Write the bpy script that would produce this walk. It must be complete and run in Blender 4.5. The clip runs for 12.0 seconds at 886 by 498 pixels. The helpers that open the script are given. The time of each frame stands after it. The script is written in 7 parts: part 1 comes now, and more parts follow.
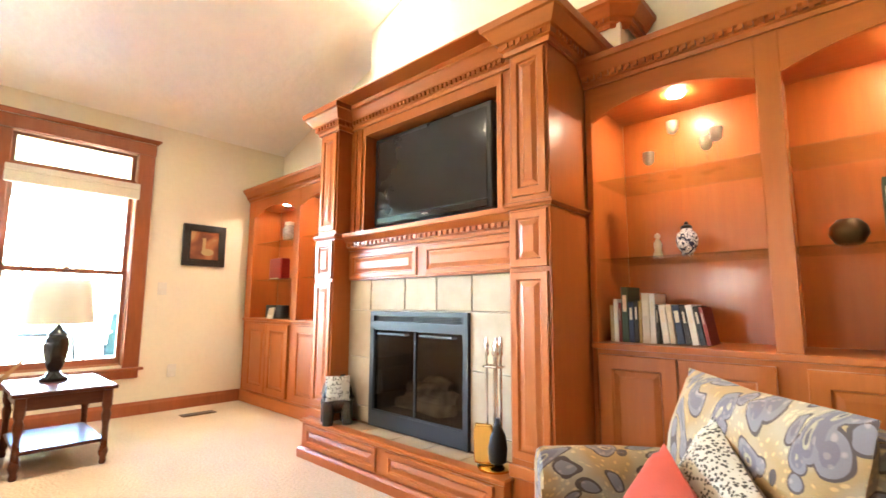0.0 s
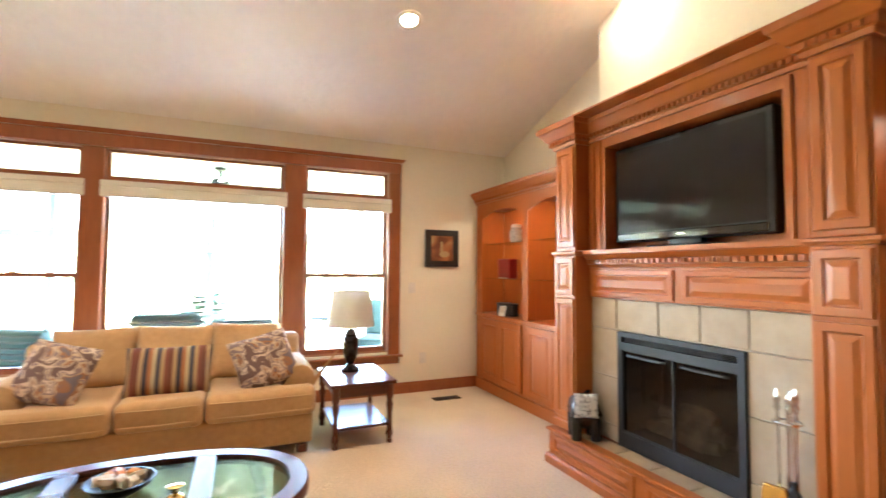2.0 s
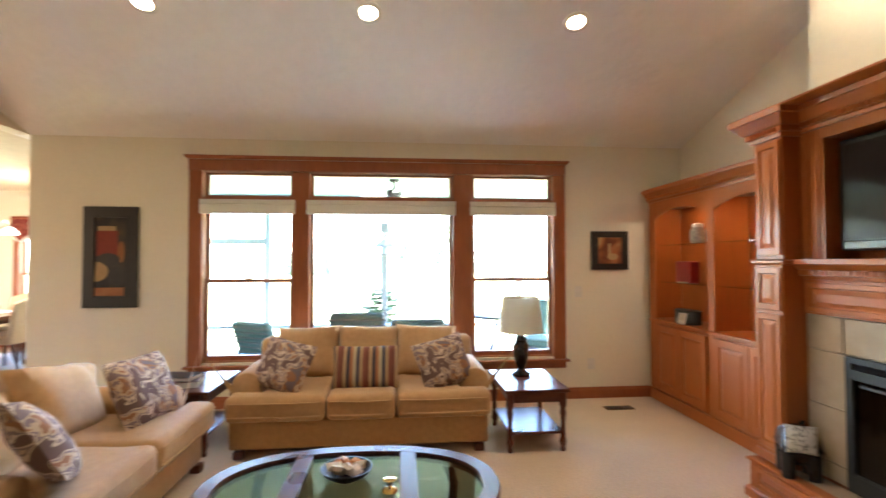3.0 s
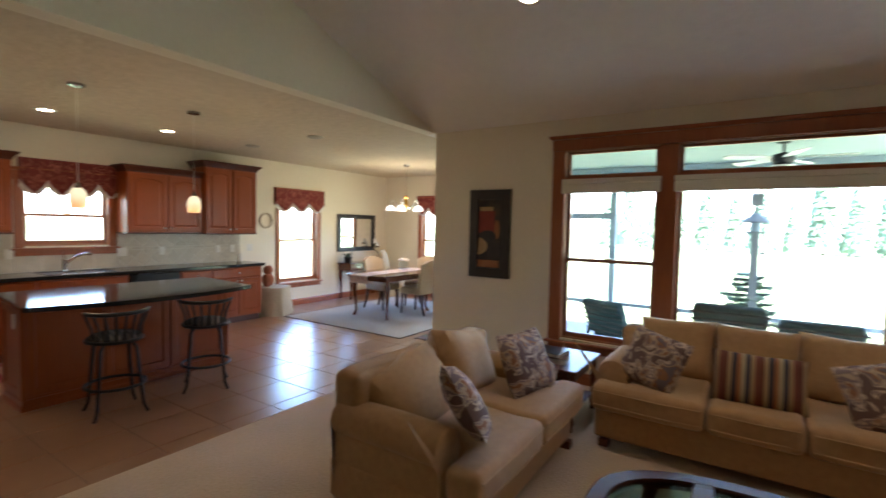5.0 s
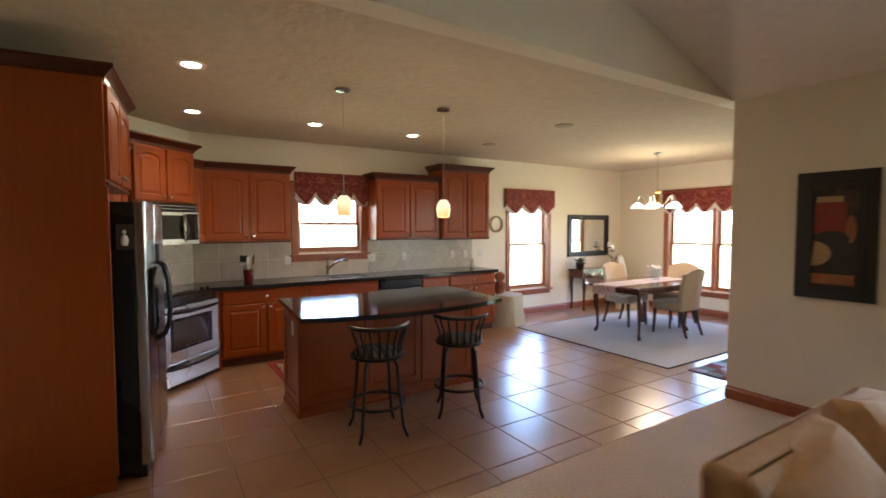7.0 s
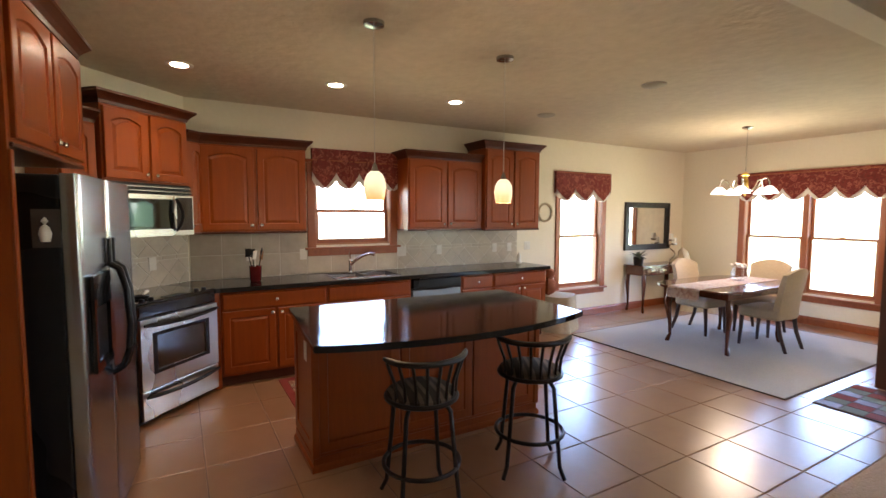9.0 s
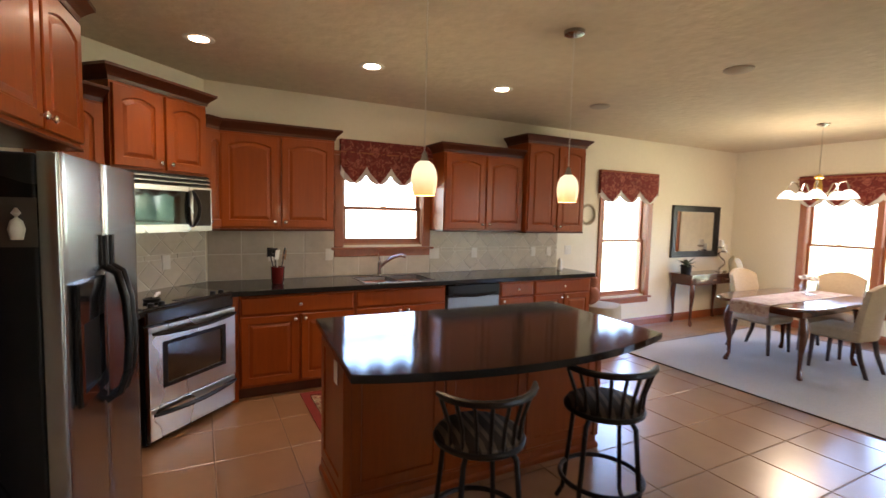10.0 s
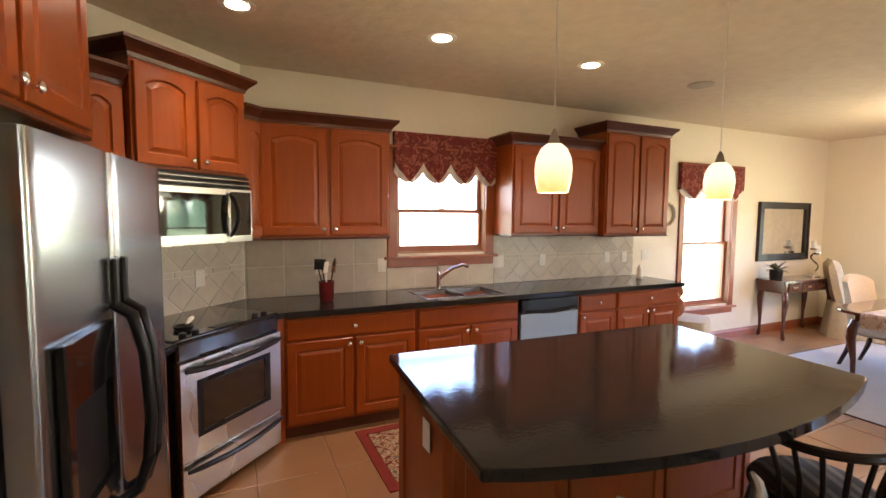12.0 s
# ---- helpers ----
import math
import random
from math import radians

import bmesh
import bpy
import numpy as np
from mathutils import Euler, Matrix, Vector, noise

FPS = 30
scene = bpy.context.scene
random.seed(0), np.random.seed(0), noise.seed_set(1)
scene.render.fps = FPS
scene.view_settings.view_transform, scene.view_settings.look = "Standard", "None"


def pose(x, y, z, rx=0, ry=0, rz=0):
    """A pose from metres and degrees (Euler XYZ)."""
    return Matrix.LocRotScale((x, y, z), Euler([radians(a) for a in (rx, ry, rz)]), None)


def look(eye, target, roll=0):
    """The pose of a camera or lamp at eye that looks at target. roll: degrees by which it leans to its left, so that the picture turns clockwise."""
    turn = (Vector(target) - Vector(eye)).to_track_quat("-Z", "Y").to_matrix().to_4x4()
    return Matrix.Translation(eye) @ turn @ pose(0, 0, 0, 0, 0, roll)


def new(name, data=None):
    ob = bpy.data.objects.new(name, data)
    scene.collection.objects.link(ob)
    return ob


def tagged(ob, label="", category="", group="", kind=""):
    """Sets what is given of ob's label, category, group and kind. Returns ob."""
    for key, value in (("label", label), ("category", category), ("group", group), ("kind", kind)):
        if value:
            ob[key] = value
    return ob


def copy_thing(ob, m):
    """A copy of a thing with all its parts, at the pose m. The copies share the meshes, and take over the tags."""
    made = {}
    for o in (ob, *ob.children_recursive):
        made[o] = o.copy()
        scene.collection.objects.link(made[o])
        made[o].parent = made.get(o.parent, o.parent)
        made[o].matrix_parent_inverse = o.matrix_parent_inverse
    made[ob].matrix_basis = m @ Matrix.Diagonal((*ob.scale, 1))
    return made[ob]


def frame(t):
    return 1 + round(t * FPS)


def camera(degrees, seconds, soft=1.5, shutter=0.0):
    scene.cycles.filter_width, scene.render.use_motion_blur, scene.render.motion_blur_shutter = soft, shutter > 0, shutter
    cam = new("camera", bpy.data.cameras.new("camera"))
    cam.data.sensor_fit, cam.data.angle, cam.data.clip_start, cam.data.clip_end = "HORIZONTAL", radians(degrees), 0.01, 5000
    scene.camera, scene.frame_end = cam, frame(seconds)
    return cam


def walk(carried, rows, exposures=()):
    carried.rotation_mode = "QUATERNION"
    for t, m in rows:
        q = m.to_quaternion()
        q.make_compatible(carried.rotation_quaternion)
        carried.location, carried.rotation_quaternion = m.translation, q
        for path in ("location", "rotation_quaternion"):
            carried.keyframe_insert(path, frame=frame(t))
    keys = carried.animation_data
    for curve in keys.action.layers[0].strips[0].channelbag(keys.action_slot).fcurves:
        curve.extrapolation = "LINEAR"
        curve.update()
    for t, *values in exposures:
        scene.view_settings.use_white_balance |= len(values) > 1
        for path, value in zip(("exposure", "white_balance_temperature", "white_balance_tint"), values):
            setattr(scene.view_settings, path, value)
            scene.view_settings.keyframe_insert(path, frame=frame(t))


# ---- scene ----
cam = camera(87.3, 12.0, shutter=0.5)
PATH = [
    (0, (0.223, 0.285, 0.979), (-1.119, 1.747, 1.219), 0.3),
    (0.5, (0.195, 0.228, 1.022), (-1.238, 1.603, 1.258), 0.3),
    (1, (0.156, 0.17, 1.101), (-1.419, 1.387, 1.3), 0.6),
    (1.5, (0.123, 0.099, 1.208), (-1.585, 1.13, 1.351), 0.7),
    (2, (0.11, 0.006, 1.311), (-1.721, 0.804, 1.403), 0.4),
    (2.5, (0.133, -0.051, 1.385), (-1.804, 0.442, 1.454), -0.2),
    (3, (0.128, -0.15, 1.441), (-1.863, 0.029, 1.495), -0.1),
    (4.8, (-0.002, -0.449, 1.562), (-1.737, -1.44, 1.475), 1.1),
    (5, (-0.019, -0.514, 1.564), (-1.685, -1.615, 1.466), 1.2),
    (5.5, (-0.059, -0.761, 1.571), (-1.55, -2.088, 1.451), 0.9),
    (6, (-0.095, -1.019, 1.577), (-1.446, -2.49, 1.479), 0.5),
    (6.5, (-0.165, -1.272, 1.563), (-1.359, -2.873, 1.473), 0.1),
    (7, (-0.236, -1.551, 1.569), (-1.3, -3.242, 1.47), -0.1),
    (7.2, (-0.282, -1.66, 1.568), (-1.303, -3.377, 1.464), -0.2),
    (9, (-0.553, -2.588, 1.567), (-1.543, -4.32, 1.418), 0.2),
    (9.5, (-0.593, -2.847, 1.565), (-1.56, -4.591, 1.408), 1.2),
    (10, (-0.593, -3.1, 1.564), (-1.52, -4.866, 1.412), 1.4),
    (10.5, (-0.593, -3.335, 1.569), (-1.464, -5.129, 1.418), 1.2),
    (11, (-0.588, -3.533, 1.576), (-1.407, -5.352, 1.432), 0.8),
    (11.5, (-0.565, -3.715, 1.574), (-1.373, -5.539, 1.429), 0.6),
    (12, (-0.541, -3.861, 1.57), (-1.375, -5.673, 1.422), 0.5),
]
# exposure and white balance follow the clip's own camera
EXPO = [(0.0, 7.35, 5720, 10), (1.5, 7.05, 5750, 12), (2.5, 6.2, 5820, 14), (3.0, 5.85, 5820, 14), (5.0, 4.28, 5560, 14),
        (6.5, 4.38, 5760, 18), (9.0, 4.48, 5940, 20), (10.5, 4.52, 6100, 21), (12.0, 4.88, 6260, 23)]
walk(cam, [(t, look(eye, target, roll)) for t, eye, target, roll in PATH], EXPO)

# ---- daylight ----
world = bpy.data.worlds.new("sky")
scene.world = world
world.use_nodes = True
wn = world.node_tree
sky = wn.nodes.new("ShaderNodeTexSky")
sky.sky_type, sky.sun_disc = "NISHITA", False
sky.sun_elevation, sky.sun_rotation = radians(52), radians(40)
wn.nodes["Background"].inputs[1].default_value = 0.15
wn.links.new(sky.outputs[0], wn.nodes["Background"].inputs[0])
sun = new("sun", bpy.data.lights.new("sun", "SUN"))
sun.data.energy, sun.data.angle, sun.data.color = 5.0, radians(0.5), (1.0, 0.95, 0.86)
SUN_FROM = Vector((math.sin(radians(40)) * math.cos(radians(52)), math.cos(radians(40)) * math.cos(radians(52)), math.sin(radians(52))))
sun.matrix_world = look(SUN_FROM * 30, (0, 0, 0))


def spot(name, eye, target, watts, color, degrees=110, blend=0.8, radius=0.05):
    ob = new(name, bpy.data.lights.new(name, "SPOT"))
    ob.data.energy, ob.data.color, ob.data.spot_size, ob.data.spot_blend, ob.data.shadow_soft_size = watts, color, radians(degrees), blend, radius
    ob.matrix_world = look(eye, target)
    return ob


# main planes of the house
WIN_X, WIN_END = -4.657, -3.71          # living room window wall and where it ends
BACK_Y = 2.88                           # wall behind the fireplace
SINK_Y = -7.716
EAST_X = 0.78
FAR_X = -8.43                           # dining room end wall
PORCH_Y = -3.75                         # dining room wall to the porch
CEIL = 2.67
SLOPE, RIDGE_X = 0.333, -0.2


def vault(x):
    return CEIL + SLOPE * (x - WIN_X) if x < RIDGE_X else CEIL + SLOPE * (RIDGE_X - WIN_X) - SLOPE * (x - RIDGE_X)


WARM = (1.0, 0.80, 0.56)

# ---- materials ----
def mat(name, base, rough=0.5, metal=0.0, second=None, scale=8.0, stretch=(1, 1, 1), bump=0.0, bump_scale=60.0, detail=4.0,
        coat=0.0, vary=0.0, trans=0.0, emit=None, glow=0.0, wear=0.06, sheen=0.0, space="Object"):
    """A procedural surface: two colours mixed by stretched noise, a coarse mottling, fine relief and a little variation per object."""
    m = bpy.data.materials.new(name)
    m.use_nodes = True
    t = m.node_tree
    n, l = t.nodes, t.links
    b = n["Principled BSDF"]
    b.inputs["Roughness"].default_value, b.inputs["Metallic"].default_value = rough, metal
    b.inputs["Coat Weight"].default_value, b.inputs["Transmission Weight"].default_value = coat, trans
    b.inputs["Coat Roughness"].default_value = 0.12
    b.inputs["Sheen Weight"].default_value = sheen
    tc, mp = n.new("ShaderNodeTexCoord"), n.new("ShaderNodeMapping")
    mp.inputs["Scale"].default_value = stretch
    info = n.new("ShaderNodeObjectInfo")
    off = n.new("ShaderNodeVectorMath")
    off.operation = "SCALE"
    comb = n.new("ShaderNodeCombineXYZ")
    for k in range(3):
        l.new(info.outputs["Random"], comb.inputs[k])
    l.new(comb.outputs[0], off.inputs[0])
    off.inputs["Scale"].default_value = 7.0 if vary else 0.0
    l.new(off.outputs[0], mp.inputs["Location"])
    l.new(tc.outputs[space], mp.inputs["Vector"])
    n1, n2 = n.new("ShaderNodeTexNoise"), n.new("ShaderNodeTexNoise")
    n1.inputs["Scale"].default_value, n1.inputs["Detail"].default_value, n1.inputs["Roughness"].default_value = scale, detail, 0.6
    n2.inputs["Scale"].default_value, n2.inputs["Detail"].default_value = 1.7, 2.0
    l.new(mp.outputs[0], n1.inputs["Vector"])
    l.new(tc.outputs[space], n2.inputs["Vector"])
    ramp = n.new("ShaderNodeMapRange")
    ramp.inputs["From Min"].default_value, ramp.inputs["From Max"].default_value = 0.3, 0.7
    l.new(n1.outputs["Fac"], ramp.inputs["Value"])
    mix = n.new("ShaderNodeMix")
    mix.data_type = "RGBA"
    second = second or tuple(c * 0.85 for c in base)
    mix.inputs[6].default_value, mix.inputs[7].default_value = (*base, 1), (*second, 1)
    l.new(ramp.outputs[0], mix.inputs[0])
    hsv = n.new("ShaderNodeHueSaturation")
    l.new(mix.outputs[2], hsv.inputs["Color"])
    val = n.new("ShaderNodeMath")
    val.operation = "MULTIPLY_ADD"
    l.new(n2.outputs["Fac"], val.inputs[0])
    val.inputs[1].default_value, val.inputs[2].default_value = wear * 2, 1.0 - wear
    add = n.new("ShaderNodeMath")
    add.operation = "MULTIPLY_ADD"
    l.new(info.outputs["Random"], add.inputs[0])
    add.inputs[1].default_value = vary
    l.new(val.outputs[0], add.inputs[2])
    l.new(add.outputs[0], hsv.inputs["Value"])
    l.new(hsv.outputs[0], b.inputs["Base Color"])
    rr = n.new("ShaderNodeMapRange")
    rr.inputs["To Min"].default_value, rr.inputs["To Max"].default_value = max(rough - 0.06, 0.02), min(rough + 0.08, 1)
    l.new(n2.outputs["Fac"], rr.inputs["Value"])
    if rough > 0.1:
        l.new(rr.outputs[0], b.inputs["Roughness"])
    if bump:
        n3, bp = n.new("ShaderNodeTexNoise"), n.new("ShaderNodeBump")
        n3.inputs["Scale"].default_value, n3.inputs["Detail"].default_value = bump_scale, 3.0
        l.new(mp.outputs[0], n3.inputs["Vector"])
        l.new(n3.outputs["Fac"], bp.inputs["Height"])
        bp.inputs["Strength"].default_value, bp.inputs["Distance"].default_value = bump, 0.01
        l.new(bp.outputs[0], b.inputs["Normal"])
    if emit:
        b.inputs["Emission Color"].default_value, b.inputs["Emission Strength"].default_value = (*emit, 1), glow
    return m


def ramp_pattern(m, stops, scale, kind="noise", stretch=(1, 1, 1), distort=0.0, steps="CONSTANT"):
    """Replaces the base colour by a banded pattern (printed cloth, stripes, leopard)."""
    t = m.node_tree
    n, l = t.nodes, t.links
    tc, mp = n.new("ShaderNodeTexCoord"), n.new("ShaderNodeMapping")
    mp.inputs["Scale"].default_value = stretch
    l.new(tc.outputs["Object"], mp.inputs[0])
    if kind == "noise":
        tex = n.new("ShaderNodeTexNoise")
        tex.inputs["Scale"].default_value, tex.inputs["Detail"].default_value, tex.inputs["Distortion"].default_value = scale, 1.5, distort
        out = tex.outputs["Fac"]
    elif kind == "cells":
        tex = n.new("ShaderNodeTexVoronoi")
        tex.inputs["Scale"].default_value = scale
        out = tex.outputs["Distance"]
    else:
        tex = n.new("ShaderNodeSeparateXYZ")
        l.new(mp.outputs[0], tex.inputs[0])
        fr = n.new("ShaderNodeMath")
        fr.operation = "MULTIPLY"
        fr.inputs[1].default_value = scale
        l.new(tex.outputs[0], fr.inputs[0])
        fr2 = n.new("ShaderNodeMath")
        fr2.operation = "FRACT"
        l.new(fr.outputs[0], fr2.inputs[0])
        out = fr2.outputs[0]
    if kind != "stripes":
        l.new(mp.outputs[0], tex.inputs["Vector"])
    cr = n.new("ShaderNodeValToRGB")
    cr.color_ramp.interpolation = steps
    els = cr.color_ramp.elements
    while len(els) < len(stops):
        els.new(0.5)
    for e, (p, c) in zip(els, stops):
        e.position, e.color = p, (*c, 1)
    l.new(out, cr.inputs[0])
    l.new(cr.outputs[0], n["Principled BSDF"].inputs["Base Color"])
    return m


def glass(name, tint=(1, 1, 1), rough=0.0):
    m = bpy.data.materials.new(name)
    m.use_nodes = True
    n, l = m.node_tree.nodes, m.node_tree.links
    n.remove(n["Principled BSDF"])
    tr, gl, mx, lw = n.new("ShaderNodeBsdfTransparent"), n.new("ShaderNodeBsdfGlossy"), n.new("ShaderNodeMixShader"), n.new("ShaderNodeLayerWeight")
    pw, fr = n.new("ShaderNodeMath"), n.new("ShaderNodeMath")
    pw.operation, fr.operation = "POWER", "MULTIPLY_ADD"
    pw.inputs[1].default_value, fr.inputs[1].default_value, fr.inputs[2].default_value = 5.0, 0.94, 0.03
    lw.inputs["Blend"].default_value = 0.5
    l.new(lw.outputs["Facing"], pw.inputs[0])
    l.new(pw.outputs[0], fr.inputs[0])
    tr.inputs[0].default_value = (*tint, 1)
    gl.inputs["Roughness"].default_value = rough
    l.new(fr.outputs[0], mx.inputs[0])
    l.new(tr.outputs[0], mx.inputs[1])
    l.new(gl.outputs[0], mx.inputs[2])
    l.new(mx.outputs[0], n["Material Output"].inputs[0])
    return m


WALL = mat("wall_paint", (0.80, 0.74, 0.60), 0.75, second=(0.77, 0.71, 0.57), scale=30, bump=0.12, bump_scale=140, wear=0.03)
CEILING = mat("ceiling_paint", (0.88, 0.85, 0.80), 0.85, second=(0.85, 0.82, 0.77), scale=9, bump=0.7, bump_scale=12, wear=0.03)
# beige tone of the kitchen ceiling, with its dimmer light darkened into the colour
KCEIL = mat("beige_ceiling_paint_dimmed", (0.68, 0.585, 0.44), 0.85, second=(0.61, 0.52, 0.385), scale=9, bump=0.9, bump_scale=12, wear=0.05)
CARPET = mat("carpet_pile", (0.66, 0.515, 0.365), 0.95, second=(0.53, 0.405, 0.28), scale=55, bump=1.0, bump_scale=60, wear=0.2, sheen=0.2)
GROUT = mat("grout", (0.20, 0.125, 0.08), 0.85, scale=60)
TILE = mat("floor_tile_glaze", (0.37, 0.20, 0.103), 0.30, coat=1.0, second=(0.32, 0.165, 0.080), scale=3.5, bump=0.02, bump_scale=9, vary=0.06, wear=0.07, detail=6)
TILE.node_tree.nodes["Principled BSDF"].inputs["Coat Roughness"].default_value = 0.24
CHERRY = mat("cherry_wood", (0.385, 0.105, 0.018), 0.34, second=(0.345, 0.091, 0.015), scale=7, stretch=(6, 6, 0.5), coat=0.10, vary=0.08, wear=0.08)
CHERRY_H = mat("cherry_wood_across", (0.385, 0.105, 0.018), 0.34, second=(0.345, 0.091, 0.015), scale=7, stretch=(0.5, 6, 6), coat=0.10, vary=0.08, wear=0.05)
KCHERRY = mat("kitchen_cherry", (0.265, 0.053, 0.004), 0.34, second=(0.225, 0.043, 0.0035), scale=7, stretch=(6, 6, 0.5), coat=0.05, vary=0.08, wear=0.05)
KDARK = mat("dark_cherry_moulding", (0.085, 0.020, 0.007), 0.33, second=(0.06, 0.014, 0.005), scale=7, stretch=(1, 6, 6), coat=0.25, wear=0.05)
TRIM = mat("stained_window_trim", (0.32, 0.095, 0.03), 0.38, second=(0.26, 0.072, 0.022), scale=7, stretch=(4, 4, 0.7), coat=0.15, vary=0.05, wear=0.06)
DARKWOOD = mat("dark_table_wood", (0.12, 0.032, 0.012), 0.28, second=(0.08, 0.021, 0.008), scale=8, stretch=(1, 6, 6), coat=0.05, wear=0.06)
for w in (CHERRY, CHERRY_H, KCHERRY, KDARK, DARKWOOD):
    w.node_tree.nodes["Principled BSDF"].inputs["Specular IOR Level"].default_value = 0.3
GRANITE = mat("black_granite", (0.008, 0.008, 0.009), 0.07, second=(0.026, 0.025, 0.025), scale=260, detail=2, wear=0.1, bump=0.035, bump_scale=55)
GRANITE.node_tree.nodes["Principled BSDF"].inputs["Specular IOR Level"].default_value = 0.33
STEEL = mat("brushed_steel", (0.40, 0.41, 0.42), 0.24, 1.0, second=(0.36, 0.37, 0.38), scale=40, stretch=(0.3, 0.3, 20), wear=0.03)
CHROME = mat("chrome", (0.75, 0.74, 0.72), 0.14, 1.0, wear=0.02)
BLACK = mat("black_plastic", (0.012, 0.012, 0.013), 0.28, wear=0.1)
BLACK.node_tree.nodes["Principled BSDF"].inputs["Specular IOR Level"].default_value = 0.25
BLACKGLASS = mat("black_glass", (0.008, 0.008, 0.009), 0.05, coat=0.6)
WHITE = mat("white_plastic", (0.78, 0.75, 0.68), 0.4, wear=0.03)
BRASS = mat("polished_brass", (0.85, 0.56, 0.16), 0.14, 1.0, wear=0.05)
IRON = mat("dark_iron", (0.015, 0.011, 0.009), 0.40, 0.4, wear=0.15)
PANE = glass("window_glass")

# ---- mesh helpers ----
def bm_new():
    return bmesh.new()


def add_box(bm, x0, x1, y0, y1, z0, z1, bevel=0.0):
    r = bmesh.ops.create_cube(bm, size=1.0, matrix=Matrix.Translation(((x0 + x1) / 2, (y0 + y1) / 2, (z0 + z1) / 2)) @ Matrix.Diagonal((abs(x1 - x0), abs(y1 - y0), abs(z1 - z0), 1)))
    if bevel:
        es = {e for v in r["verts"] for e in v.link_edges}
        bmesh.ops.bevel(bm, geom=list(es), offset=bevel, segments=1 if bevel < 0.006 else 3, affect="EDGES", profile=0.5)
    return bm


def box(x0, x1, y0, y1, z0, z1, bevel=0.0):
    return add_box(bm_new(), x0, x1, y0, y1, z0, z1, bevel)


def add_lathe(bm, profile, at=(0, 0, 0), n=24, ring=False):
    """Turns (radius, height) pairs round the z axis."""
    rings = []
    for r, z in profile:
        rings.append([bm.verts.new((at[0] + r * math.cos(2 * math.pi * k / n), at[1] + r * math.sin(2 * math.pi * k / n), at[2] + z)) for k in range(n)])
    for a, b in zip(rings, rings[1:]):
        for k in range(n):
            bm.faces.new((a[k], a[(k + 1) % n], b[(k + 1) % n], b[k]))
    if ring:
        for k in range(n):
            bm.faces.new((rings[-1][k], rings[-1][(k + 1) % n], rings[0][(k + 1) % n], rings[0][k]))
        return bm
    bm.faces.new(rings[0][::-1])
    bm.faces.new(rings[-1])
    return bm


def lathe(profile, at=(0, 0, 0), n=24, ring=False):
    return add_lathe(bm_new(), profile, at, n, ring)


def add_tube(bm, points, radius, n=8, closed=False):
    """A round bar along points; radius may be a list."""
    pts = [Vector(p) for p in points]
    rs = radius if isinstance(radius, (list, tuple)) else [radius] * len(pts)
    rings, up = [], None
    for i, p in enumerate(pts):
        if closed:
            d = pts[(i + 1) % len(pts)] - pts[i - 1]
        else:
            d = pts[min(i + 1, len(pts) - 1)] - pts[max(i - 1, 0)]
        d.normalize()
        if up is None:
            up = d.orthogonal().normalized()
        up = (up - d * up.dot(d)).normalized()
        side = d.cross(up)
        rings.append([bm.verts.new(p + rs[i] * (math.cos(2 * math.pi * k / n) * up + math.sin(2 * math.pi * k / n) * side)) for k in range(n)])
    pairs = list(zip(rings, rings[1:])) + ([(rings[-1], rings[0])] if closed else [])
    for a, b in pairs:
        for k in range(n):
            bm.faces.new((a[k], a[(k + 1) % n], b[(k + 1) % n], b[k]))
    if not closed:
        bm.faces.new(rings[0][::-1])
        bm.faces.new(rings[-1])
    return bm


def tube(points, radius, n=8, closed=False):
    return add_tube(bm_new(), points, radius, n, closed)


def sweep(path, profile, closed=False):
    """Runs a moulding profile of (out, z) pairs along plan points, mitred; out is to the right of the way."""
    bm = bm_new()
    pts = [Vector((p[0], p[1])) for p in path]
    k = len(pts)
    rings = []
    for i in range(k):
        dirs = []
        if i > 0 or closed:
            dirs.append((pts[i] - pts[i - 1]).normalized())
        if i < k - 1 or closed:
            dirs.append((pts[(i + 1) % k] - pts[i]).normalized())
        ns = [Vector((d.y, -d.x)) for d in dirs]
        m = sum(ns, Vector((0, 0))).normalized()
        m = m / max(m.dot(ns[0]), 0.3)
        rings.append([bm.verts.new((pts[i].x + m.x * o, pts[i].y + m.y * o, z)) for o, z in profile])
    pn = len(profile)
    for a, b in list(zip(rings, rings[1:])) + ([(rings[-1], rings[0])] if closed else []):
        for j in range(pn):
            bm.faces.new((a[j], b[j], b[(j + 1) % pn], a[(j + 1) % pn]))
    if not closed:
        bm.faces.new(rings[0])
        bm.faces.new(rings[-1][::-1])
    return bm


def prism(outline, z0, z1, bevel=0.0):
    """A plan outline raised from z0 to z1."""
    bm = bm_new()
    lo = [bm.verts.new((x, y, z0)) for x, y in outline]
    hi = [bm.verts.new((x, y, z1)) for x, y in outline]
    bm.faces.new(lo[::-1])
    bm.faces.new(hi)
    for i in range(len(lo)):
        j = (i + 1) % len(lo)
        bm.faces.new((lo[i], lo[j], hi[j], hi[i]))
    if bevel:
        bmesh.ops.bevel(bm, geom=[e for e in bm.edges], offset=bevel, segments=2, affect="EDGES", profile=0.5)
    return bm


def loops_mesh(loops, back):
    """Skins a stack of matching outlines in the x-z plane, given as (points, y), and closes it at depth back."""
    bm = bm_new()
    first = [bm.verts.new((x, back, z)) for x, z in loops[0][0]]
    rings = [first] + [[bm.verts.new((x, y, z)) for x, z in pts] for pts, y in loops]
    n = len(first)
    for a, b in zip(rings, rings[1:]):
        for k in range(n):
            bm.faces.new((a[k], a[(k + 1) % n], b[(k + 1) % n], b[k]))
    bm.faces.new(rings[-1])
    bm.faces.new(first[::-1])
    return bm


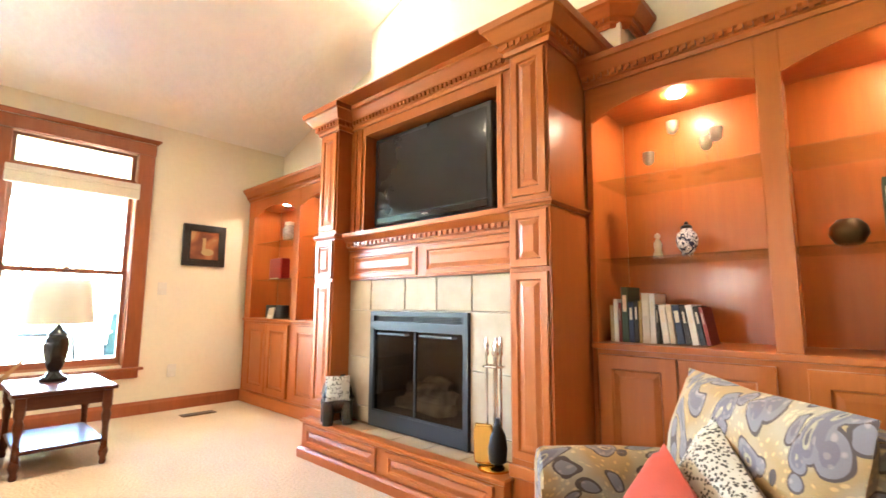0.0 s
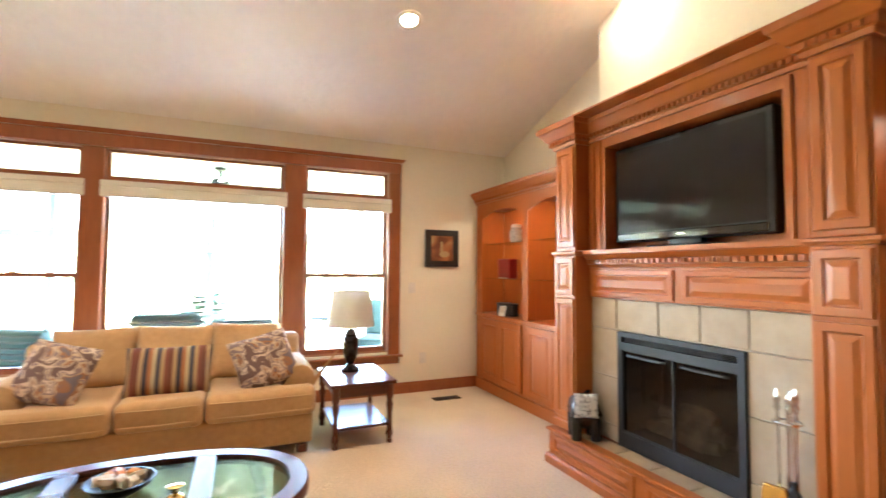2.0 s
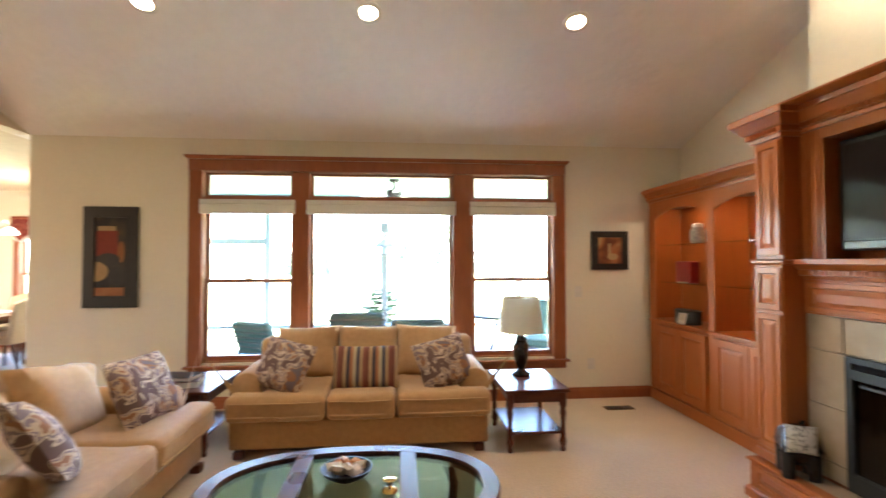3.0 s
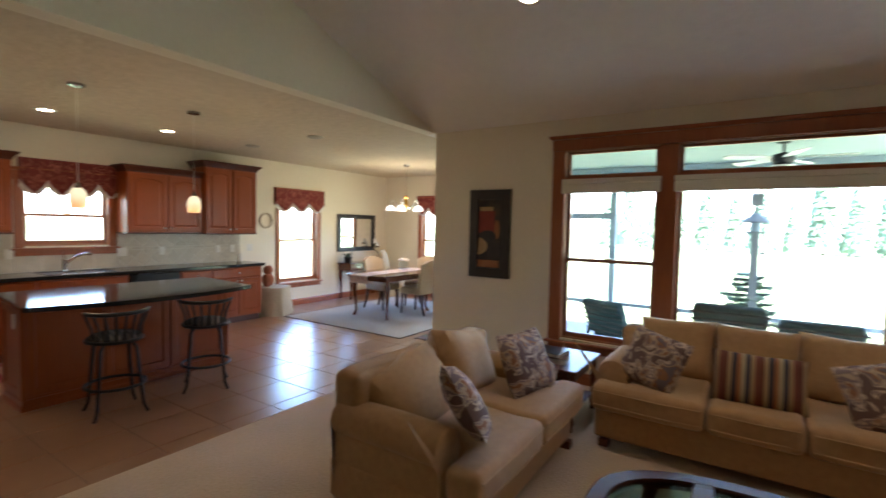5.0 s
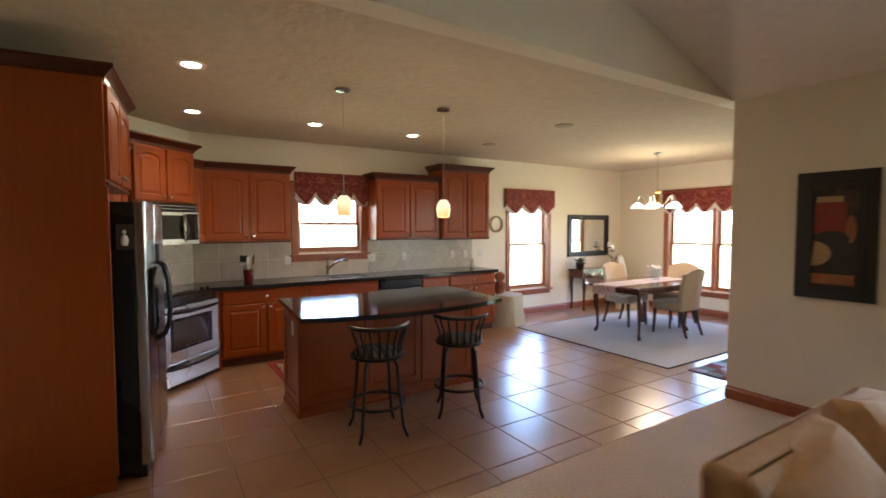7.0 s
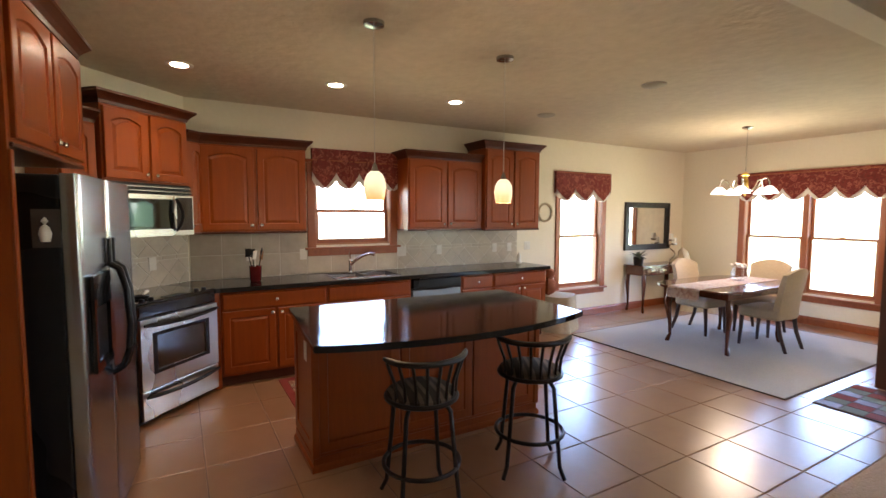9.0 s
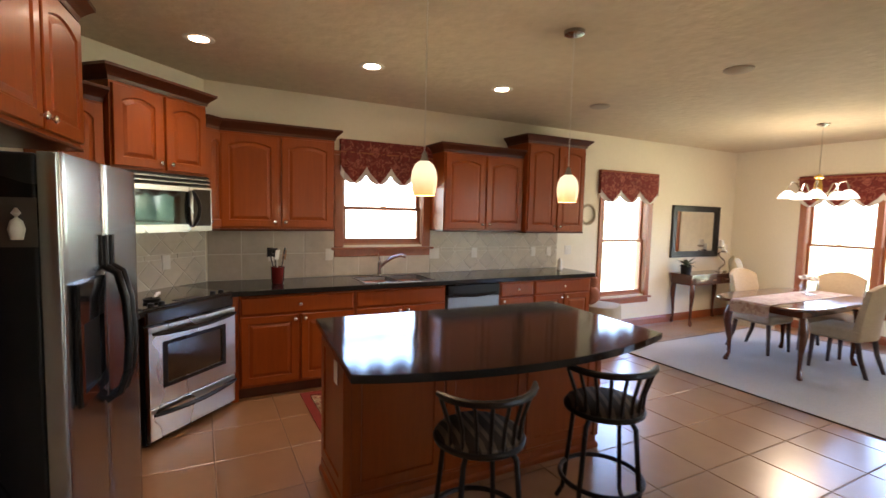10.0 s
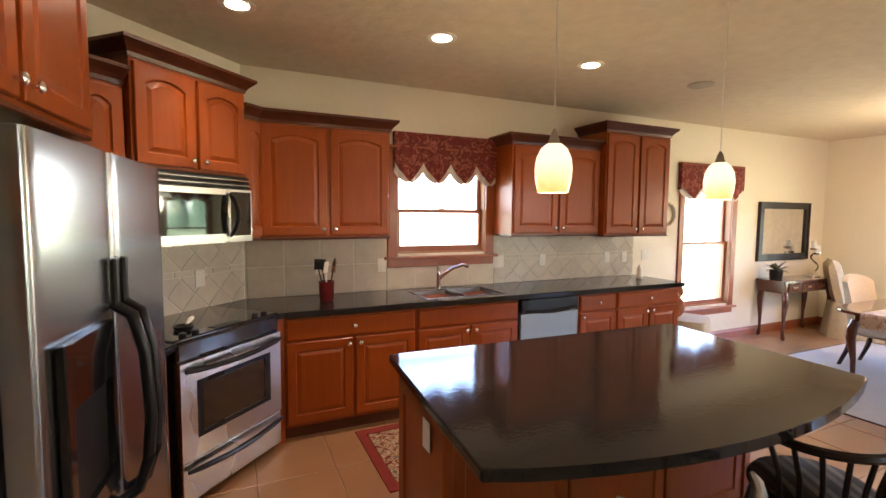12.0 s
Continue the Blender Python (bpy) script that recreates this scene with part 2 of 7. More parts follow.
def panel_loop(x0, x1, z0, z1, arch=0.0, n=9):
    pts = [(x0, z0), (x1, z0)]
    for k in range(n):
        u = k / (n - 1)
        x = x1 + (x0 - x1) * u
        pts.append((x, z1 - arch * (2 * u - 1) ** 2))
    return pts


def panel_door(x0, x1, z0, z1, thick=0.02, stile=0.06, arch=0.0, raised=True):
    """A frame-and-panel door facing -y, its back at y=0."""
    g = 0.004
    L = [(panel_loop(x0, x1, z0, z1), -thick + g), (panel_loop(x0 + g, x1 - g, z0 + g, z1 - g), -thick)]
    s = stile
    L.append((panel_loop(x0 + s, x1 - s, z0 + s, z1 - s, arch), -thick))
    L.append((panel_loop(x0 + s + 0.006, x1 - s - 0.006, z0 + s + 0.006, z1 - s - 0.006, arch), -thick + 0.009))
    if raised:
        a = s + 0.012
        L.append((panel_loop(x0 + a, x1 - a, z0 + a, z1 - a, arch), -thick + 0.009))
        a = s + 0.034
        L.append((panel_loop(x0 + a, x1 - a, z0 + a, z1 - a, arch), -thick + 0.001))
    return loops_mesh(L, 0.0)


def part(name, bm, material, parent=None, label="", smooth=False):
    """Links a bmesh as one mesh object under a thing or a part."""
    bmesh.ops.recalc_face_normals(bm, faces=bm.faces)
    me = bpy.data.meshes.new(name)
    bm.to_mesh(me)
    bm.free()
    if smooth:
        me.polygons.foreach_set("use_smooth", [True] * len(me.polygons))
        me.set_sharp_from_angle(angle=radians(42))
    if material is not None:
        me.materials.append(material)
    ob = new(name, me)
    if parent is not None:
        ob.parent = parent
    if label:
        tagged(ob, label)
    return ob


def thing(name, m, label, category, group="", kind=""):
    """An empty at a thing's base, which carries its parts."""
    ob = new(name)
    ob.matrix_basis = m
    ob.empty_display_size = 0.1
    return tagged(ob, label, category, group, kind)


def setting(name, bm, material, label, category, smooth=False):
    return tagged(part(name, bm, material, None, "", smooth), label, category, "", "structure")


def cushion(w, d, h, puff=0.5, n=10, corner=3.0):
    """A soft pillow about the origin: w by d across, h thick, bulging in the middle."""
    bm = bm_new()
    top, bot = {}, {}
    for i in range(n + 1):
        for j in range(n + 1):
            u, v = 2 * i / n - 1, 2 * j / n - 1
            bul = max((1 - abs(u) ** corner) * (1 - abs(v) ** corner), 0.0) ** puff
            pull = 1 - 0.05 * (1 - abs(u)) * abs(v) ** 3
            pull2 = 1 - 0.05 * (1 - abs(v)) * abs(u) ** 3
            x, y = u * w / 2 * pull2, v * d / 2 * pull
            zz = h / 2 * bul
            if i in (0, n) or j in (0, n):
                top[i, j] = bot[i, j] = bm.verts.new((x, y, 0))
            else:
                top[i, j], bot[i, j] = bm.verts.new((x, y, zz)), bm.verts.new((x, y, -zz))
    for i in range(n):
        for j in range(n):
            for g, f in ((top, False), (bot, True)):
                q = [g[i, j], g[i + 1, j], g[i + 1, j + 1], g[i, j + 1]]
                bm.faces.new(q[::-1] if f else q)
    return bm


def soft_box(w, d, h, r, n=3, crown=0.0):
    """An upholstered block standing on z=0, centred in plan, with round edges and a crowned top."""
    bm = bmesh.new()
    add_box(bm, -w / 2, w / 2, -d / 2, d / 2, 0, h)
    bmesh.ops.subdivide_edges(bm, edges=bm.edges[:], cuts=4, use_grid_fill=True)
    for v in bm.verts:
        u, t = abs(v.co.x) / (w / 2), abs(v.co.y) / (d / 2)
        if v.co.z > h * 0.99:
            v.co.z += crown * (1 - u * u) * (1 - t * t)
    es = [e for e in bm.edges if len(e.link_faces) == 2 and e.calc_face_angle(0) > 0.9]
    bmesh.ops.bevel(bm, geom=es, offset=r, segments=n, affect="EDGES", profile=0.5)
    return bm


def moved(bm, m):
    bmesh.ops.transform(bm, matrix=m, verts=bm.verts)
    return bm


def joined(*bms):
    out = bm_new()
    for b in bms:
        me = bpy.data.meshes.new("tmp")
        b.to_mesh(me)
        b.free()
        out.from_mesh(me)
        bpy.data.meshes.remove(me)
    return out


def wall_mesh(axis, p0, p1, a0, a1, z0, z1, holes):
    """A wall slab between p0 and p1 across, a0 to a1 along, with rectangular holes (a0, a1, z0, z1) right through it."""
    bm = bm_new()
    cuts_a = sorted({a0, a1, *[h[0] for h in holes], *[h[1] for h in holes]})
    cuts_z = sorted({z0, z1, *[h[2] for h in holes], *[h[3] for h in holes]})
    for s0, s1 in zip(cuts_a, cuts_a[1:]):
        for t0, t1 in zip(cuts_z, cuts_z[1:]):
            if any(h[0] < (s0 + s1) / 2 < h[1] and h[2] < (t0 + t1) / 2 < h[3] for h in holes):
                continue
            if axis == "x":
                add_box(bm, p0, p1, s0, s1, t0, t1)
            else:
                add_box(bm, s0, s1, p0, p1, t0, t1)
    bmesh.ops.remove_doubles(bm, verts=bm.verts, dist=0.0005)
    return bm

# ---- structure ----
LIVING_WIN = (-2.12, 1.46, 0.44, 2.36)
SINK_WIN = (-2.76, -1.86, 1.22, 2.02)
SIDE_WIN = (-6.36, -5.46, 0.46, 2.06)
END_WIN = (-6.66, -4.98, 0.44, 2.06)
setting("wall_west_living", wall_mesh("x", WIN_X - 0.16, WIN_X, WIN_END, BACK_Y, 0, CEIL, [LIVING_WIN]), WALL, "cream painted wall with a wide triple window", "wall")
setting("wall_south", wall_mesh("y", SINK_Y - 0.16, SINK_Y, FAR_X, -0.64, 0, CEIL, [SINK_WIN, SIDE_WIN]), WALL, "cream painted wall behind the sink and console table", "wall")
setting("wall_west_dining", wall_mesh("x", FAR_X - 0.16, FAR_X, SINK_Y - 0.16, PORCH_Y + 0.16, 0, CEIL, [END_WIN]), WALL, "cream painted dining room end wall", "wall")
PORCH_DOOR = (-6.2, -5.2, 0.0, 2.05)
setting("wall_porch", wall_mesh("y", PORCH_Y, PORCH_Y + 0.14, FAR_X, WIN_X - 0.16, 0, CEIL, [PORCH_DOOR]), WALL, "cream painted wall between dining room and porch", "wall")
setting("wall_diagonal", prism([(-0.64, SINK_Y), (EAST_X, SINK_Y + 0.64 + EAST_X), (EAST_X + 0.16, SINK_Y + 0.64 + EAST_X), (-0.64, SINK_Y - 0.16)], 0, CEIL), WALL, "cream painted diagonal wall behind the range", "wall")
setting("wall_east_kitchen", box(EAST_X, EAST_X + 0.16, SINK_Y + 0.64 + EAST_X, -3.87, 0, CEIL), WALL, "cream painted kitchen side wall", "wall")


def gable(y0, y1, x0, x1, zlow):
    bm = bm_new()
    poly = [(x0, zlow), (x1, zlow), (x1, vault(x1)), (RIDGE_X, vault(RIDGE_X)), (x0, max(vault(x0), zlow + 0.001))]
    f = [bm.verts.new((x, y0, z)) for x, z in poly]
    b = [bm.verts.new((x, y1, z)) for x, z in poly]
    bm.faces.new(f)
    bm.faces.new(b[::-1])
    for i in range(5):
        j = (i + 1) % 5
        bm.faces.new((f[i], b[i], b[j], f[j]))
    return bm


RIGHT_X = 2 * RIDGE_X - WIN_X
setting("wall_north", gable(BACK_Y, BACK_Y + 0.16, WIN_X - 0.16, RIGHT_X, 0), WALL, "cream painted gable wall behind the fireplace", "wall")
setting("wall_gable_kitchen", gable(WIN_END - 0.16, WIN_END, WIN_X, RIGHT_X, CEIL), WALL, "cream painted gable wall above the kitchen opening", "wall")
# unseen closing walls, coloured very dark so less light bounces towards the kitchen
BOUNCECUT = mat("bounce_cutting_wall", (0.12, 0.095, 0.072), 0.8, scale=30, bump=0.12, bump_scale=140, wear=0.03)
setting("wall_living_south", box(EAST_X, RIGHT_X, WIN_END - 0.16, WIN_END, 0, CEIL), BOUNCECUT, "unseen wall beside the kitchen opening, darkened to cut bounced light", "wall")
setting("wall_east_living", box(RIGHT_X, RIGHT_X + 0.16, WIN_END - 0.16, BACK_Y + 0.16, 0, CEIL), BOUNCECUT, "unseen wall closing the living room, darkened to cut bounced light", "wall")


def breast():
    bm = bm_new()
    poly = [(-2.76, 2.0), (-0.65, 2.0), (-0.65, vault(-0.65)), (-2.76, vault(-2.76))]
    f, b = [bm.verts.new((x, 2.62, z)) for x, z in poly], [bm.verts.new((x, BACK_Y - 0.002, z)) for x, z in poly]
    bm.faces.new(f)
    bm.faces.new(b[::-1])
    for i in range(4):
        bm.faces.new((f[i], b[i], b[(i + 1) % 4], f[(i + 1) % 4]))
    return bm


setting("wall_chimney_breast", breast(), WALL, "cream painted chimney breast above the fireplace", "wall")


def slope(x0, x1, name):
    bm = bm_new()
    y0, y1 = WIN_END, BACK_Y
    vs = []
    for dz in (0.0, 0.14):
        vs.append([bm.verts.new((x, y, vault(x) + dz)) for x, y in ((x0, y0), (x1, y0), (x1, y1), (x0, y1))])
    bm.faces.new(vs[0][::-1])
    bm.faces.new(vs[1])
    for i in range(4):
        j = (i + 1) % 4
        bm.faces.new((vs[0][i], vs[0][j], vs[1][j], vs[1][i]))
    return setting(name, bm, CEILING, "textured white sloping ceiling of the living room", "ceiling")


slope(WIN_X, RIDGE_X, "ceiling_living_west")
slope(RIDGE_X, RIGHT_X, "ceiling_living_east")
setting("ceiling_kitchen", box(FAR_X, EAST_X, SINK_Y, WIN_END - 0.16, CEIL, CEIL + 0.14), KCEIL, "beige textured flat ceiling over kitchen and dining room, colour darkened for dimmer light", "ceiling")
setting("floor_carpet", box(WIN_X, RIGHT_X, WIN_END + 0.02, BACK_Y, -0.12, 0.0), CARPET, "beige cut-pile carpet in the living room", "carpet")
setting("ceiling_dining_edge", box(FAR_X, WIN_X, WIN_END - 0.16, PORCH_Y + 0.14, CEIL + 0.0005, CEIL + 0.14), CEILING, "textured flat ceiling beside the porch wall", "ceiling")
floor_tiles = setting("floor_tiled", box(FAR_X, EAST_X, SINK_Y, WIN_END + 0.02, -0.12, -0.0035), GROUT, "tan ceramic tile floor with dark grout joints", "floor")


# ---- windows, trim ----
SHADE = mat("shade_cloth", (0.80, 0.76, 0.66), 0.8, scale=90, bump=0.1, bump_scale=200, wear=0.03)
INLET = mat("pale_jamb", (0.42, 0.20, 0.09), 0.5, scale=7, stretch=(4, 4, 0.7))


def window(name, m, x0, x1, z0, z1, units, label, transom=None, meets=(), casing=0.10, head=0.13, blinds=False, wood=TRIM):
    """A cased window in a hole x0..x1, z0..z1 of a 0.16 m wall, seen from its inner side (-y)."""
    w = thing(name, m, label, "window", "", "structure")
    part("side_casing", box(x0 - casing, x0 + 0.012, -0.024, 0, z0 - 0.02, z1 - 0.012, 0.004), wood, w)
    part("side_casing", box(x1 - 0.012, x1 + casing, -0.024, 0, z0 - 0.02, z1 - 0.012, 0.004), wood, w)
    part("head_casing", box(x0 - casing - 0.005, x1 + casing + 0.005, -0.028, 0, z1 - 0.011, z1 + head - 0.03, 0.004), wood, w)
    cap = sweep([(x0 - casing - 0.005, 0.0), (x0 - casing - 0.005, -0.028), (x1 + casing + 0.005, -0.028), (x1 + casing + 0.005, 0.0)],
                [(0, z1 + head - 0.029), (0.012, z1 + head - 0.027), (0.032, z1 + head - 0.004), (0.032, z1 + head + 0.006), (0, z1 + head + 0.006)])
    part("head_cap", cap, wood, w)
    part("window_sill", box(x0 - casing - 0.03, x1 + casing + 0.03, -0.06, 0.03, z0 - 0.045, z0 - 0.021, 0.006), wood, w)
    part("apron", box(x0 - casing, x1 + casing, -0.02, 0, z0 - 0.115, z0 - 0.046, 0.004), wood, w)
    liner = bm_new()
    add_box(liner, x0, x0 + 0.018, 0.001, 0.158, z0, z1)
    add_box(liner, x1 - 0.018, x1, 0.001, 0.158, z0, z1)
    add_box(liner, x0 + 0.018, x1 - 0.018, 0.001, 0.158, z1 - 0.018, z1)
    add_box(liner, x0 + 0.018, x1 - 0.018, 0.031, 0.158, z0 - 0.02, z0 + 0.018)
    part("jamb_liner", liner, INLET if wood is TRIM else wood, w)
    for (a0, a1), (b0, b1) in zip(units, units[1:]):
        part("mullion", box(a1 + 0.002, b0 - 0.002, -0.022, 0.12, z0, z1 - 0.02, 0.004), wood, w)
    for k, (a, b) in enumerate(units):
        top = z1 - 0.02
        if transom:
            part("transom_bar", box(a, b, 0.0, 0.1, transom - 0.05, transom, 0.004), wood, w)
            tf = bm_new()
            for q in ((a, a + 0.03, transom, top), (b - 0.03, b, transom, top), (a + 0.03, b - 0.03, transom, transom + 0.02), (a + 0.03, b - 0.03, top - 0.025, top)):
                add_box(tf, q[0], q[1], 0.05, 0.085, q[2], q[3])
            tp = part("transom_sash", tf, wood, w)
            pn = part("pane", box(a + 0.03, b - 0.03, 0.064, 0.068, transom + 0.02, top - 0.025), PANE, tp)
            pn.visible_shadow = False
            top = transom - 0.05
        spans = [(z0 + 0.018, top)]
        meet = meets[k] if k < len(meets) else None
        if meet:
            spans = [(z0 + 0.018, meet + 0.018), (meet - 0.018, top)]
        for j, (s0, s1) in enumerate(spans):
            y = 0.045 + 0.034 * j
            f = bm_new()
            r = 0.035
            for q in ((a, a + r, s0, s1), (b - r, b, s0, s1), (a + r, b - r, s0, s0 + (0.05 if j == 0 else 0.034)), (a + r, b - r, s1 - 0.034, s1)):
                add_box(f, q[0], q[1], y, y + 0.03, q[2], q[3])
            sash = part("sash", f, wood, w)
            pn = part("pane", box(a + r, b - r, y + 0.012, y + 0.016, s0 + (0.05 if j == 0 else 0.034), s1 - 0.034), PANE, sash)
            pn.visible_shadow = False
        if meet:
            part("sash_lock", box((a + b) / 2 - 0.03, (a + b) / 2 + 0.03, 0.02, 0.044, meet + 0.018, meet + 0.032, 0.003), BRASS, w)
        if blinds:
            sh = bm_new()
            add_box(sh, a - 0.03, b + 0.03, -0.036, -0.003, transom - 0.075, transom - 0.028, 0.006)
            add_box(sh, a - 0.03, b + 0.03, -0.042, -0.003, transom - 0.172, transom - 0.077, 0.010)
            part("rolled_shade", sh, SHADE, w, "cream fabric roman shade drawn up")
    return w


TO_EAST = 90      # turn of things that face +x
window("window_1", pose(WIN_X, 0, 0, 0, 0, TO_EAST), *LIVING_WIN,
       [(-2.10, -1.24), (-1.07, 0.38), (0.59, 1.44)], "stained wood triple window with transoms and rolled shades", transom=2.09,
       meets=(1.25, None, 1.25), casing=0.115, blinds=True)
window("window_2", pose(0, SINK_Y, 0, 0, 0, 180), 1.86, 2.76, SINK_WIN[2], SINK_WIN[3], [(1.88, 2.74)], "stained wood double-hung window over the sink", meets=(1.60,), casing=0.08)
window("window_3", pose(0, SINK_Y, 0, 0, 0, 180), 5.46, 6.36, SIDE_WIN[2], SIDE_WIN[3], [(5.48, 6.34)], "tall stained wood double-hung dining window", meets=(1.24,), casing=0.075)
window("window_4", pose(FAR_X, 0, 0, 0, 0, TO_EAST), *END_WIN, [(-6.64, -5.86), (-5.78, -5.0)], "stained wood pair of double-hung dining windows", meets=(1.24, 1.24), casing=0.08)

BASE_PROFILE = [(0, 0), (0.016, 0), (0.016, 0.085), (0.010, 0.10), (0.006, 0.115), (0, 0.115)]
setting("baseboard", sweep([(WIN_X, WIN_END + 0.001), (WIN_X, 2.5)], BASE_PROFILE), TRIM, "stained wood baseboard along the window wall", "baseboard")
setting("baseboard", sweep([(WIN_X - 0.16, PORCH_Y), (WIN_X - 0.16, WIN_END - 0.001), (WIN_X, WIN_END - 0.001)], [(o, z) for o, z in BASE_PROFILE]), TRIM, "stained wood baseboard round the wall end", "baseboard")
setting("baseboard", sweep([(FAR_X, SINK_Y), (FAR_X, PORCH_Y)], BASE_PROFILE), TRIM, "stained wood baseboard under the dining windows", "baseboard")
setting("baseboard", sweep([(-4.72, SINK_Y), (FAR_X, SINK_Y)], BASE_PROFILE), TRIM, "stained wood baseboard behind the console table", "baseboard")


# ---- fireplace wall ----
CROWN = [(0, 0), (0.012, 0), (0.016, 0.02), (0.03, 0.024), (0.03, 0.05), (0.042, 0.055), (0.075, 0.10), (0.085, 0.105), (0.09, 0.13), (0, 0.13)]


def crown_profile(z, size=1.0):
    return [(o * size, z + q * size) for o, q in CROWN]


def dentil_row(parent, spots, size, material):
    """Small cornice blocks in a row, each one of its own, on one shared mesh."""
    w, d, h = size
    first = part("dentil", box(-w / 2, w / 2, -d / 2, d / 2, 0, h), material, parent)
    first.matrix_basis = Matrix.Translation(spots[0])
    for s in spots[1:]:
        ob = new("dentil", first.data)
        ob.parent, ob.matrix_basis = parent, Matrix.Translation(s)


def dentil_spots(x0, x1, y, z, step=0.034, d=0.016):
    n = max(int((x1 - x0) / step), 1)
    return [(x0 + (k + 0.5) * (x1 - x0) / n, y - d / 2, z) for k in range(n)]


def dentil_spots_side(x, y0, y1, z, out, step=0.034, d=0.016):
    n = max(int((y1 - y0) / step), 1)
    return [(x + out * d / 2, y0 + (k + 0.5) * (y1 - y0) / n, z) for k in range(n)]


def arch_header(x0, x1, spring, rise, top, y0, y1, n=16):
    bm = bm_new()
    rows = []
    for k in range(n + 1):
        u = 2 * k / n - 1
        x = x0 + (x1 - x0) * k / n
        zb = spring + rise * (1 - u * u)
        rows.append([bm.verts.new((x, y, z)) for y in (y0, y1) for z in (zb, top)])
    for a, b in zip(rows, rows[1:]):
        bm.faces.new((a[0], b[0], b[1], a[1]))
        bm.faces.new((a[2], a[3], b[3], b[2]))
        bm.faces.new((a[0], a[2], b[2], b[0]))
        bm.faces.new((a[1], b[1], b[3], a[3]))
    bm.faces.new((rows[0][0], rows[0][1], rows[0][3], rows[0][2]))
    bm.faces.new((rows[-1][0], rows[-1][2], rows[-1][3], rows[-1][1]))
    return bm


# fireplace surround: two panelled pilasters, frieze, mantel shelf, television niche and crown
PF, IN_Y = 2.05, 2.19
LX0, LX1, RX0, RX1 = -2.59, -2.375, -0.985, -0.77
fp = thing("fireplace_surround", pose(0, 0, 0), "tall cherry wood fireplace surround with pilasters and dentil crown", "fireplace surround")
for a, b in ((LX0, LX1), (RX0, RX1)):
    p = part("pilaster", box(a, b, PF, 2.60, 0.0, 1.415, 0.003), CHERRY, fp)
    part("panel", moved(panel_door(a + 0.012, b - 0.012, 1.148, 1.402, 0.014, 0.034), Matrix.Translation((0, PF + 0.0005, 0))), CHERRY, p)
    part("panel", moved(panel_door(a + 0.012, b - 0.012, 0.325, 1.128, 0.014, 0.034), Matrix.Translation((0, PF + 0.0005, 0))), CHERRY, p)
    part("plinth", box(a - 0.006, b + 0.006, PF - 0.018, 2.6, 0.247, 0.30, 0.004), CHERRY_H, p)
    u = part("upper_pilaster", box(a + 0.004, b - 0.004, PF + 0.012, 2.60, 1.449, 2.20, 0.003), CHERRY, fp)
    part("panel", moved(panel_door(a + 0.016, b - 0.016, 1.475, 2.155, 0.014, 0.036), Matrix.Translation((0, PF + 0.0125, 0))), CHERRY, u)
    part("ledge", sweep([(a - 0.002, 2.6), (a - 0.002, PF), (b + 0.002, PF), (b + 0.002, 2.6)],
                        [(-0.05, 1.4155), (0.006, 1.4155), (0.010, 1.424), (0.018, 1.430), (0.018, 1.443), (0.006, 1.448), (-0.05, 1.448)]), CHERRY_H, fp)
    cz = 2.168
    cp = part("capital", sweep([(a, 2.6), (a, PF + 0.01), (b, PF + 0.01), (b, 2.6)], crown_profile(cz, 1.15)), CHERRY_H, fp)
    part("capital_top", box(a - 0.08, b + 0.08, PF - 0.07, 2.6, cz + 0.139, cz + 0.146), CHERRY_H, cp)
    dentil_row(cp, dentil_spots(a, b, PF - 0.02, cz + 0.028), (0.018, 0.016, 0.024), CHERRY_H)
    for sx, sd in ((b + 0.03, 1), (a - 0.03, -1)):
        dentil_row(cp, dentil_spots_side(sx, PF + 0.02, 2.40, cz + 0.028, sd), (0.016, 0.018, 0.024), CHERRY_H)
# middle part between the pilasters
part("mantel_shelf", sweep([(LX1 + 0.001, IN_Y - 0.018), (RX0 - 0.001, IN_Y - 0.018)],
                           [(-0.02, 1.337), (0.008, 1.337), (0.012, 1.356), (0.024, 1.360), (0.024, 1.388), (0.034, 1.393), (0.062, 1.418), (0.074, 1.423), (0.074, 1.45), (-0.3, 1.45), (-0.3, 1.435), (-0.02, 1.425)]), CHERRY_H, fp)
dentil_row(fp, dentil_spots(LX1 + 0.01, RX0 - 0.01, IN_Y - 0.042, 1.363, 0.04, 0.018), (0.022, 0.018, 0.024), CHERRY_H)
fr = part("frieze", box(LX1 + 0.001, RX0 - 0.001, IN_Y - 0.02, IN_Y + 0.1, 1.141, 1.336, 0.003), CHERRY_H, fp)
mid = (LX1 + RX0) / 2
part("frieze_panel", moved(panel_door(LX1 + 0.03, mid - 0.03, 1.152, 1.318, 0.012, 0.026), Matrix.Translation((0, IN_Y - 0.0195, 0))), CHERRY_H, fr)
part("frieze_panel", moved(panel_door(mid + 0.03, RX0 - 0.03, 1.152, 1.318, 0.012, 0.026), Matrix.Translation((0, IN_Y - 0.0195, 0))), CHERRY_H, fr)
niche = part("television_niche", wall_mesh("y", IN_Y - 0.02, IN_Y + 0.04, LX1 + 0.001, RX0 - 0.001, 1.451, 2.30, [(LX1 + 0.15, RX0 - 0.15, 1.4511, 2.12)]), CHERRY, fp)
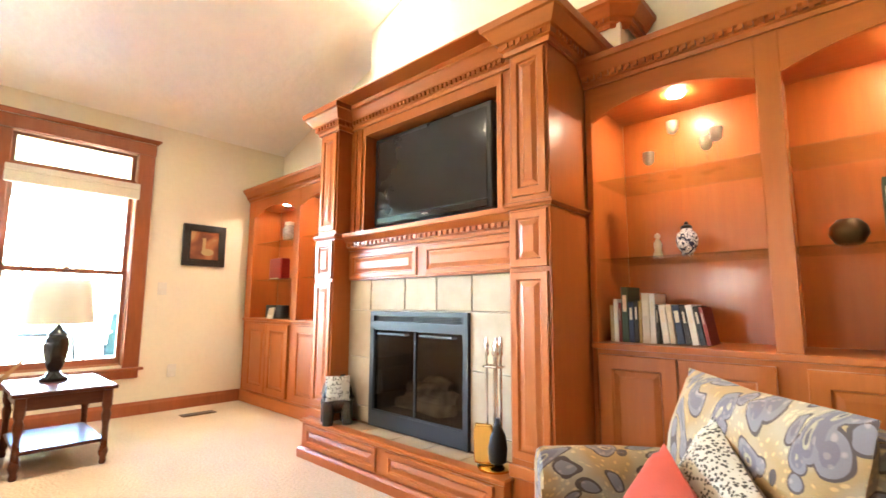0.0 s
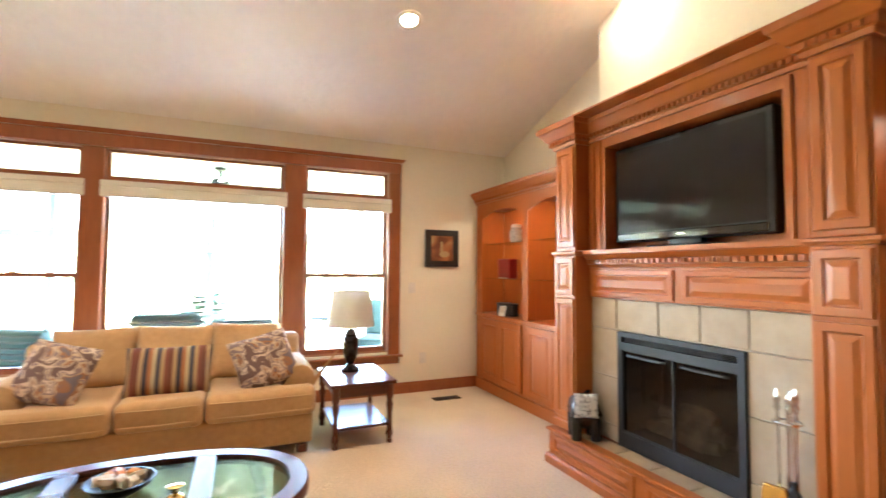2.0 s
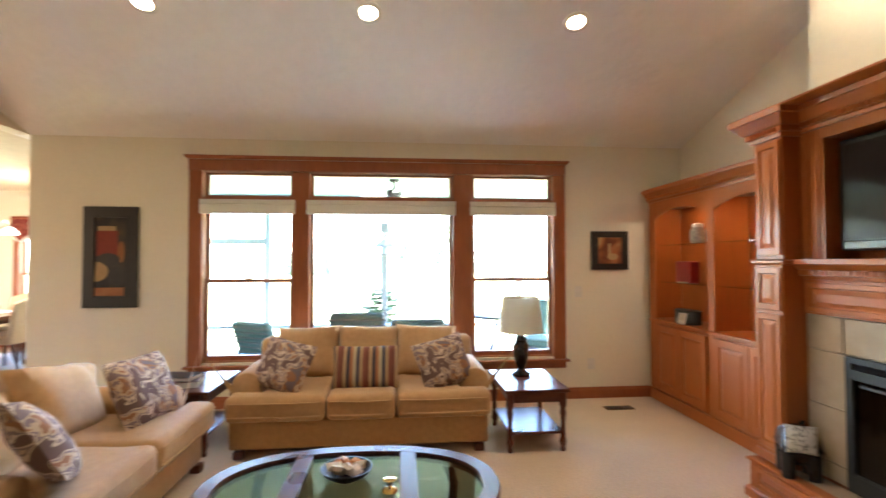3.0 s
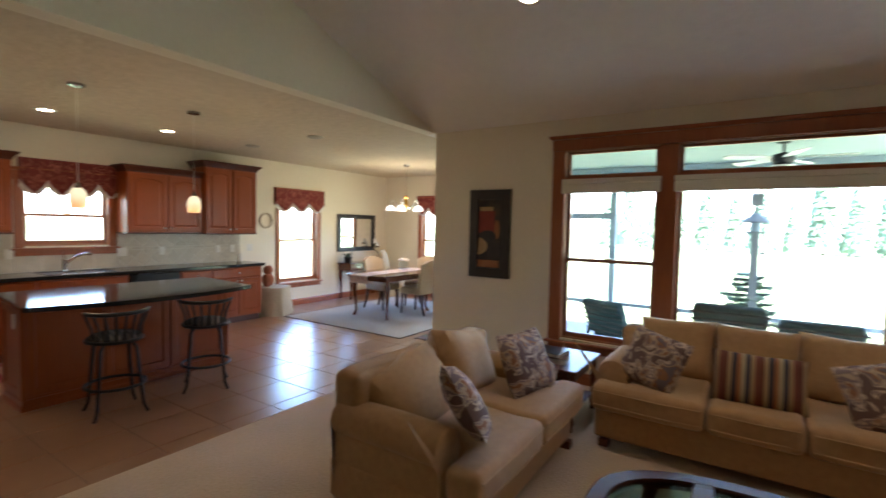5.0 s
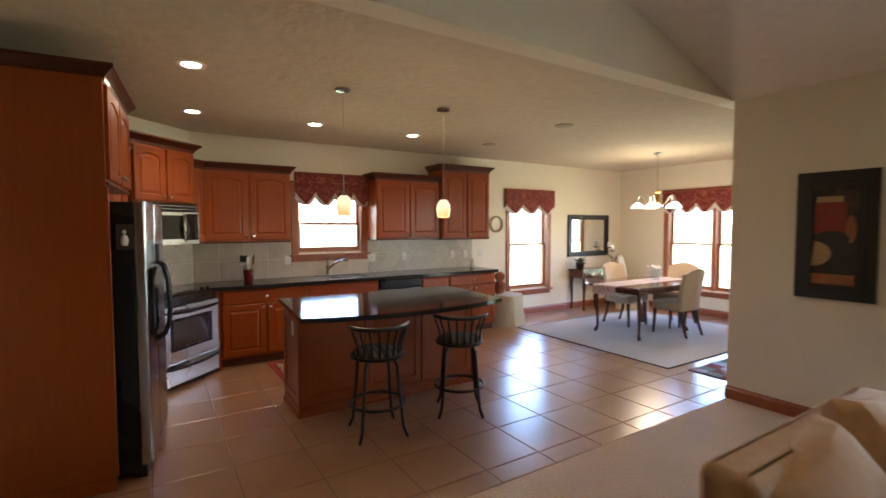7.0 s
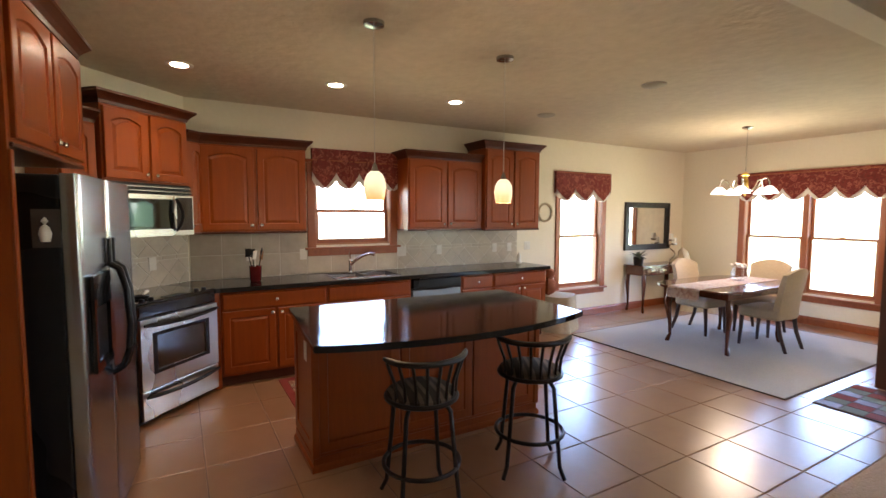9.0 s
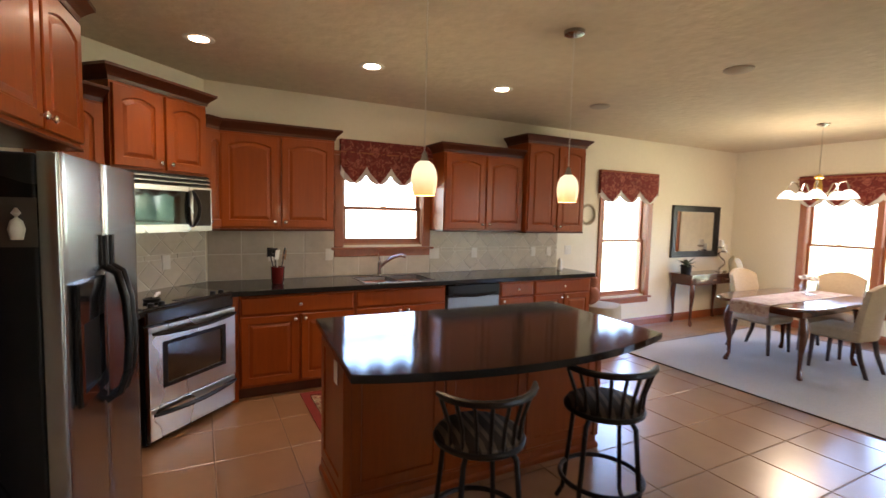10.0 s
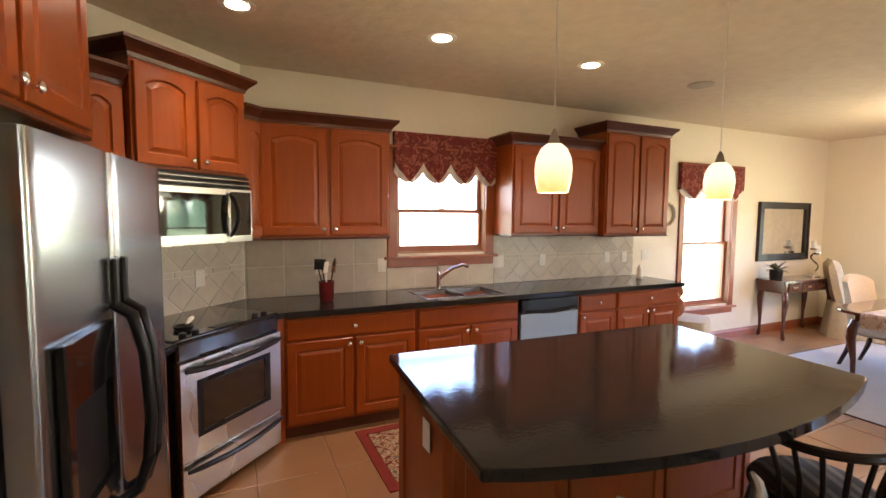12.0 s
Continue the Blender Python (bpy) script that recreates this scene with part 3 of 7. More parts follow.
part("niche_lining", joined(box(LX1 + 0.14, RX0 - 0.14, 2.38, 2.40, 1.451, 2.135), box(LX1 + 0.13, LX1 + 0.15, IN_Y + 0.041, 2.38, 1.451, 2.135),
                            box(RX0 - 0.15, RX0 - 0.13, IN_Y + 0.041, 2.38, 1.451, 2.135), box(LX1 + 0.151, RX0 - 0.151, IN_Y + 0.041, 2.38, 2.121, 2.135)), CHERRY, niche)
for a, b in ((LX1 + 0.045, LX1 + 0.062), (LX1 + 0.108, LX1 + 0.125), (RX0 - 0.062, RX0 - 0.045), (RX0 - 0.125, RX0 - 0.108)):
    part("niche_bead", box(a, b, IN_Y - 0.032, IN_Y - 0.02, 1.452, 2.17, 0.004), CHERRY, niche)
part("crown", sweep([(LX1 + 0.001, IN_Y - 0.02), (RX0 - 0.001, IN_Y - 0.02)], crown_profile(2.18, 1.05)), CHERRY_H, fp)
dentil_row(fp, dentil_spots(LX1 + 0.01, RX0 - 0.01, IN_Y - 0.05, 2.206), (0.018, 0.016, 0.024), CHERRY_H)
part("top_board", box(LX0 - 0.10, RX1 + 0.10, PF - 0.085, 2.615, 2.3185, 2.331, 0.003), CHERRY_H, fp)
part("tile_backing", wall_mesh("y", IN_Y + 0.008, IN_Y + 0.10, LX1 - 0.01, RX0 + 0.01, 0.245, 1.140, [(-2.13, -1.33, 0.2451, 0.94)]), mat("tile_grout_pale", (0.52, 0.43, 0.32), 0.9), fp)
STONE = mat("travertine_tile", (0.40, 0.305, 0.20), 0.62, second=(0.33, 0.245, 0.155), scale=9, detail=6, bump=0.12, bump_scale=25, vary=0.12, wear=0.12)


def tile_bm(x0, x1, z0, z1, y):
    return box(x0 + 0.003, x1 - 0.003, y, y + 0.012, z0 + 0.003, z1 - 0.003, 0.003)


for a, b, c, d in [(LX1, -2.13, 0.645, 0.945), (LX1, -2.13, 0.345, 0.645), (LX1, -2.13, 0.246, 0.345), (-1.33, RX0, 0.645, 0.945), (-1.33, RX0, 0.345, 0.645), (-1.33, RX0, 0.246, 0.345),
                   (LX1, -2.15, 0.945, 1.139), (-2.15, -1.83, 0.945, 1.139), (-1.83, -1.57, 0.945, 1.139), (-1.57, -1.315, 0.945, 1.139), (-1.315, RX0, 0.945, 1.139)]:
    part("tile", tile_bm(a, b, c, d, IN_Y - 0.004), STONE, fp)

hearth = thing("hearth", pose(0, 0, 0), "raised fireplace hearth with cherry panels and tan tile top", "hearth")
HX0, HX1, HY = -2.588, -0.987, 1.972
part("base", box(HX0, HX1, HY + 0.02, 2.55, 0.0, 0.215, 0.003), CHERRY_H, hearth)
part("skirting", sweep([(HX0, 2.5), (HX0, HY + 0.02), (HX1, HY + 0.02), (HX1, 2.5)], [(0, 0.001), (0.022, 0.001), (0.022, 0.05), (0.012, 0.065), (0, 0.07)]), CHERRY_H, hearth)
part("top_edge", sweep([(HX0, 2.5), (HX0, HY + 0.02), (HX1, HY + 0.02), (HX1, 2.5)], [(-0.06, 0.2155), (0.004, 0.2155), (0.014, 0.222), (0.014, 0.236), (0.004, 0.241), (-0.06, 0.241)]), CHERRY_H, hearth)
hm = (HX0 + HX1) / 2
for a, b in ((HX0 + 0.05, hm - 0.04), (hm + 0.04, HX1 - 0.05)):
    part("panel", moved(panel_door(a, b, 0.075, 0.205, 0.012, 0.028), Matrix.Translation((0, HY + 0.0205, 0))), CHERRY_H, hearth)
for k in range(6):
    a = HX0 + 0.05 + k * (HX1 - HX0 - 0.1) / 6
    part("tile", box(a + 0.003, a + (HX1 - HX0 - 0.1) / 6 - 0.003, HY + 0.075, 2.185, 0.212, 0.240, 0.003), STONE, hearth)

ins = thing("fireplace_insert", pose(0, 0, 0), "black metal gas fireplace insert with glass doors and logs", "fireplace")
FX0, FX1, FZ0, FZ1 = -2.129, -1.331, 0.246, 0.939
INSERT = mat("insert_black_metal", (0.011, 0.0115, 0.013), 0.45, 0.0, wear=0.1)
part("surround_frame", wall_mesh("y", IN_Y - 0.02, IN_Y + 0.02, FX0, FX1, FZ0, FZ1, [(FX0 + 0.035, FX1 - 0.035, 0.335, 0.835), (FX0 + 0.035, FX1 - 0.035, 0.878, 0.912)]), INSERT, ins)
slots = bm_new()
for k in range(4):
    add_box(slots, FX0 + 0.04, FX1 - 0.04, IN_Y - 0.004, IN_Y + 0.012, 0.879 + 0.008 * k, 0.883 + 0.008 * k)
part("grille", slots, BLACK, ins)
part("firebox", joined(box(FX0 + 0.03, FX1 - 0.03, 2.52, 2.54, 0.3, 0.925), box(FX0 + 0.01, FX0 + 0.03, IN_Y + 0.021, 2.54, 0.3, 0.925), box(FX1 - 0.03, FX1 - 0.01, IN_Y + 0.021, 2.54, 0.3, 0.925),
                       box(FX0 + 0.03, FX1 - 0.03, IN_Y + 0.021, 2.52, 0.3, 0.33), box(FX0 + 0.03, FX1 - 0.03, IN_Y + 0.021, 2.52, 0.905, 0.925)), mat("firebrick_soot", (0.26, 0.21, 0.16), 0.9, scale=20), ins)
SMOKE = glass("smoked_glass", (0.55, 0.53, 0.52))
fm = (FX0 + FX1) / 2
for a, b in ((FX0 + 0.035, fm - 0.002), (fm + 0.002, FX1 - 0.035)):
    dr = part("glass_door", box(a + 0.004, b - 0.004, IN_Y - 0.008, IN_Y - 0.003, 0.345, 0.825), SMOKE, ins, "smoked glass door")
    part("door_frame", wall_mesh("y", IN_Y - 0.014, IN_Y + 0.002, a, b, 0.335, 0.835, [(a + 0.004, b - 0.004, 0.345, 0.825)]), INSERT, dr)
    part("handle", tube([(a + 0.05, IN_Y - 0.012, 0.805), (a + 0.06, IN_Y - 0.032, 0.805), (b - 0.06, IN_Y - 0.032, 0.805), (b - 0.05, IN_Y - 0.012, 0.805)], 0.009), INSERT, dr)
LOG = mat("ceramic_log", (0.50, 0.40, 0.28), 0.9, second=(0.10, 0.07, 0.05), scale=12, bump=0.8, bump_scale=30)
rnd = random.Random(3)
for k in range(5):
    x, y, z, L, ang = fm + rnd.uniform(-0.12, 0.12), 2.33 + 0.03 * k, 0.375 + 0.03 * k, 0.45 - 0.05 * k, rnd.uniform(-0.3, 0.3)
    part("log", tube([(x + math.cos(ang) * L * (u - 0.5), y + math.sin(ang) * L * (u - 0.5), z + 0.012 * math.sin(7 * u + k)) for u in (0, 0.25, 0.5, 0.75, 1)], [0.036, 0.042, 0.037, 0.041, 0.033], 9), LOG, ins, "", True)

# television in the niche
tv = thing("television", pose(0, 0, 1.4505), "flat black television standing on the mantel shelf", "television")
TVX0, TVX1 = -2.20, -1.213
part("housing", box(TVX0, TVX1, 2.235, 2.31, 0.045, 0.645, 0.012), BLACK, tv)
SCREEN = mat("screen_glass", (0.018, 0.014, 0.014), 0.10, wear=0.02)
SCREEN.node_tree.nodes["Principled BSDF"].inputs["Specular IOR Level"].default_value = 0.3
part("screen", box(TVX0 + 0.035, TVX1 - 0.035, 2.230, 2.2352, 0.105, 0.612), SCREEN, tv, "dark grey glossy screen")
part("speaker_bar", box(TVX0 + 0.03, TVX1 - 0.03, 2.226, 2.234, 0.052, 0.095, 0.004), BLACKGLASS, tv)
part("badge", box(-1.732, -1.682, 2.224, 2.2258, 0.07, 0.078), CHROME, tv)
part("stand", box(-1.92, -1.48, 2.19, 2.34, 0.0, 0.016, 0.005), BLACKGLASS, tv)
part("stand_neck", box(-1.80, -1.60, 2.245, 2.30, 0.0165, 0.046), BLACK, tv)

# bookcases
SHELFGLASS = glass("shelf_glass", (0.90, 0.97, 0.94))
LAMPGLOW = mat("lamp_glow", (1, 0.9, 0.7), 0.5, emit=(1.0, 0.80, 0.5), glow=4.0)


def bookcase(label, x0, x1, face, bays, ledge, top, shelves, dent=True):
    bc = thing("bookcase", pose(0, 0, 0), label, "bookcase", "bookcases beside the fireplace")
    back = BACK_Y - 0.03
    part("back_panel", box(x0 + 0.02, x1 - 0.02, back, BACK_Y - 0.004, 0.0, top), CHERRY, bc)
    part("side", box(x0, x0 + 0.02, face, back, 0.1, top, 0.002), CHERRY, bc)
    part("side", box(x1 - 0.02, x1, face, back, 0.1, top, 0.002), CHERRY, bc)
    part("base", box(x0 + 0.001, x1 - 0.001, face - 0.014, back, 0.0, 0.11, 0.004), CHERRY_H, bc)
    part("cabinet_box", box(x0 + 0.021, x1 - 0.021, face + 0.004, back, 0.11, ledge - 0.03), CHERRY, bc)
    part("ledge", box(x0 - 0.0, x1 + 0.0, face - 0.016, back, ledge - 0.028, ledge, 0.006), CHERRY_H, bc)
    part("ceiling_board", box(x0 + 0.02, x1 - 0.02, face + 0.02, back, top - 0.12, top - 0.10), CHERRY_H, bc)
    edges = [x0] + [e for b in bays for e in b] + [x1]
    for k in range(0, len(edges), 2):
        if edges[k + 1] - edges[k] > 0.005:
            part("stile", box(edges[k], edges[k + 1], face - 0.002, face + 0.02, ledge, top, 0.002), CHERRY, bc)
            if 0 < k < len(edges) - 2:
                part("partition", box((edges[k] + edges[k + 1]) / 2 - 0.012, (edges[k] + edges[k + 1]) / 2 + 0.012, face + 0.021, back, ledge, top - 0.12), CHERRY, bc)
    for a, b in bays:
        part("arched_header", arch_header(a, b, top - 0.235, 0.08, top, face, face + 0.02), CHERRY_H, bc)
        m = (a + b) / 2
        for c, d in ((a + 0.004, m - 0.003), (m + 0.003, b - 0.004)):
            part("door", moved(panel_door(c, d, 0.135, ledge - 0.05, 0.02, 0.06), Matrix.Translation((0, face, 0))), CHERRY, bc)
        for z in shelves:
            s = part("glass_shelf", box(a - 0.02, b + 0.02, face + 0.05, back - 0.002, z, z + 0.008), SHELFGLASS, bc, "clear glass shelf")
            s.visible_shadow = False
        part("puck_light", lathe([(0.035, 0), (0.035, 0.01), (0.028, 0.012)], (m, (face + back) / 2 - 0.03, top - 0.133), 16), LAMPGLOW, bc)
        spot("bookcase_light", (m, (face + back) / 2 - 0.03, top - 0.15), (m, (face + back) / 2 + 0.02, 0), 0.042, (1.0, 0.72, 0.40), 100, 0.9, 0.02)
    cr = part("crown", sweep([(x0 - 0.001, face), (x1 + 0.001, face)], crown_profile(top - 0.06, 0.95)), CHERRY_H, bc)
    part("top_board", box(x0, x1, face - 0.07, BACK_Y - 0.004, top + 0.0645, top + 0.075), CHERRY_H, bc)
    if dent:
        dentil_row(cr, dentil_spots(x0 + 0.01, x1 - 0.01, face - 0.028, top - 0.034), (0.018, 0.016, 0.024), CHERRY_H)
    return bc


bookcase("built-in cherry bookcase with arched bays in the room corner", -4.635, -2.61, 2.50, [(-4.51, -3.70), (-3.60, -2.80)], 0.84, 2.12, (1.22, 1.60))
bookcase("built-in cherry bookcase with glass shelves and arched lit bays", -0.765, 0.95, 2.41, [(-0.735, -0.05), (0.033, 0.82)], 0.81, 2.115, (1.197, 1.582))
part_cornice = thing("wall_shelf", pose(0, 0, 0), "short cherry dentil cornice high on the wall", "shelf")
part("cornice", sweep([(-0.98, BACK_Y - 0.27), (-0.70, BACK_Y - 0.27), (-0.63, BACK_Y - 0.20), (-0.63, BACK_Y - 0.005)], crown_profile(2.46, 1.0)), CHERRY_H, part_cornice)
dentil_row(part_cornice, dentil_spots(-0.97, -0.71, BACK_Y - 0.30, 2.486), (0.018, 0.016, 0.024), CHERRY_H)


# ---- living room furniture ----
SUEDE = mat("tan_upholstery", (0.53, 0.315, 0.135), 0.85, second=(0.45, 0.26, 0.108), scale=25, bump=0.25, bump_scale=220, sheen=0.3, wear=0.08, vary=0.04)
PIPING = mat("tan_piping", (0.57, 0.36, 0.17), 0.8)
PRINT = ramp_pattern(mat("leaf_print_cloth", (0.5, 0.4, 0.3), 0.85, bump=0.15, bump_scale=220),
                     [(0.0, (0.15, 0.09, 0.075)), (0.38, (0.15, 0.09, 0.075)), (0.44, (0.58, 0.44, 0.32)), (0.49, (0.24, 0.17, 0.16)), (0.55, (0.52, 0.38, 0.25)), (0.60, (0.30, 0.14, 0.07)), (0.66, (0.17, 0.13, 0.14))], 9.0, distort=1.1)
STRIPES = ramp_pattern(mat("striped_cloth", (0.5, 0.4, 0.3), 0.85, bump=0.15, bump_scale=220),
                       [(0.0, (0.16, 0.05, 0.03)), (0.14, (0.40, 0.26, 0.12)), (0.26, (0.05, 0.04, 0.05)), (0.40, (0.34, 0.13, 0.05)), (0.52, (0.45, 0.36, 0.20)), (0.64, (0.06, 0.055, 0.07)), (0.78, (0.38, 0.24, 0.11)), (0.9, (0.20, 0.06, 0.04))], 5.0, "stripes")


def paisley_cloth(name):
    """Cream cloth with gold drifts, printed with curled teardrops ringed in grey, ochre and brown."""
    m = mat(name, (0.47, 0.37, 0.23), 0.88, bump=0.12, bump_scale=200)
    n, l = m.node_tree.nodes, m.node_tree.links
    tc, warp, mixv, vor, drift = (n.new("ShaderNodeTexCoord"), n.new("ShaderNodeTexNoise"), n.new("ShaderNodeVectorMath"), n.new("ShaderNodeTexVoronoi"), n.new("ShaderNodeTexNoise"))
    sc = n.new("ShaderNodeMapping")
    sc.inputs["Scale"].default_value, sc.inputs["Rotation"].default_value = (1.0, 0.62, 0.62), (0.5, 0.3, 0.7)
    warp.inputs["Scale"].default_value, warp.inputs["Detail"].default_value = 5.0, 1.0
    mixv.operation = "MULTIPLY_ADD"
    mixv.inputs[1].default_value = (0.30, 0.30, 0.30)
    l.new(tc.outputs["Object"], sc.inputs[0])
    l.new(sc.outputs[0], warp.inputs["Vector"])
    l.new(warp.outputs["Color"], mixv.inputs[0])
    l.new(sc.outputs[0], mixv.inputs[2])
    vor.inputs["Scale"].default_value = 13.0
    l.new(mixv.outputs[0], vor.inputs["Vector"])
    rings, ground, grey = n.new("ShaderNodeValToRGB"), n.new("ShaderNodeValToRGB"), n.new("ShaderNodeValToRGB")
    rings.color_ramp.interpolation = "CONSTANT"
    els = rings.color_ramp.elements
    stops = [(0.0, (0.28, 0.17, 0.06)), (0.10, (0.09, 0.07, 0.07)), (0.15, (0.30, 0.24, 0.15)), (0.21, (0.13, 0.105, 0.11)), (0.34, (0.17, 0.14, 0.14)), (0.45, (0.07, 0.045, 0.035))]
    while len(els) < len(stops):
        els.new(0.5)
    for e, (p, c) in zip(els, stops):
        e.position, e.color = p, (*c, 1)
    l.new(vor.outputs["Distance"], rings.inputs[0])
    drift.inputs["Scale"].default_value = 6.0
    l.new(tc.outputs["Object"], drift.inputs["Vector"])
    ground.color_ramp.elements[0].position, ground.color_ramp.elements[0].color = 0.42, (0.32, 0.25, 0.155, 1)
    ground.color_ramp.elements[1].position, ground.color_ramp.elements[1].color = 0.58, (0.30, 0.18, 0.065, 1)
    l.new(drift.outputs["Fac"], ground.inputs[0])
    grey.color_ramp.interpolation = "CONSTANT"
    grey.color_ramp.elements[0].color, grey.color_ramp.elements[1].color, grey.color_ramp.elements[1].position = (1, 1, 1, 1), (0, 0, 0, 1), 0.50
    l.new(vor.outputs["Distance"], grey.inputs[0])
    mx = n.new("ShaderNodeMix")
    mx.data_type = "RGBA"
    l.new(grey.outputs[0], mx.inputs[0])
    l.new(ground.outputs[0], mx.inputs[6])
    l.new(rings.outputs[0], mx.inputs[7])
    fleck, dots, mul = n.new("ShaderNodeTexVoronoi"), n.new("ShaderNodeValToRGB"), n.new("ShaderNodeMix")
    fleck.inputs["Scale"].default_value = 62.0
    l.new(mixv.outputs[0], fleck.inputs["Vector"])
    dots.color_ramp.elements[0].color, dots.color_ramp.elements[0].position = (1.45, 1.35, 1.2, 1), 0.22
    dots.color_ramp.elements[1].color, dots.color_ramp.elements[1].position = (0.92, 0.92, 0.92, 1), 0.34
    l.new(fleck.outputs["Distance"], dots.inputs[0])
    mul.data_type, mul.blend_type = "RGBA", "MULTIPLY"
    mul.inputs[0].default_value = 1.0
    l.new(mx.outputs[2], mul.inputs[6])
    l.new(dots.outputs[0], mul.inputs[7])
    l.new(mul.outputs[2], n["Principled BSDF"].inputs["Base Color"])
    return m


PAISLEY = paisley_cloth("paisley_cloth")
LEOPARD = ramp_pattern(mat("spotted_cloth", (0.6, 0.5, 0.4), 0.85), [(0.0, (0.03, 0.025, 0.02)), (0.30, (0.07, 0.05, 0.03)), (0.42, (0.44, 0.37, 0.28))], 105.0, "cells")
RUST = mat("rust_red_cloth", (0.38, 0.042, 0.014), 0.8, bump=0.15, bump_scale=200)


def pillow(name, m, w, h, t, material, label, category="pillow"):
    bm = cushion(w, h, t, 0.55, 14)
    for v in bm.verts:
        v.co.z += 0.012 * noise.noise(v.co * 9 + Vector((w * 7, h * 3, 0)))
    ob = part(name, bm, material, None, "", True)
    ob.matrix_basis = m
    return tagged(ob, label, category)


def rolled_arm(length, w, top):
    """An arm along y from 0 to length, its inner face flat, its top a rolled scroll, on z=0."""
    prof = [(-w / 2 + 0.015, 0), (w / 2 - 0.02, 0), (w / 2 - 0.02, top - 0.17)]
    for k in range(11):
        a = radians(-50 + 26 * k)
        prof.append((0.012 + (w / 2 + 0.004) * math.cos(a), top - 0.10 + 0.10 * math.sin(a)))
    prof.append((-w / 2 + 0.015, top - 0.19))
    bm = bm_new()
    a = [bm.verts.new((x, 0, z)) for x, z in prof]
    mid = [bm.verts.new((x, length / 2, z + (0.008 if z > top * 0.7 else 0))) for x, z in prof]
    b = [bm.verts.new((x, length, z)) for x, z in prof]
    for p, q in ((a, mid), (mid, b)):
        for i in range(len(p)):
            j = (i + 1) % len(p)
            bm.faces.new((p[i], p[j], q[j], q[i]))
    fa, fb = bm.faces.new(a[::-1]), bm.faces.new(b)
    bmesh.ops.bevel(bm, geom=list(fa.edges), offset=0.02, segments=2, affect="EDGES", profile=0.5)
    return bm


def t_cushion(x0, x1, y0, y1, z0, z1, ear_l=0.0, ear_r=0.0, ear=0.20, r=0.05):
    """A plump seat cushion, with ears that run in front of the arms."""
    pts = [(x0 - ear_l, y0), (x1 + ear_r, y0)]
    pts += [(x1 + ear_r, y0 + ear), (x1, y0 + ear), (x1, y1)] if ear_r else [(x1, y1)]
    pts += [(x0, y1), (x0, y0 + ear), (x0 - ear_l, y0 + ear)] if ear_l else [(x0, y1)]
    bm = prism(pts, z0, z1)
    bmesh.ops.subdivide_edges(bm, edges=[e for e in bm.edges if abs(e.verts[0].co.z - e.verts[1].co.z) < 1e-5], cuts=3)
    es = [e for e in bm.edges if len(e.link_faces) == 2 and e.calc_face_angle(0) > 0.5]
    bmesh.ops.bevel(bm, geom=es, offset=r, segments=4, affect="EDGES", profile=0.5)
    for v in bm.verts:
        if v.co.z > z1 - r:
            v.co.z += 0.012 * noise.noise(v.co * 4)
        v.co.y += 0.006 * noise.noise(v.co * 6 + Vector((3, 1, 7)))
    return bm


def sofa(name, m, width, seats, label, slump=()):
    """A low-armed sofa facing -y, centred on x, its front at y=0, 0.95 deep; the seat cushions run out before the arms."""
    s = thing(name, m, label, "sofa")
    depth, arm = 0.95, 0.22
    inner = width - 2 * arm
    part("frame", moved(soft_box(width - 0.05, depth - 0.08, 0.22, 0.02), Matrix.Translation((0, depth / 2 + 0.02, 0.055))), SUEDE, s, "", True)
    for sx in (-1, 1):
        bm = moved(rolled_arm(depth - 0.26, arm, 0.54), Matrix.Translation((0, 0.20, 0.055)))
        if sx < 0:
            bmesh.ops.scale(bm, vec=(-1, 1, 1), verts=bm.verts)
        part("arm", moved(bm, Matrix.Translation((sx * (width / 2 - arm / 2 - 0.01), 0, 0))), SUEDE, s, "", True)
        for y in (0.07, depth - 0.1):
            part("foot", moved(box(-0.035, 0.035, -0.035, 0.035, 0, 0.056, 0.006), Matrix.Translation((sx * (width / 2 - 0.10), y, 0))), DARKWOOD, s)
    part("back_frame", moved(soft_box(width - 0.10, 0.20, 0.70, 0.05), Matrix.Translation((0, depth - 0.11, 0.06))), SUEDE, s, "", True)
    sw = inner / seats
    for k in range(seats):
        x0 = -inner / 2 + sw * k
        el, er = (arm - 0.01 if k == 0 else 0), (arm - 0.01 if k == seats - 1 else 0)
        seat = part("seat_cushion", t_cushion(x0 + 0.003, x0 + sw - 0.003, -0.03, 0.70, 0.275, 0.465, el, er), SUEDE, s, "", True)
        for z, yy in ((0.322, -0.026), (0.42, -0.026)):
            part("piping", tube([(x0 - el + 0.03, yy, z), (x0 + sw / 2, yy - 0.006, z - 0.004), (x0 + sw + er - 0.03, yy, z)], 0.0055, 6), PIPING, seat)
        drop, lean, roll, slide = slump[k] if slump else (0.0, 0.0, 0.0, 0.0)
        bc = cushion(sw + 0.03, 0.48, 0.26, 0.42, 14, 4.0)
        for v in bc.verts:
            v.co.z += 0.014 * noise.noise(v.co * 5 + Vector((k * 3, width, 0)))
        part("back_cushion", moved(bc, pose(x0 + sw / 2 + slide, 0.70 - 0.4 * drop, 0.635 - drop, 68 - lean, (-2, 1.5, 2.5)[k % 3] + roll, 0)), SUEDE, s, "", True)
    return s


sofa("sofa", pose(-3.37, -0.445, 0, 0, 0, TO_EAST), 1.98, 3, "tan upholstered three-seat sofa under the windows")
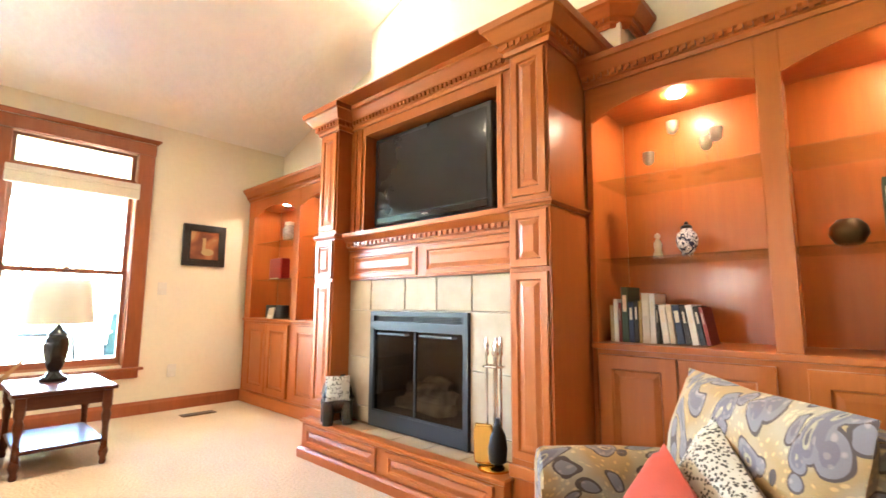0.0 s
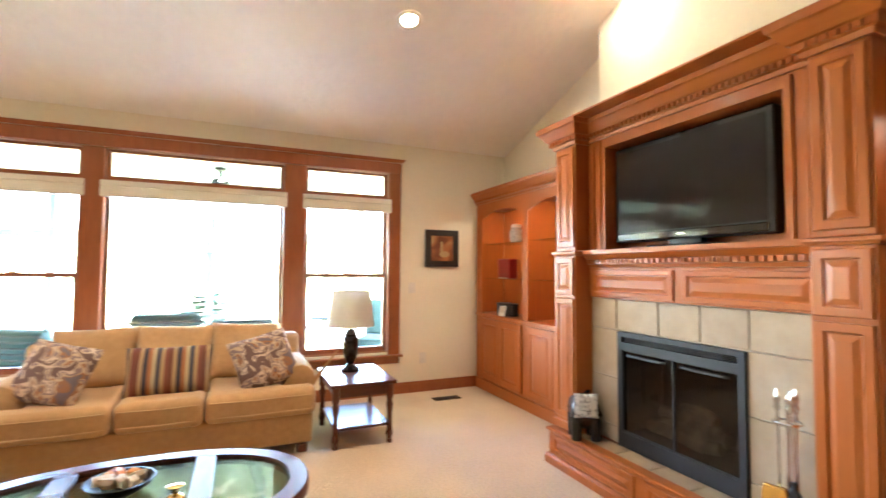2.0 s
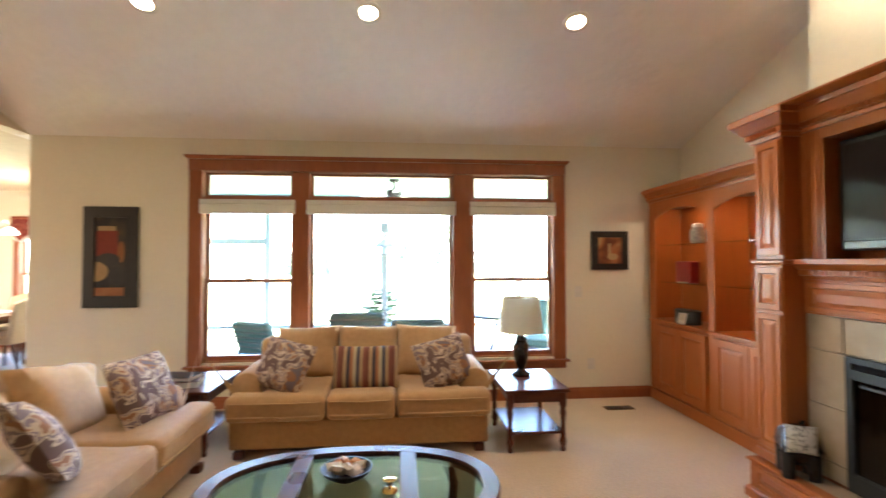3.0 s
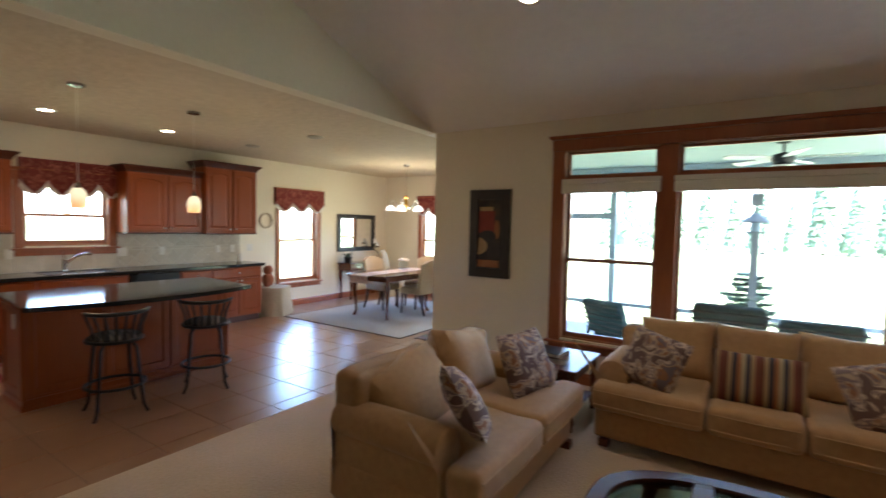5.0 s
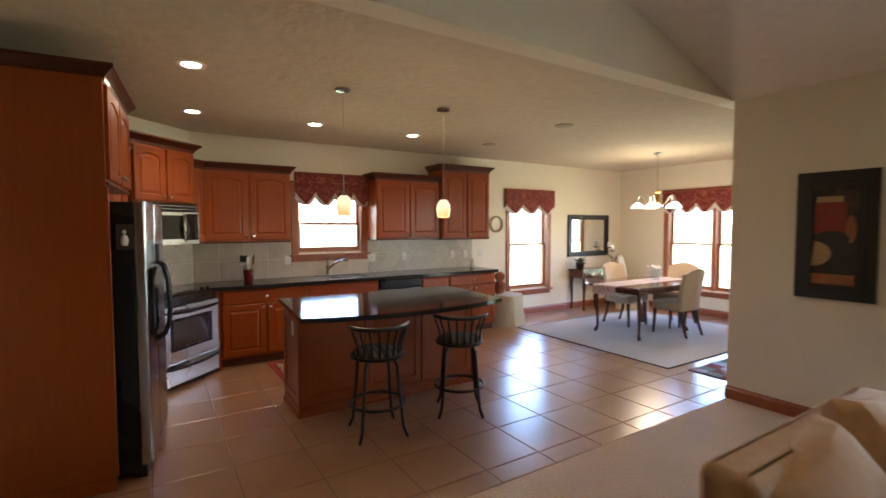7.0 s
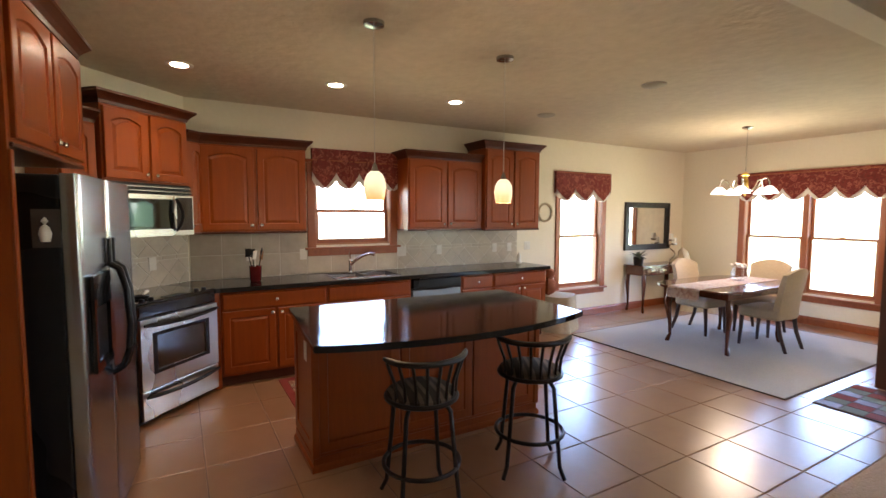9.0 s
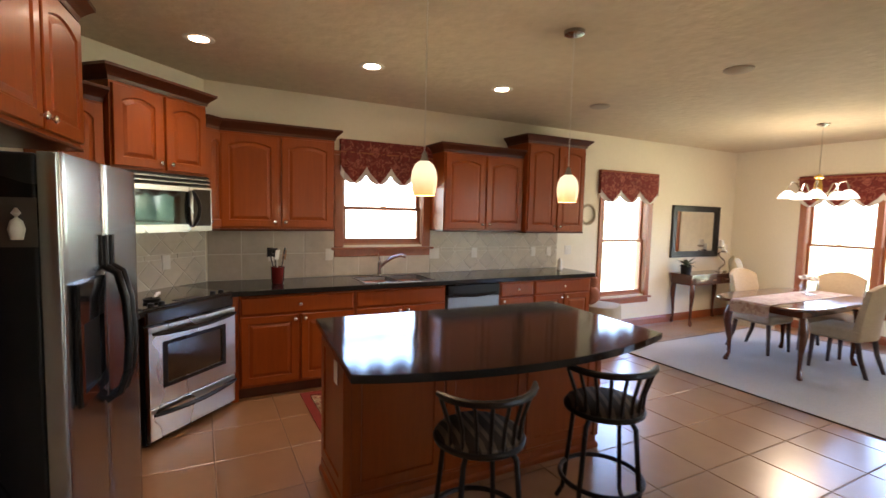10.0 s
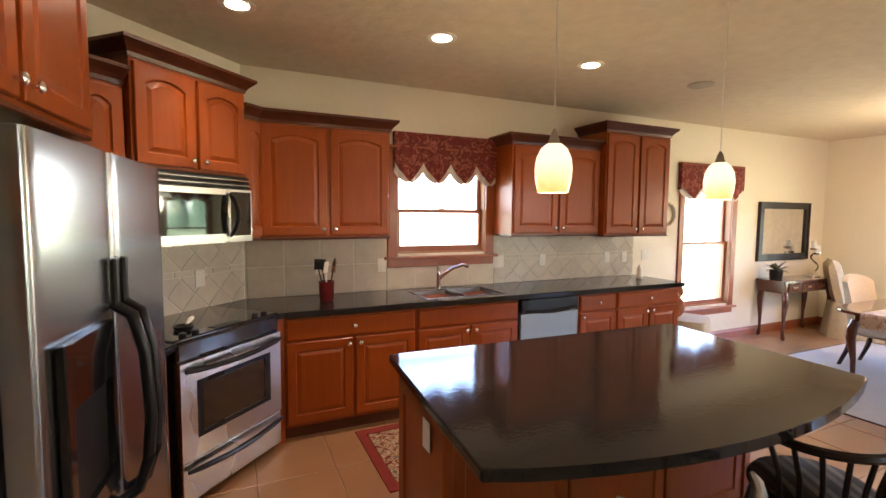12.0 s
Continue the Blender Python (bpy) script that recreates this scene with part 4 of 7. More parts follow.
sofa("loveseat", pose(-2.55, -1.48, 0, 0, 0, 180), 1.58, 2, "tan upholstered two-seat sofa with rolled arms and slumped back cushions",
     ((0.07, 14.0, -12.0, -0.06), (0.03, 6.0, 9.0, -0.02)))
# pillows rest on the seats, leaning on the back cushions
pillow("throw_pillow", pose(-3.62, -1.06, 0.635, 62, 10, 68), 0.44, 0.40, 0.16, PRINT, "square throw pillow with brown and purple leaf print on the sofa")
pillow("throw_pillow", pose(-3.62, 0.19, 0.635, 62, -12, 108), 0.44, 0.40, 0.16, PRINT, "square throw pillow with brown leaf print at the sofa arm")
pillow("throw_pillow", pose(-3.63, -0.43, 0.605, 66, 0, 90), 0.52, 0.34, 0.15, STRIPES, "oblong striped throw pillow in the middle of the sofa")
pillow("throw_pillow", pose(-2.09, -1.72, 0.645, 56, 20, 208), 0.46, 0.42, 0.16, PRINT, "leaf print throw pillow slumped on the loveseat near its open arm")
pillow("throw_pillow", pose(-2.97, -1.76, 0.65, 66, 0, 168), 0.46, 0.42, 0.16, PRINT, "leaf print throw pillow at the inner loveseat arm")


def turned_leg(h, r=0.028):
    return [(r * 0.55, 0), (r * 0.75, h * 0.03), (r * 0.6, h * 0.08), (r, h * 0.16), (r * 0.7, h * 0.24), (r * 0.62, h * 0.5), (r * 0.95, h * 0.66), (r * 0.65, h * 0.72), (r, h * 0.78), (r, h)]


def end_table(m, label, w=0.56, d=0.68, h=0.485):
    t = thing("end_table", m, label, "end table", "end tables beside the sofa")
    part("tabletop", box(-w / 2, w / 2, 0, d, h - 0.026, h, 0.008), DARKWOOD, t)
    part("apron", wall_ring(w - 0.08, d - 0.08, 0.018, h - 0.105, h - 0.027, 0.04), DARKWOOD, t)
    part("lower_shelf", box(-w / 2 + 0.04, w / 2 - 0.04, 0.04, d - 0.04, 0.13, 0.15, 0.005), DARKWOOD, t)
    for sx in (-1, 1):
        for y in (0.045, d - 0.045):
            part("leg", lathe(turned_leg(h - 0.03), (sx * (w / 2 - 0.045), y, 0), 14), DARKWOOD, t, "", True)
    return t


def wall_ring(w, d, th, z0, z1, y0):
    bm = bm_new()
    add_box(bm, -w / 2, w / 2, y0, y0 + th, z0, z1)
    add_box(bm, -w / 2, w / 2, y0 + d - th, y0 + d, z0, z1)
    add_box(bm, -w / 2, -w / 2 + th, y0 + th, y0 + d - th, z0, z1)
    add_box(bm, w / 2 - th, w / 2, y0 + th, y0 + d - th, z0, z1)
    return bm


end_table(pose(-3.31, 0.875, 0, 0, 0, TO_EAST), "dark cherry end table with turned legs and lower shelf", 0.50, 0.68, 0.475)
end_table(pose(-3.45, -1.84, 0, 0, 0, TO_EAST), "dark cherry end table in the corner between the sofas")

lamp = thing("table_lamp", pose(-3.76, 0.862, 0.4755), "table lamp with black urn base and cream shade", "lamp")
part("base", lathe([(0.075, 0), (0.078, 0.02), (0.05, 0.035), (0.03, 0.06), (0.045, 0.09), (0.062, 0.15), (0.070, 0.23), (0.066, 0.27), (0.05, 0.29), (0.056, 0.30), (0.03, 0.33), (0.012, 0.36), (0.010, 0.42)], n=28), mat("black_urn_glaze", (0.014, 0.013, 0.013), 0.22, coat=0.4), lamp, "", True)
shade = bm_new()
add_lathe(shade, [(0.19, 0.37), (0.155, 0.66), (0.151, 0.66), (0.186, 0.37)], n=36)
bmesh.ops.delete(shade, geom=[f for f in shade.faces if len(f.verts) > 8], context="FACES")
SHADECLOTH = mat("lamp_shade_linen", (0.84, 0.80, 0.70), 0.85, bump=0.2, bump_scale=250)
sn, sl = SHADECLOTH.node_tree.nodes, SHADECLOTH.node_tree.links
stl, smx = sn.new("ShaderNodeBsdfTranslucent"), sn.new("ShaderNodeMixShader")
stl.inputs[0].default_value, smx.inputs[0].default_value = (0.84, 0.81, 0.74, 1), 0.5
sl.new(sn["Principled BSDF"].outputs[0], smx.inputs[1])
sl.new(stl.outputs[0], smx.inputs[2])
sl.new(smx.outputs[0], sn["Material Output"].inputs[0])
part("shade", shade, SHADECLOTH, lamp, "cream linen drum shade", True)
part("finial", lathe([(0.004, 0.40), (0.004, 0.67), (0.011, 0.68), (0.004, 0.70)], n=10), BRASS, lamp)
part("harp", tube([(0, 0.152, 0.655), (0, -0.152, 0.655)], 0.003, 6), BRASS, lamp)
BOOKS = mat("book_cover_dark", (0.10, 0.03, 0.025), 0.5)
PAPER = mat("book_pages", (0.72, 0.66, 0.54), 0.9, stretch=(1, 1, 20))


def flat_book(m, w, d, h, material, label):
    b = thing("book", m, label, "book")
    part("cover", joined(box(-w / 2, w / 2, -d / 2, d / 2, 0, 0.003), box(-w / 2, w / 2, -d / 2, d / 2, h - 0.003, h), box(-w / 2, -w / 2 + 0.003, -d / 2, d / 2, 0.003, h - 0.003)), material, b)
    part("pages", box(-w / 2 + 0.003, w / 2 - 0.006, -d / 2 + 0.005, d / 2 - 0.005, 0.003, h - 0.003), PAPER, b)
    return b


flat_book(pose(-3.66, -1.86, 0.4855, 0, 0, 12), 0.26, 0.32, 0.05, BOOKS, "large dark red book lying on the corner table")
flat_book(pose(-3.67, -1.86, 0.5365, 0, 0, -8), 0.20, 0.27, 0.03, BLACK, "smaller black book on top of another book")
flat_book(pose(-3.90, -1.92, 0.4855, 0, 0, 40), 0.18, 0.24, 0.02, BLACK, "thin black book on the corner table")

# oval coffee table
ct = thing("coffee_table", pose(-2.0, -0.375, 0), "oval dark cherry coffee table with glass panes in its top", "coffee table")
AX, AY, CH = 0.43, 0.67, 0.45


def oval(a, b, n=48, p=2.3):
    out = []
    for k in range(n):
        c, s = math.cos(2 * math.pi * k / n), math.sin(2 * math.pi * k / n)
        out.append((a * math.copysign(abs(c) ** (2 / p), c), b * math.copysign(abs(s) ** (2 / p), s)))
    return out


def oval_ring(a, b, wi, z0, z1):
    bm = bm_new()
    o, i = oval(a, b), oval(a - wi, b - wi)
    V = [[bm.verts.new((x, y, z)) for x, y in pts] for pts, z in ((o, z0), (o, z1 - 0.006), ([(x * 0.992, y * 0.992) for x, y in o], z1), (i, z1), (i, z0))]
    for p, q in zip(V, V[1:] + V[:1]):
        for k in range(len(p)):
            j = (k + 1) % len(p)
            bm.faces.new((p[k], p[j], q[j], q[k]))
    return bm


part("rim", oval_ring(AX, AY, 0.075, CH - 0.045, CH), DARKWOOD, ct, "", True)
part("cross_bar", box(-AX + 0.07, AX - 0.07, 0.22, 0.30, CH - 0.035, CH - 0.001, 0.003), DARKWOOD, ct)
part("cross_bar", box(-AX + 0.07, AX - 0.07, -0.30, -0.22, CH - 0.035, CH - 0.001, 0.003), DARKWOOD, ct)
TGLASS = glass("table_glass", (0.42, 0.52, 0.47))
part("glass_pane", prism(oval(AX - 0.07, AY - 0.07), CH - 0.022, CH - 0.014), TGLASS, ct, "greenish clear glass").visible_shadow = False
part("lower_shelf", prism(oval(AX - 0.10, AY - 0.12), 0.12, 0.14), DARKWOOD, ct)
for sx in (-1, 1):
    for sy in (-1, 1):
        part("leg", tube([(sx * 0.27, sy * 0.46, CH - 0.04), (sx * 0.31, sy * 0.50, 0.28), (sx * 0.28, sy * 0.47, 0.12), (sx * 0.33, sy * 0.53, 0.0)], [0.03, 0.026, 0.022, 0.024], 10), DARKWOOD, ct, "", True)
bowl = thing("candy_dish", pose(-2.08, -0.40, CH - 0.013), "small dark dish with orange and cream sweets on the coffee table", "dish")
part("bowl", lathe([(0.05, 0), (0.10, 0.03), (0.12, 0.055), (0.112, 0.055), (0.09, 0.03), (0.01, 0.012)], n=24), IRON, bowl, "", True)
SWEET = mat("sweet_orange", (0.62, 0.24, 0.06), 0.5)
SWEET2 = mat("sweet_cream", (0.72, 0.60, 0.42), 0.5)
for k in range(9):
    a = k * 2.4
    part("sweet", moved(cushion(0.07, 0.05, 0.035, 0.5, 4), pose(0.055 * math.cos(a) * (k > 0), 0.055 * math.sin(a) * (k > 0), 0.052 + 0.004 * (k % 3), 12 * k, 0, 50 * k)), SWEET if k % 3 == 1 else SWEET2, bowl)
ch = thing("candle_holder", pose(-1.95, -0.20, CH - 0.013), "small brass candle holder on the coffee table", "candle holder")
part("stem", lathe([(0.035, 0), (0.03, 0.01), (0.01, 0.02), (0.014, 0.04), (0.03, 0.05), (0.026, 0.052)], n=16), BRASS, ch, "", True)

# paisley armchair with cushions, its back to the camera
AC = pose(-0.566, 1.15, 0, 0, 0, -50) @ Matrix.Diagonal((1, 1, 0.925, 1))
ac = thing("armchair", AC, "armchair in cream, grey and gold paisley cloth", "armchair")
part("frame", moved(soft_box(0.72, 0.56, 0.20, 0.03), Matrix.Translation((0, 0.54, 0.06))), PAISLEY, ac, "", True)
part("seat_cushion", moved(soft_box(0.54, 0.46, 0.13, 0.05, 4, 0.03), Matrix.Translation((0, 0.45, 0.245))), PAISLEY, ac, "", True)
for sx in (-1, 1):
    bm = moved(rolled_arm(0.46, 0.17, 0.54), Matrix.Translation((0, 0.28, 0.04)))
    if sx < 0:
        bmesh.ops.scale(bm, vec=(-1, 1, 1), verts=bm.verts)
    part("arm", moved(bm, Matrix.Translation((sx * 0.36, 0, 0))), PAISLEY, ac, "", True)
    for y in (0.32, 0.76):
        part("foot", lathe([(0.022, 0), (0.03, 0.06)], (sx * 0.32, y, 0), 10), DARKWOOD, ac)
bk = soft_box(0.70, 0.14, 0.50, 0.06, 4, 0.02)
part("backrest", moved(bk, pose(0, 0.76, 0.30, -10, 0, 0)), PAISLEY, ac, "", True)
bc = cushion(0.66, 0.48, 0.17, 0.5, 16)
for v in bc.verts:
    v.co.z += 0.015 * noise.noise(v.co * 6)
part("back_cushion", moved(bc, pose(0, 0.70, 0.62, 79, 0, 0)), PAISLEY, ac, "", True)
pillow("throw_pillow", AC @ pose(0.10, 0.575, 0.545, 72, 0, 0) @ pose(0, 0, 0, 0, 0, -20), 0.38, 0.36, 0.13, LEOPARD, "spotted cream and black throw pillow on the armchair")
pillow("throw_pillow", AC @ pose(0.14, 0.44, 0.505, 66, 0, 0) @ pose(0, 0, 0, 0, 0, -12), 0.38, 0.36, 0.13, RUST, "rust red throw pillow on the armchair seat")

# pictures
FRAMEBLK = mat("black_picture_frame", (0.011, 0.009, 0.008), 0.42, wear=0.15)
ART1 = ramp_pattern(mat("painted_canvas_tall", (0.2, 0.1, 0.05), 0.7), [(0.0, (0.014, 0.011, 0.010)), (0.45, (0.025, 0.020, 0.020)), (0.58, (0.05, 0.035, 0.025)), (0.68, (0.09, 0.05, 0.025))], 4.2, distort=0.8, stretch=(1, 1, 1.2), steps="EASE")
ART2 = ramp_pattern(mat("painted_canvas_small", (0.2, 0.1, 0.05), 0.7), [(0.0, (0.05, 0.015, 0.01)), (0.4, (0.16, 0.045, 0.02)), (0.55, (0.34, 0.12, 0.04)), (0.68, (0.45, 0.26, 0.10))], 5.0, distort=0.4, steps="EASE")


def picture(name, m, w, h, border, art, label, extra=()):
    p = thing(name, m, label, "picture")
    part("frame", wall_mesh("y", -0.028, -0.002, -w / 2, w / 2, 0, h, [(-w / 2 + border, w / 2 - border, border, h - border)]), FRAMEBLK, p)
    part("inner_bead", wall_mesh("y", -0.033, -0.02, -w / 2 + border * 0.8, w / 2 - border * 0.8, border * 0.8, h - border * 0.8, [(-w / 2 + border + 0.006, w / 2 - border - 0.006, border + 0.006, h - border - 0.006)]), FRAMEBLK, p)
    c = part("canvas", box(-w / 2 + border, w / 2 - border, -0.018, -0.010, border, h - border), art, p)
    for nm, bm, mm in extra:
        part(nm, bm, mm, p)
    return p


GOLDP = mat("painted_ochre", (0.42, 0.28, 0.12), 0.7, scale=18)
REDP = mat("painted_red", (0.24, 0.035, 0.02), 0.7, scale=18)
BLUEP = mat("painted_charcoal", (0.018, 0.016, 0.018), 0.6, second=(0.035, 0.028, 0.025), scale=14)
OCHREP = mat("painted_burnt_orange", (0.26, 0.085, 0.025), 0.7, second=(0.36, 0.15, 0.05), scale=12)


def disc(x, z, r, y, sx=1.0, sz=1.0, a0=0, a1=360, n=20):
    pts = [(x + r * sx * math.cos(radians(a0 + (a1 - a0) * k / n)), z + r * sz * math.sin(radians(a0 + (a1 - a0) * k / n))) for k in range(n)]
    return loops_mesh([(pts, y)], y + 0.003)


picture("tall_painting", pose(WIN_X, -2.953, 1.0, 0, 0, TO_EAST), 0.50, 0.98, 0.10, ART1, "tall abstract still-life painting in a black frame on the wall",
        [("painted_shape", box(-0.12, 0.045, -0.0195, -0.0185, 0.745, 0.79), GOLDP), ("painted_shape", box(-0.13, 0.065, -0.0195, -0.0185, 0.50, 0.744), REDP),
         ("painted_shape", disc(0.095, 0.54, 0.035, -0.0199, 0.9, 3.0), OCHREP), ("painted_shape", disc(-0.02, 0.46, 0.11, -0.0203, 1.0, 0.62), BLUEP),
         ("painted_shape", disc(-0.145, 0.35, 0.125, -0.0207, 1.0, 0.78, -90, 90), GOLDP), ("painted_shape", box(-0.145, 0.125, -0.0195, -0.0185, 0.115, 0.195), OCHREP),
         ("painted_shape", disc(0.06, 0.30, 0.085, -0.0199, 1.0, 1.2), BLUEP)])
picture("small_painting", pose(WIN_X, 2.063, 1.35, 0, 0, TO_EAST), 0.40, 0.41, 0.06, ART2, "small square still-life painting in a black frame",
        [("painted_shape", box(-0.02, 0.012, -0.0195, -0.0185, 0.13, 0.28), GOLDP), ("painted_shape", disc(0.03, 0.14, 0.05, -0.0197, 1.2, 0.7), GOLDP)])

# ceiling lights of the living room
def can_light(m, label, watts, degrees=120):
    c = thing("recessed_light", m, label, "ceiling light", "recessed ceiling lights")
    part("trim_ring", lathe([(0.095, -0.006), (0.095, -0.0005), (0.06, -0.0005), (0.06, -0.006), (0.085, -0.010)], n=28, ring=True), WHITE, c, "", True)
    part("lens", lathe([(0.058, -0.006), (0.058, -0.002)], n=24), LAMPGLOW, c, "glowing lens")
    p = m @ Vector((0, 0, -0.03))
    spot("downlight", p, m @ Vector((0, 0, -2)), watts, WARM, degrees, 0.7, 0.05)
    return c


TILT = math.degrees(math.atan(SLOPE))
for y in (1.12, -0.38, -1.88):
    can_light(pose(-3.11, y, vault(-3.11) - 0.001, 0, -TILT, 0), "recessed ceiling light in the sloped ceiling", 0.6)
can_light(pose(-2.40, 2.42, vault(-2.40) - 0.001, 0, -TILT, 0), "recessed ceiling light washing the chimney breast", 0.09, 80)
can_light(pose(-1.0, 2.42, vault(-1.0) - 0.001, 0, -TILT, 0), "recessed ceiling light washing the chimney breast", 0.09, 80)

# floor vent
fv = thing("floor_vent", pose(-4.30, 1.98, 0, 0, 0, 0), "brown metal floor vent in the carpet", "vent")
part("frame", wall_mesh("y", -0.14, 0.14, -0.055, 0.055, 0.0, 0.006, []), mat("vent_brown", (0.16, 0.09, 0.05), 0.5, 0.5), fv)
for k in range(10):
    part("slat", box(-0.045, 0.045, -0.12 + 0.025 * k, -0.108 + 0.025 * k, 0.006, 0.009), BLACK, fv)


# ---- kitchen ----
def knob(x, z, y=-0.02):
    return moved(lathe([(0.006, 0), (0.006, 0.012), (0.015, 0.018), (0.016, 0.024), (0.008, 0.03)], n=12), pose(x, y, z, 90, 0, 0))


def drawer_front(x0, x1, z0, z1):
    return loops_mesh([(panel_loop(x0, x1, z0, z1), -0.012), (panel_loop(x0 + 0.012, x1 - 0.012, z0 + 0.012, z1 - 0.012), -0.02)], 0.0)


def add_door(cab, x0, x1, z0, z1, knob_at, arch=0.0, wood=None):
    d = part("door", panel_door(x0, x1, z0, z1, 0.02, 0.058, arch), wood or KCHERRY, cab)
    part("knob", knob(*knob_at), CHROME, d, "brushed nickel knob", True)


def base_cabinet(m, w, label, drawers, doors, depth=0.60):
    """A floor cabinet facing -y: drawers and doors are counts across its width."""
    c = thing("base_cabinet", m, label, "cabinet", "kitchen base cabinets")
    part("body", box(0, w, 0.0, depth, 0.10, 0.868), KCHERRY, c)
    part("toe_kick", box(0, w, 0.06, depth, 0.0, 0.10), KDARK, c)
    for k in range(drawers):
        a, b = w * k / drawers + 0.012, w * (k + 1) / drawers - 0.012
        d = part("drawer", drawer_front(a, b, 0.705, 0.85), KCHERRY, c)
        part("knob", knob((a + b) / 2, 0.778), CHROME, d, "brushed nickel knob", True)
    for k in range(doors):
        a, b = w * k / doors + 0.012, w * (k + 1) / doors - 0.012
        add_door(c, a, b, 0.125, 0.69, (b - 0.03 if k % 2 == 0 and doors > 1 else a + 0.03, 0.655))
    return c


def wall_cabinet(m, w, z0, z1, depth, doors, label, crown=0.9, arch=0.035, ends=(True, True)):
    c = thing("wall_cabinet", m, label, "cabinet", "kitchen wall cabinets")
    part("body", box(0, w, 0, depth, z0, z1), KCHERRY, c)
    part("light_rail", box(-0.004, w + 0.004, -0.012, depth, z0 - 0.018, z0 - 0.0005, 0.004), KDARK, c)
    for k in range(doors):
        a, b = w * k / doors + 0.014, w * (k + 1) / doors - 0.014
        add_door(c, a, b, z0 + 0.016, z1 - 0.03, (b - 0.03 if k % 2 == 0 and doors > 1 else a + 0.03, z0 + 0.06), arch)
    pts = [(0, depth)] * ends[0] + [(0, 0), (w, 0)] + [(w, depth)] * ends[1]
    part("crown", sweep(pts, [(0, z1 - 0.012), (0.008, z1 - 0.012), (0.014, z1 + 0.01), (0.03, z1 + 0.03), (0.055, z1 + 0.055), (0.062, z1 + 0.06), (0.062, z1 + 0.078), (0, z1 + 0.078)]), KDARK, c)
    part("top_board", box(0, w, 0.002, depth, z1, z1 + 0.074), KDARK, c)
    return c


def sink_side(x, y=-7.10):
    return pose(x, y, 0, 0, 0, 180)


base_cabinet(sink_side(-0.86), 0.95, "cherry base cabinet with two drawers and two doors", 1, 2)
sc = base_cabinet(sink_side(-1.815), 0.915, "cherry sink base cabinet with false drawer front", 0, 2)
part("false_front", drawer_front(0.012, 0.903, 0.705, 0.85), KCHERRY, sc)
base_cabinet(sink_side(-3.375), 0.445, "narrow cherry cabinet with drawer beside the dishwasher", 1, 1)
base_cabinet(sink_side(-3.825), 0.835, "cherry base cabinet with drawer at the counter end", 1, 2)
SATIN = mat("satin_steel", (0.24, 0.25, 0.26), 0.45, 1.0, second=(0.21, 0.22, 0.23), scale=40, stretch=(0.3, 0.3, 20), wear=0.04)
dw = thing("dishwasher", sink_side(-2.74), "stainless dishwasher with black control panel", "dishwasher")
part("body", box(0.005, 0.625, 0.02, 0.58, 0.10, 0.866), BLACK, dw)
part("toe_kick", box(0.0, 0.63, 0.06, 0.58, 0.0, 0.099), BLACK, dw)
part("door", box(0.01, 0.62, -0.018, 0.019, 0.12, 0.735, 0.006), SATIN, dw)
part("control_panel", box(0.01, 0.62, -0.026, 0.019, 0.74, 0.86, 0.012), BLACK, dw)
part("handle", tube([(0.06 + 0.5 * k / 8, -0.045 - 0.008 * math.sin(math.pi * k / 8), 0.765 - 0.02 * math.sin(math.pi * k / 8)) for k in range(9)], 0.012), BLACK, dw, "", True)

ct_top = bm_new()
add_box(ct_top, -4.70, -2.64, -7.714, -7.065, 0.87, 0.91)
add_box(ct_top, -2.64, -1.93, -7.714, -7.58, 0.87, 0.91)
add_box(ct_top, -2.64, -1.93, -7.17, -7.065, 0.87, 0.91)
add_box(ct_top, -1.93, -0.86, -7.714, -7.065, 0.87, 0.91)
ct_top = joined(ct_top, prism([(-0.86, -7.714), (-0.645, -7.714), (-0.405, -7.472), (-0.822, -7.054), (-0.86, -7.065)], 0.87, 0.91))
bmesh.ops.remove_doubles(ct_top, verts=ct_top.verts, dist=0.0005)
wt = thing("worktop", pose(0, 0, 0), "polished black granite worktop along the sink wall", "worktop")
part("slab", ct_top, GRANITE, wt)
part("front_edge", box(-4.70, -0.87, -7.0648, -7.052, 0.868, 0.912, 0.005), GRANITE, wt)
wt2 = thing("worktop", pose(0, 0, 0), "black granite worktop between range and refrigerator", "worktop")
part("slab", prism([(-0.28, -6.51), (-0.12, -5.99), (0.774, -5.99), (0.774, -6.305), (0.14, -6.936)], 0.87, 0.91, 0.006), GRANITE, wt2)
fl = thing("base_cabinet", pose(0, 0, 0), "cherry filler cabinet between range and refrigerator", "cabinet", "kitchen base cabinets")
part("body", prism([(-0.24, -6.49), (-0.09, -6.0), (0.772, -6.0), (0.772, -6.32), (0.15, -6.93)], 0.1, 0.868), KCHERRY, fl)
part("toe_kick", prism([(-0.18, -6.49), (-0.03, -6.0), (0.772, -6.0), (0.772, -6.32), (0.17, -6.92)], 0.0, 0.099), KDARK, fl)
fl2 = thing("base_cabinet", pose(0, 0, 0), "cherry corner filler beside the range", "cabinet", "kitchen base cabinets")
part("body", prism([(-0.857, -7.71), (-0.65, -7.71), (-0.42, -7.475), (-0.81, -7.085), (-0.857, -7.10)], 0.0, 0.868), KCHERRY, fl2)

